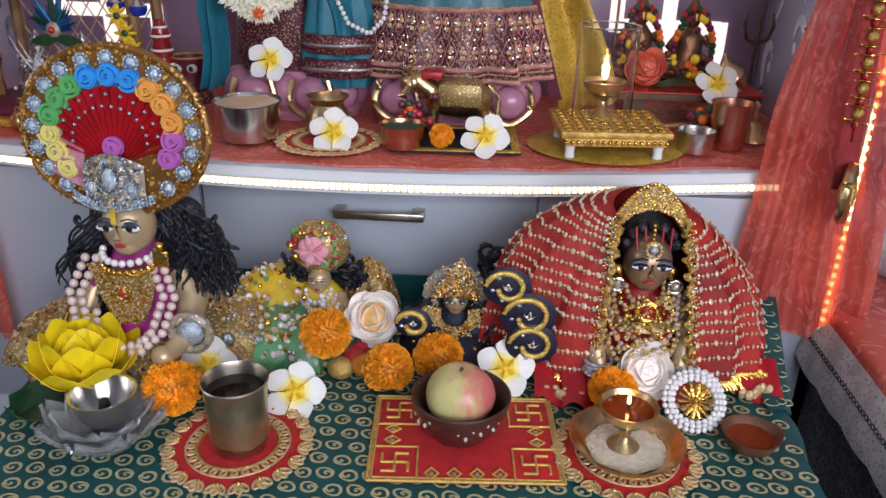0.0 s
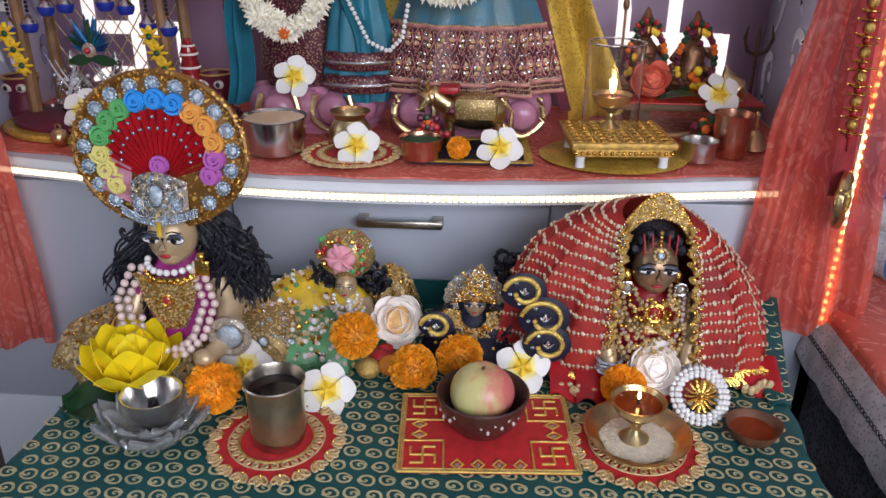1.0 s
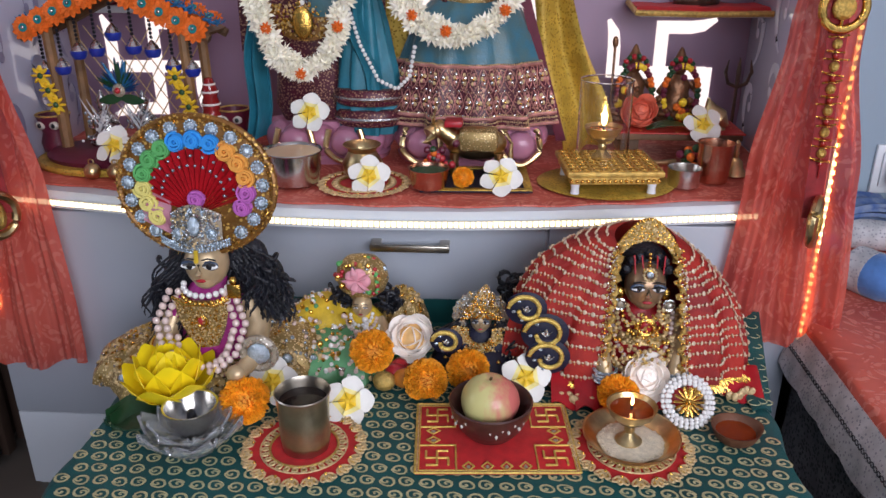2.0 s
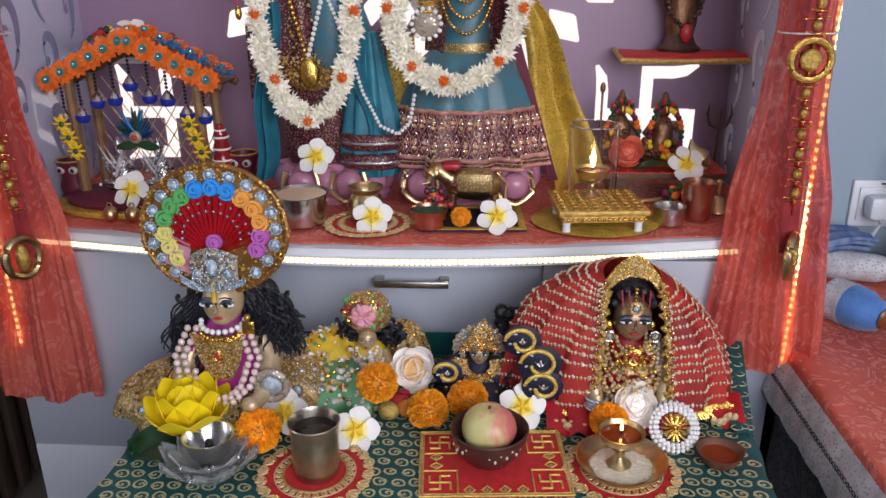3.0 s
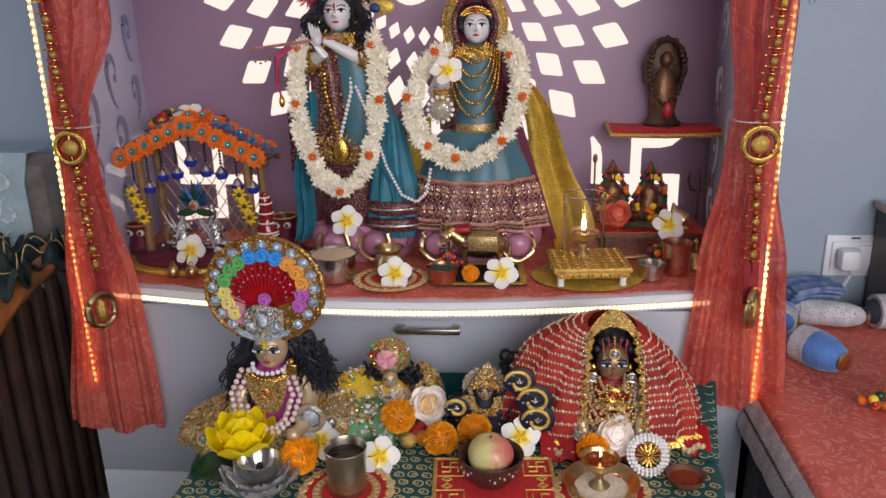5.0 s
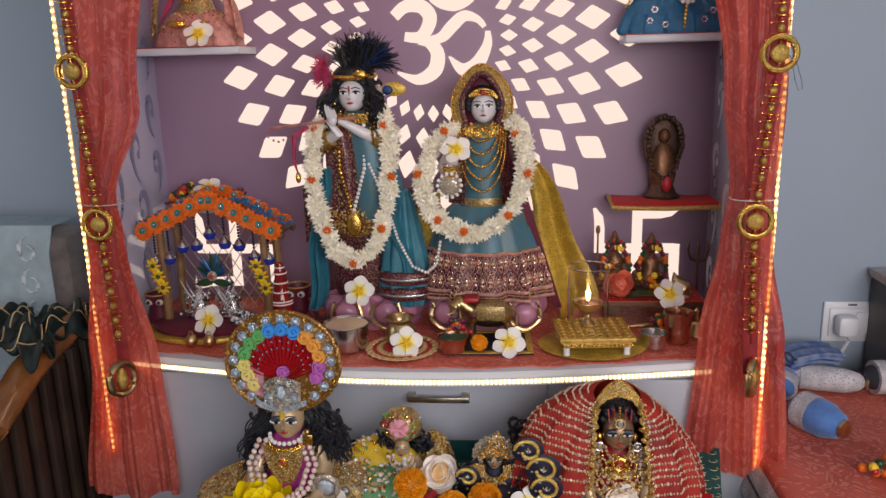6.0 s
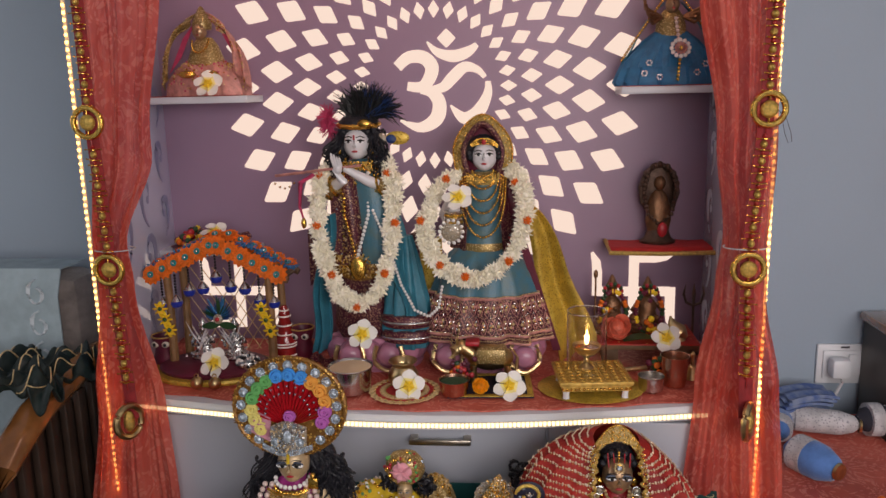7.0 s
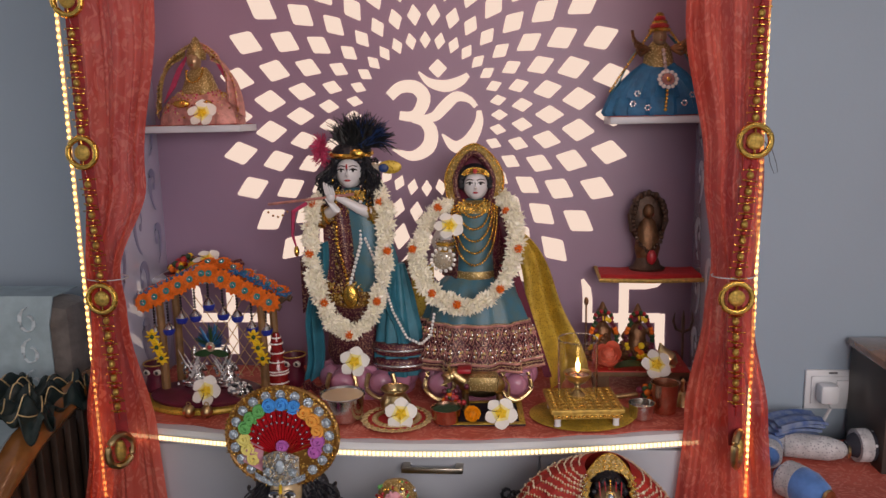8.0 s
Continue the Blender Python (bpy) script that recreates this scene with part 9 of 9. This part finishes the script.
for s in (-1, 1):
    beads(sn, [(sx0 + s * 0.03, sy0 - 0.02, sz0 + 0.19), (sx0 + s * 0.042, sy0 - 0.022, sz0 + 0.14), (sx0 + s * 0.03, sy0 - 0.026, sz0 + 0.08), (sx0, sy0 - 0.03, sz0 + 0.05)], 0.0055, "dark_bronze")
sn.ball((sx0 + 0.006, sy0 - 0.034, sz0 + 0.04), (0.013, 0.008, 0.02), "paint_red", 10, 8)
thing("hooded_figure", "dark bronze figure under a many-hooded serpent arch", "figurine", mesh=sn)
lp_ = Mesh()
lp_.lathe([(0.07, 0), (0.076, 0.006), (0.07, 0.008), (0.001, 0.006)], "maroon_silk", (-0.83, 0.36, 0.9805), 28, 1.2, 0.7)
rnd = random.Random(88)
for i in range(70):
    a, f = rnd.uniform(0, 6.28), math.sqrt(rnd.random())
    lp_.ball((-0.845 + 0.065 * f * math.cos(a), 0.355 + 0.035 * f * math.sin(a), 0.99 + 0.045 * (1 - f) + rnd.uniform(0, 0.008)), rnd.uniform(0.007, 0.011), rnd.choice(["orange_accent", "leaf_green", "paint_red", "petal_yellow", "maroon_silk"]), 7, 5)
lp_.tube([(-0.78, 0.34, 0.99), (-0.72, 0.33, 1.0), (-0.69, 0.35, 1.02)], [0.02, 0.024, 0.01], "maroon_brocade", 10)
thing("offering_tray", "small tray heaped with red, orange and green paper flowers", "tray", mesh=lp_)

g1 = Mesh()
gx, gy, gz = -0.778, 0.36, 1.3945
mound(g1, (gx, gy, gz), 0.112, 0.058, 0.1, "pink_gold", seed=14)
g1.lathe([(0.06, 0.03), (0.05, 0.09), (0.035, 0.13), (0.02, 0.15)], "gold_brocade", (gx, gy, gz), 20, 1, 0.7)
trims(g1, (gx, gy, gz), 0.112, 0.058, 0.1, 420, ["gold", "pale_gold", "gold_thread", "tassel_pink"], 101, (0.0018, 0.0035))
face(g1, (gx - 0.004, gy - 0.02, gz + 0.165), 0.022, "idol_dark", eyes=False)
g1.lathe([(0.024, 0.17), (0.026, 0.186), (0.016, 0.208), (0.006, 0.226), (0.001, 0.23)], "gold_brocade", (gx - 0.002, gy - 0.006, gz), 16)


def shawl(s, u, v):
    return (gx + s * (0.012 + 0.03 * u + 0.078 * math.sin(1.5 * v) ** 0.9), gy - 0.014 - 0.03 * v * (1 - u) + 0.008 * math.sin(11 * u + 3 * v), gz + 0.212 - 0.045 * u - 0.075 * v ** 1.1 - 0.075 * v ** 3)


for s in (-1, 1):
    g1.sheet(lambda u, v: shawl(s, u, v), 14, 18, "gold_brocade" if s < 0 else "pink_gold", 0.003)
    studded(g1, lambda u, v: shawl(s, u, v), 190, ["gold", "gold_thread", "pale_gold"], 102 + s, (0.0013, 0.0026), 0.003)
    g1.sheet(lambda u, v: (gx + s * (0.03 + 0.045 * v + 0.035 * u), gy + 0.012, gz + 0.19 - 0.04 * u - 0.09 * v), 8, 10, "tassel_pink", 0.003)
    g1.ball((gx + s * 0.03, gy - 0.06, gz + 0.055), (0.024, 0.01, 0.01), "gold", 12, 8)
necklace(g1, (gx, gy - 0.03, gz + 0.145), 0.022, 0.035, 0.02, 0.0036, "gold")
thing("goddess_figure", "small shrine figure in pink and gold veils on the shelf", "figurine", mesh=g1)

g2 = Mesh()
gx, gy = 0.425, 0.365
g2.lathe([(0.128, 0.0), (0.135, 0.01), (0.115, 0.06), (0.07, 0.11), (0.035, 0.135)], "blue_net", (gx, gy, gz), 60, 1, 0.48, wave=lambda a, z: 1 + (0.06 * math.sin(17 * a) + 0.03 * math.sin(31 * a)) * (1 - z / 0.16))
g2.lathe([(0.1, 0.05), (0.118, 0.045), (0.11, 0.062), (0.085, 0.085), (0.04, 0.13)], "blue_net", (gx, gy, gz), 90, 1, 0.52, wave=lambda a, z: 1 + 0.07 * math.sin(19 * a + 1) + 0.03 * math.sin(37 * a))
g2.lathe([(0.04, 0.12), (0.036, 0.15), (0.03, 0.17), (0.016, 0.185)], "gold_brocade", (gx, gy, gz), 20, 1, 0.7)
face(g2, (gx, gy - 0.015, gz + 0.195), 0.021, "idol_dark", eyes=False)
for k in range(5):
    g2.lathe([(0.027 - 0.0045 * k, 0), (0.029 - 0.0045 * k, 0.006), (0.022 - 0.004 * k, 0.011)], "paint_red" if k % 2 else "gold", (gx, gy - 0.008, gz + 0.208 + 0.009 * k), 16)
for s in (-1, 1):
    g2.sheet(lambda u, v: (gx + s * (0.02 + 0.1 * v + 0.03 * u * (1 - v)), gy - 0.01 + 0.02 * u, gz + 0.2 - 0.03 * u - 0.13 * v + 0.012 * math.sin(5 * v)), 8, 14, "teal_gauze", 0.002)
    beads(g2, [(gx + s * 0.022, gy - 0.022, gz + 0.21), (gx + s * 0.05, gy - 0.03, gz + 0.17), (gx + s * 0.1, gy - 0.035, gz + 0.1), (gx + s * 0.125, gy - 0.03, gz + 0.06)], 0.0038, "gold")
    for k in range(4):
        g2.tube([(gx + s * 0.028, gy - 0.02, gz + 0.165), (gx + s * (0.05 + 0.006 * k), gy - 0.035, gz + 0.15 + 0.012 * k), (gx + s * (0.062 + 0.004 * k), gy - 0.05, gz + 0.16 + 0.016 * k)], [0.006, 0.005, 0.004], "idol_bronze", 7)
rosette_trim(g2, (gx + 0.012, gy - 0.07, gz + 0.088), 0.026, ("pink_gold", "pearl"))
rosette_trim(g2, (gx + 0.012, gy - 0.074, gz + 0.088), 0.016, ("gold", "pink_gold"))
beads(g2, [(gx + 0.004, gy - 0.045, gz + 0.16), (gx + 0.01, gy - 0.06, gz + 0.1)], 0.005, "pink_pearl")
beads(g2, [(gx + 0.012, gy - 0.066, gz + 0.06), (gx + 0.008, gy - 0.07, gz + 0.012)], 0.0045, "gold")
for dx, dz in ((-0.07, 0.03), (-0.035, 0.02), (0.055, 0.03), (-0.06, 0.055), (0.075, 0.05)):
    for i in range(6):
        a = i * math.pi / 3
        g2.ball((gx + dx + 0.006 * math.cos(a), gy - 0.076 + abs(dx) * 0.25, gz + dz + 0.006 * math.sin(a)), 0.003, "silver", 6, 4)
thing("goddess_figure", "small shrine figure in a blue net skirt with gold crown", "figurine", mesh=g2)
for x0, x1 in ((-0.93, -0.665), (0.3, 0.535)):
    thing("shelf_cloth", "thin red cloth with gold edge under the figure", "cloth", mesh=Mesh().sheet(lambda u, v: (x0 + (x1 - x0) * u, 0.43 - 0.127 * v, 1.3935 + 0.004 * max(0, v - 0.9)), 16, 8, "red_sequin", 0.0015))

bp = Mesh()
rnd = random.Random(29)
for i in range(26):
    bp.ball((0.8 + rnd.gauss(0, 0.016), -0.105 + rnd.gauss(0, 0.014), 0.488 + abs(rnd.gauss(0, 0.01))), rnd.uniform(0.008, 0.011), ("orange_accent", "leaf_green", "paint_red", "petal_yellow")[i % 4], 8, 6)
thing("flower_posy", "small posy of orange and red paper flowers on the bed", "posy", mesh=bp)
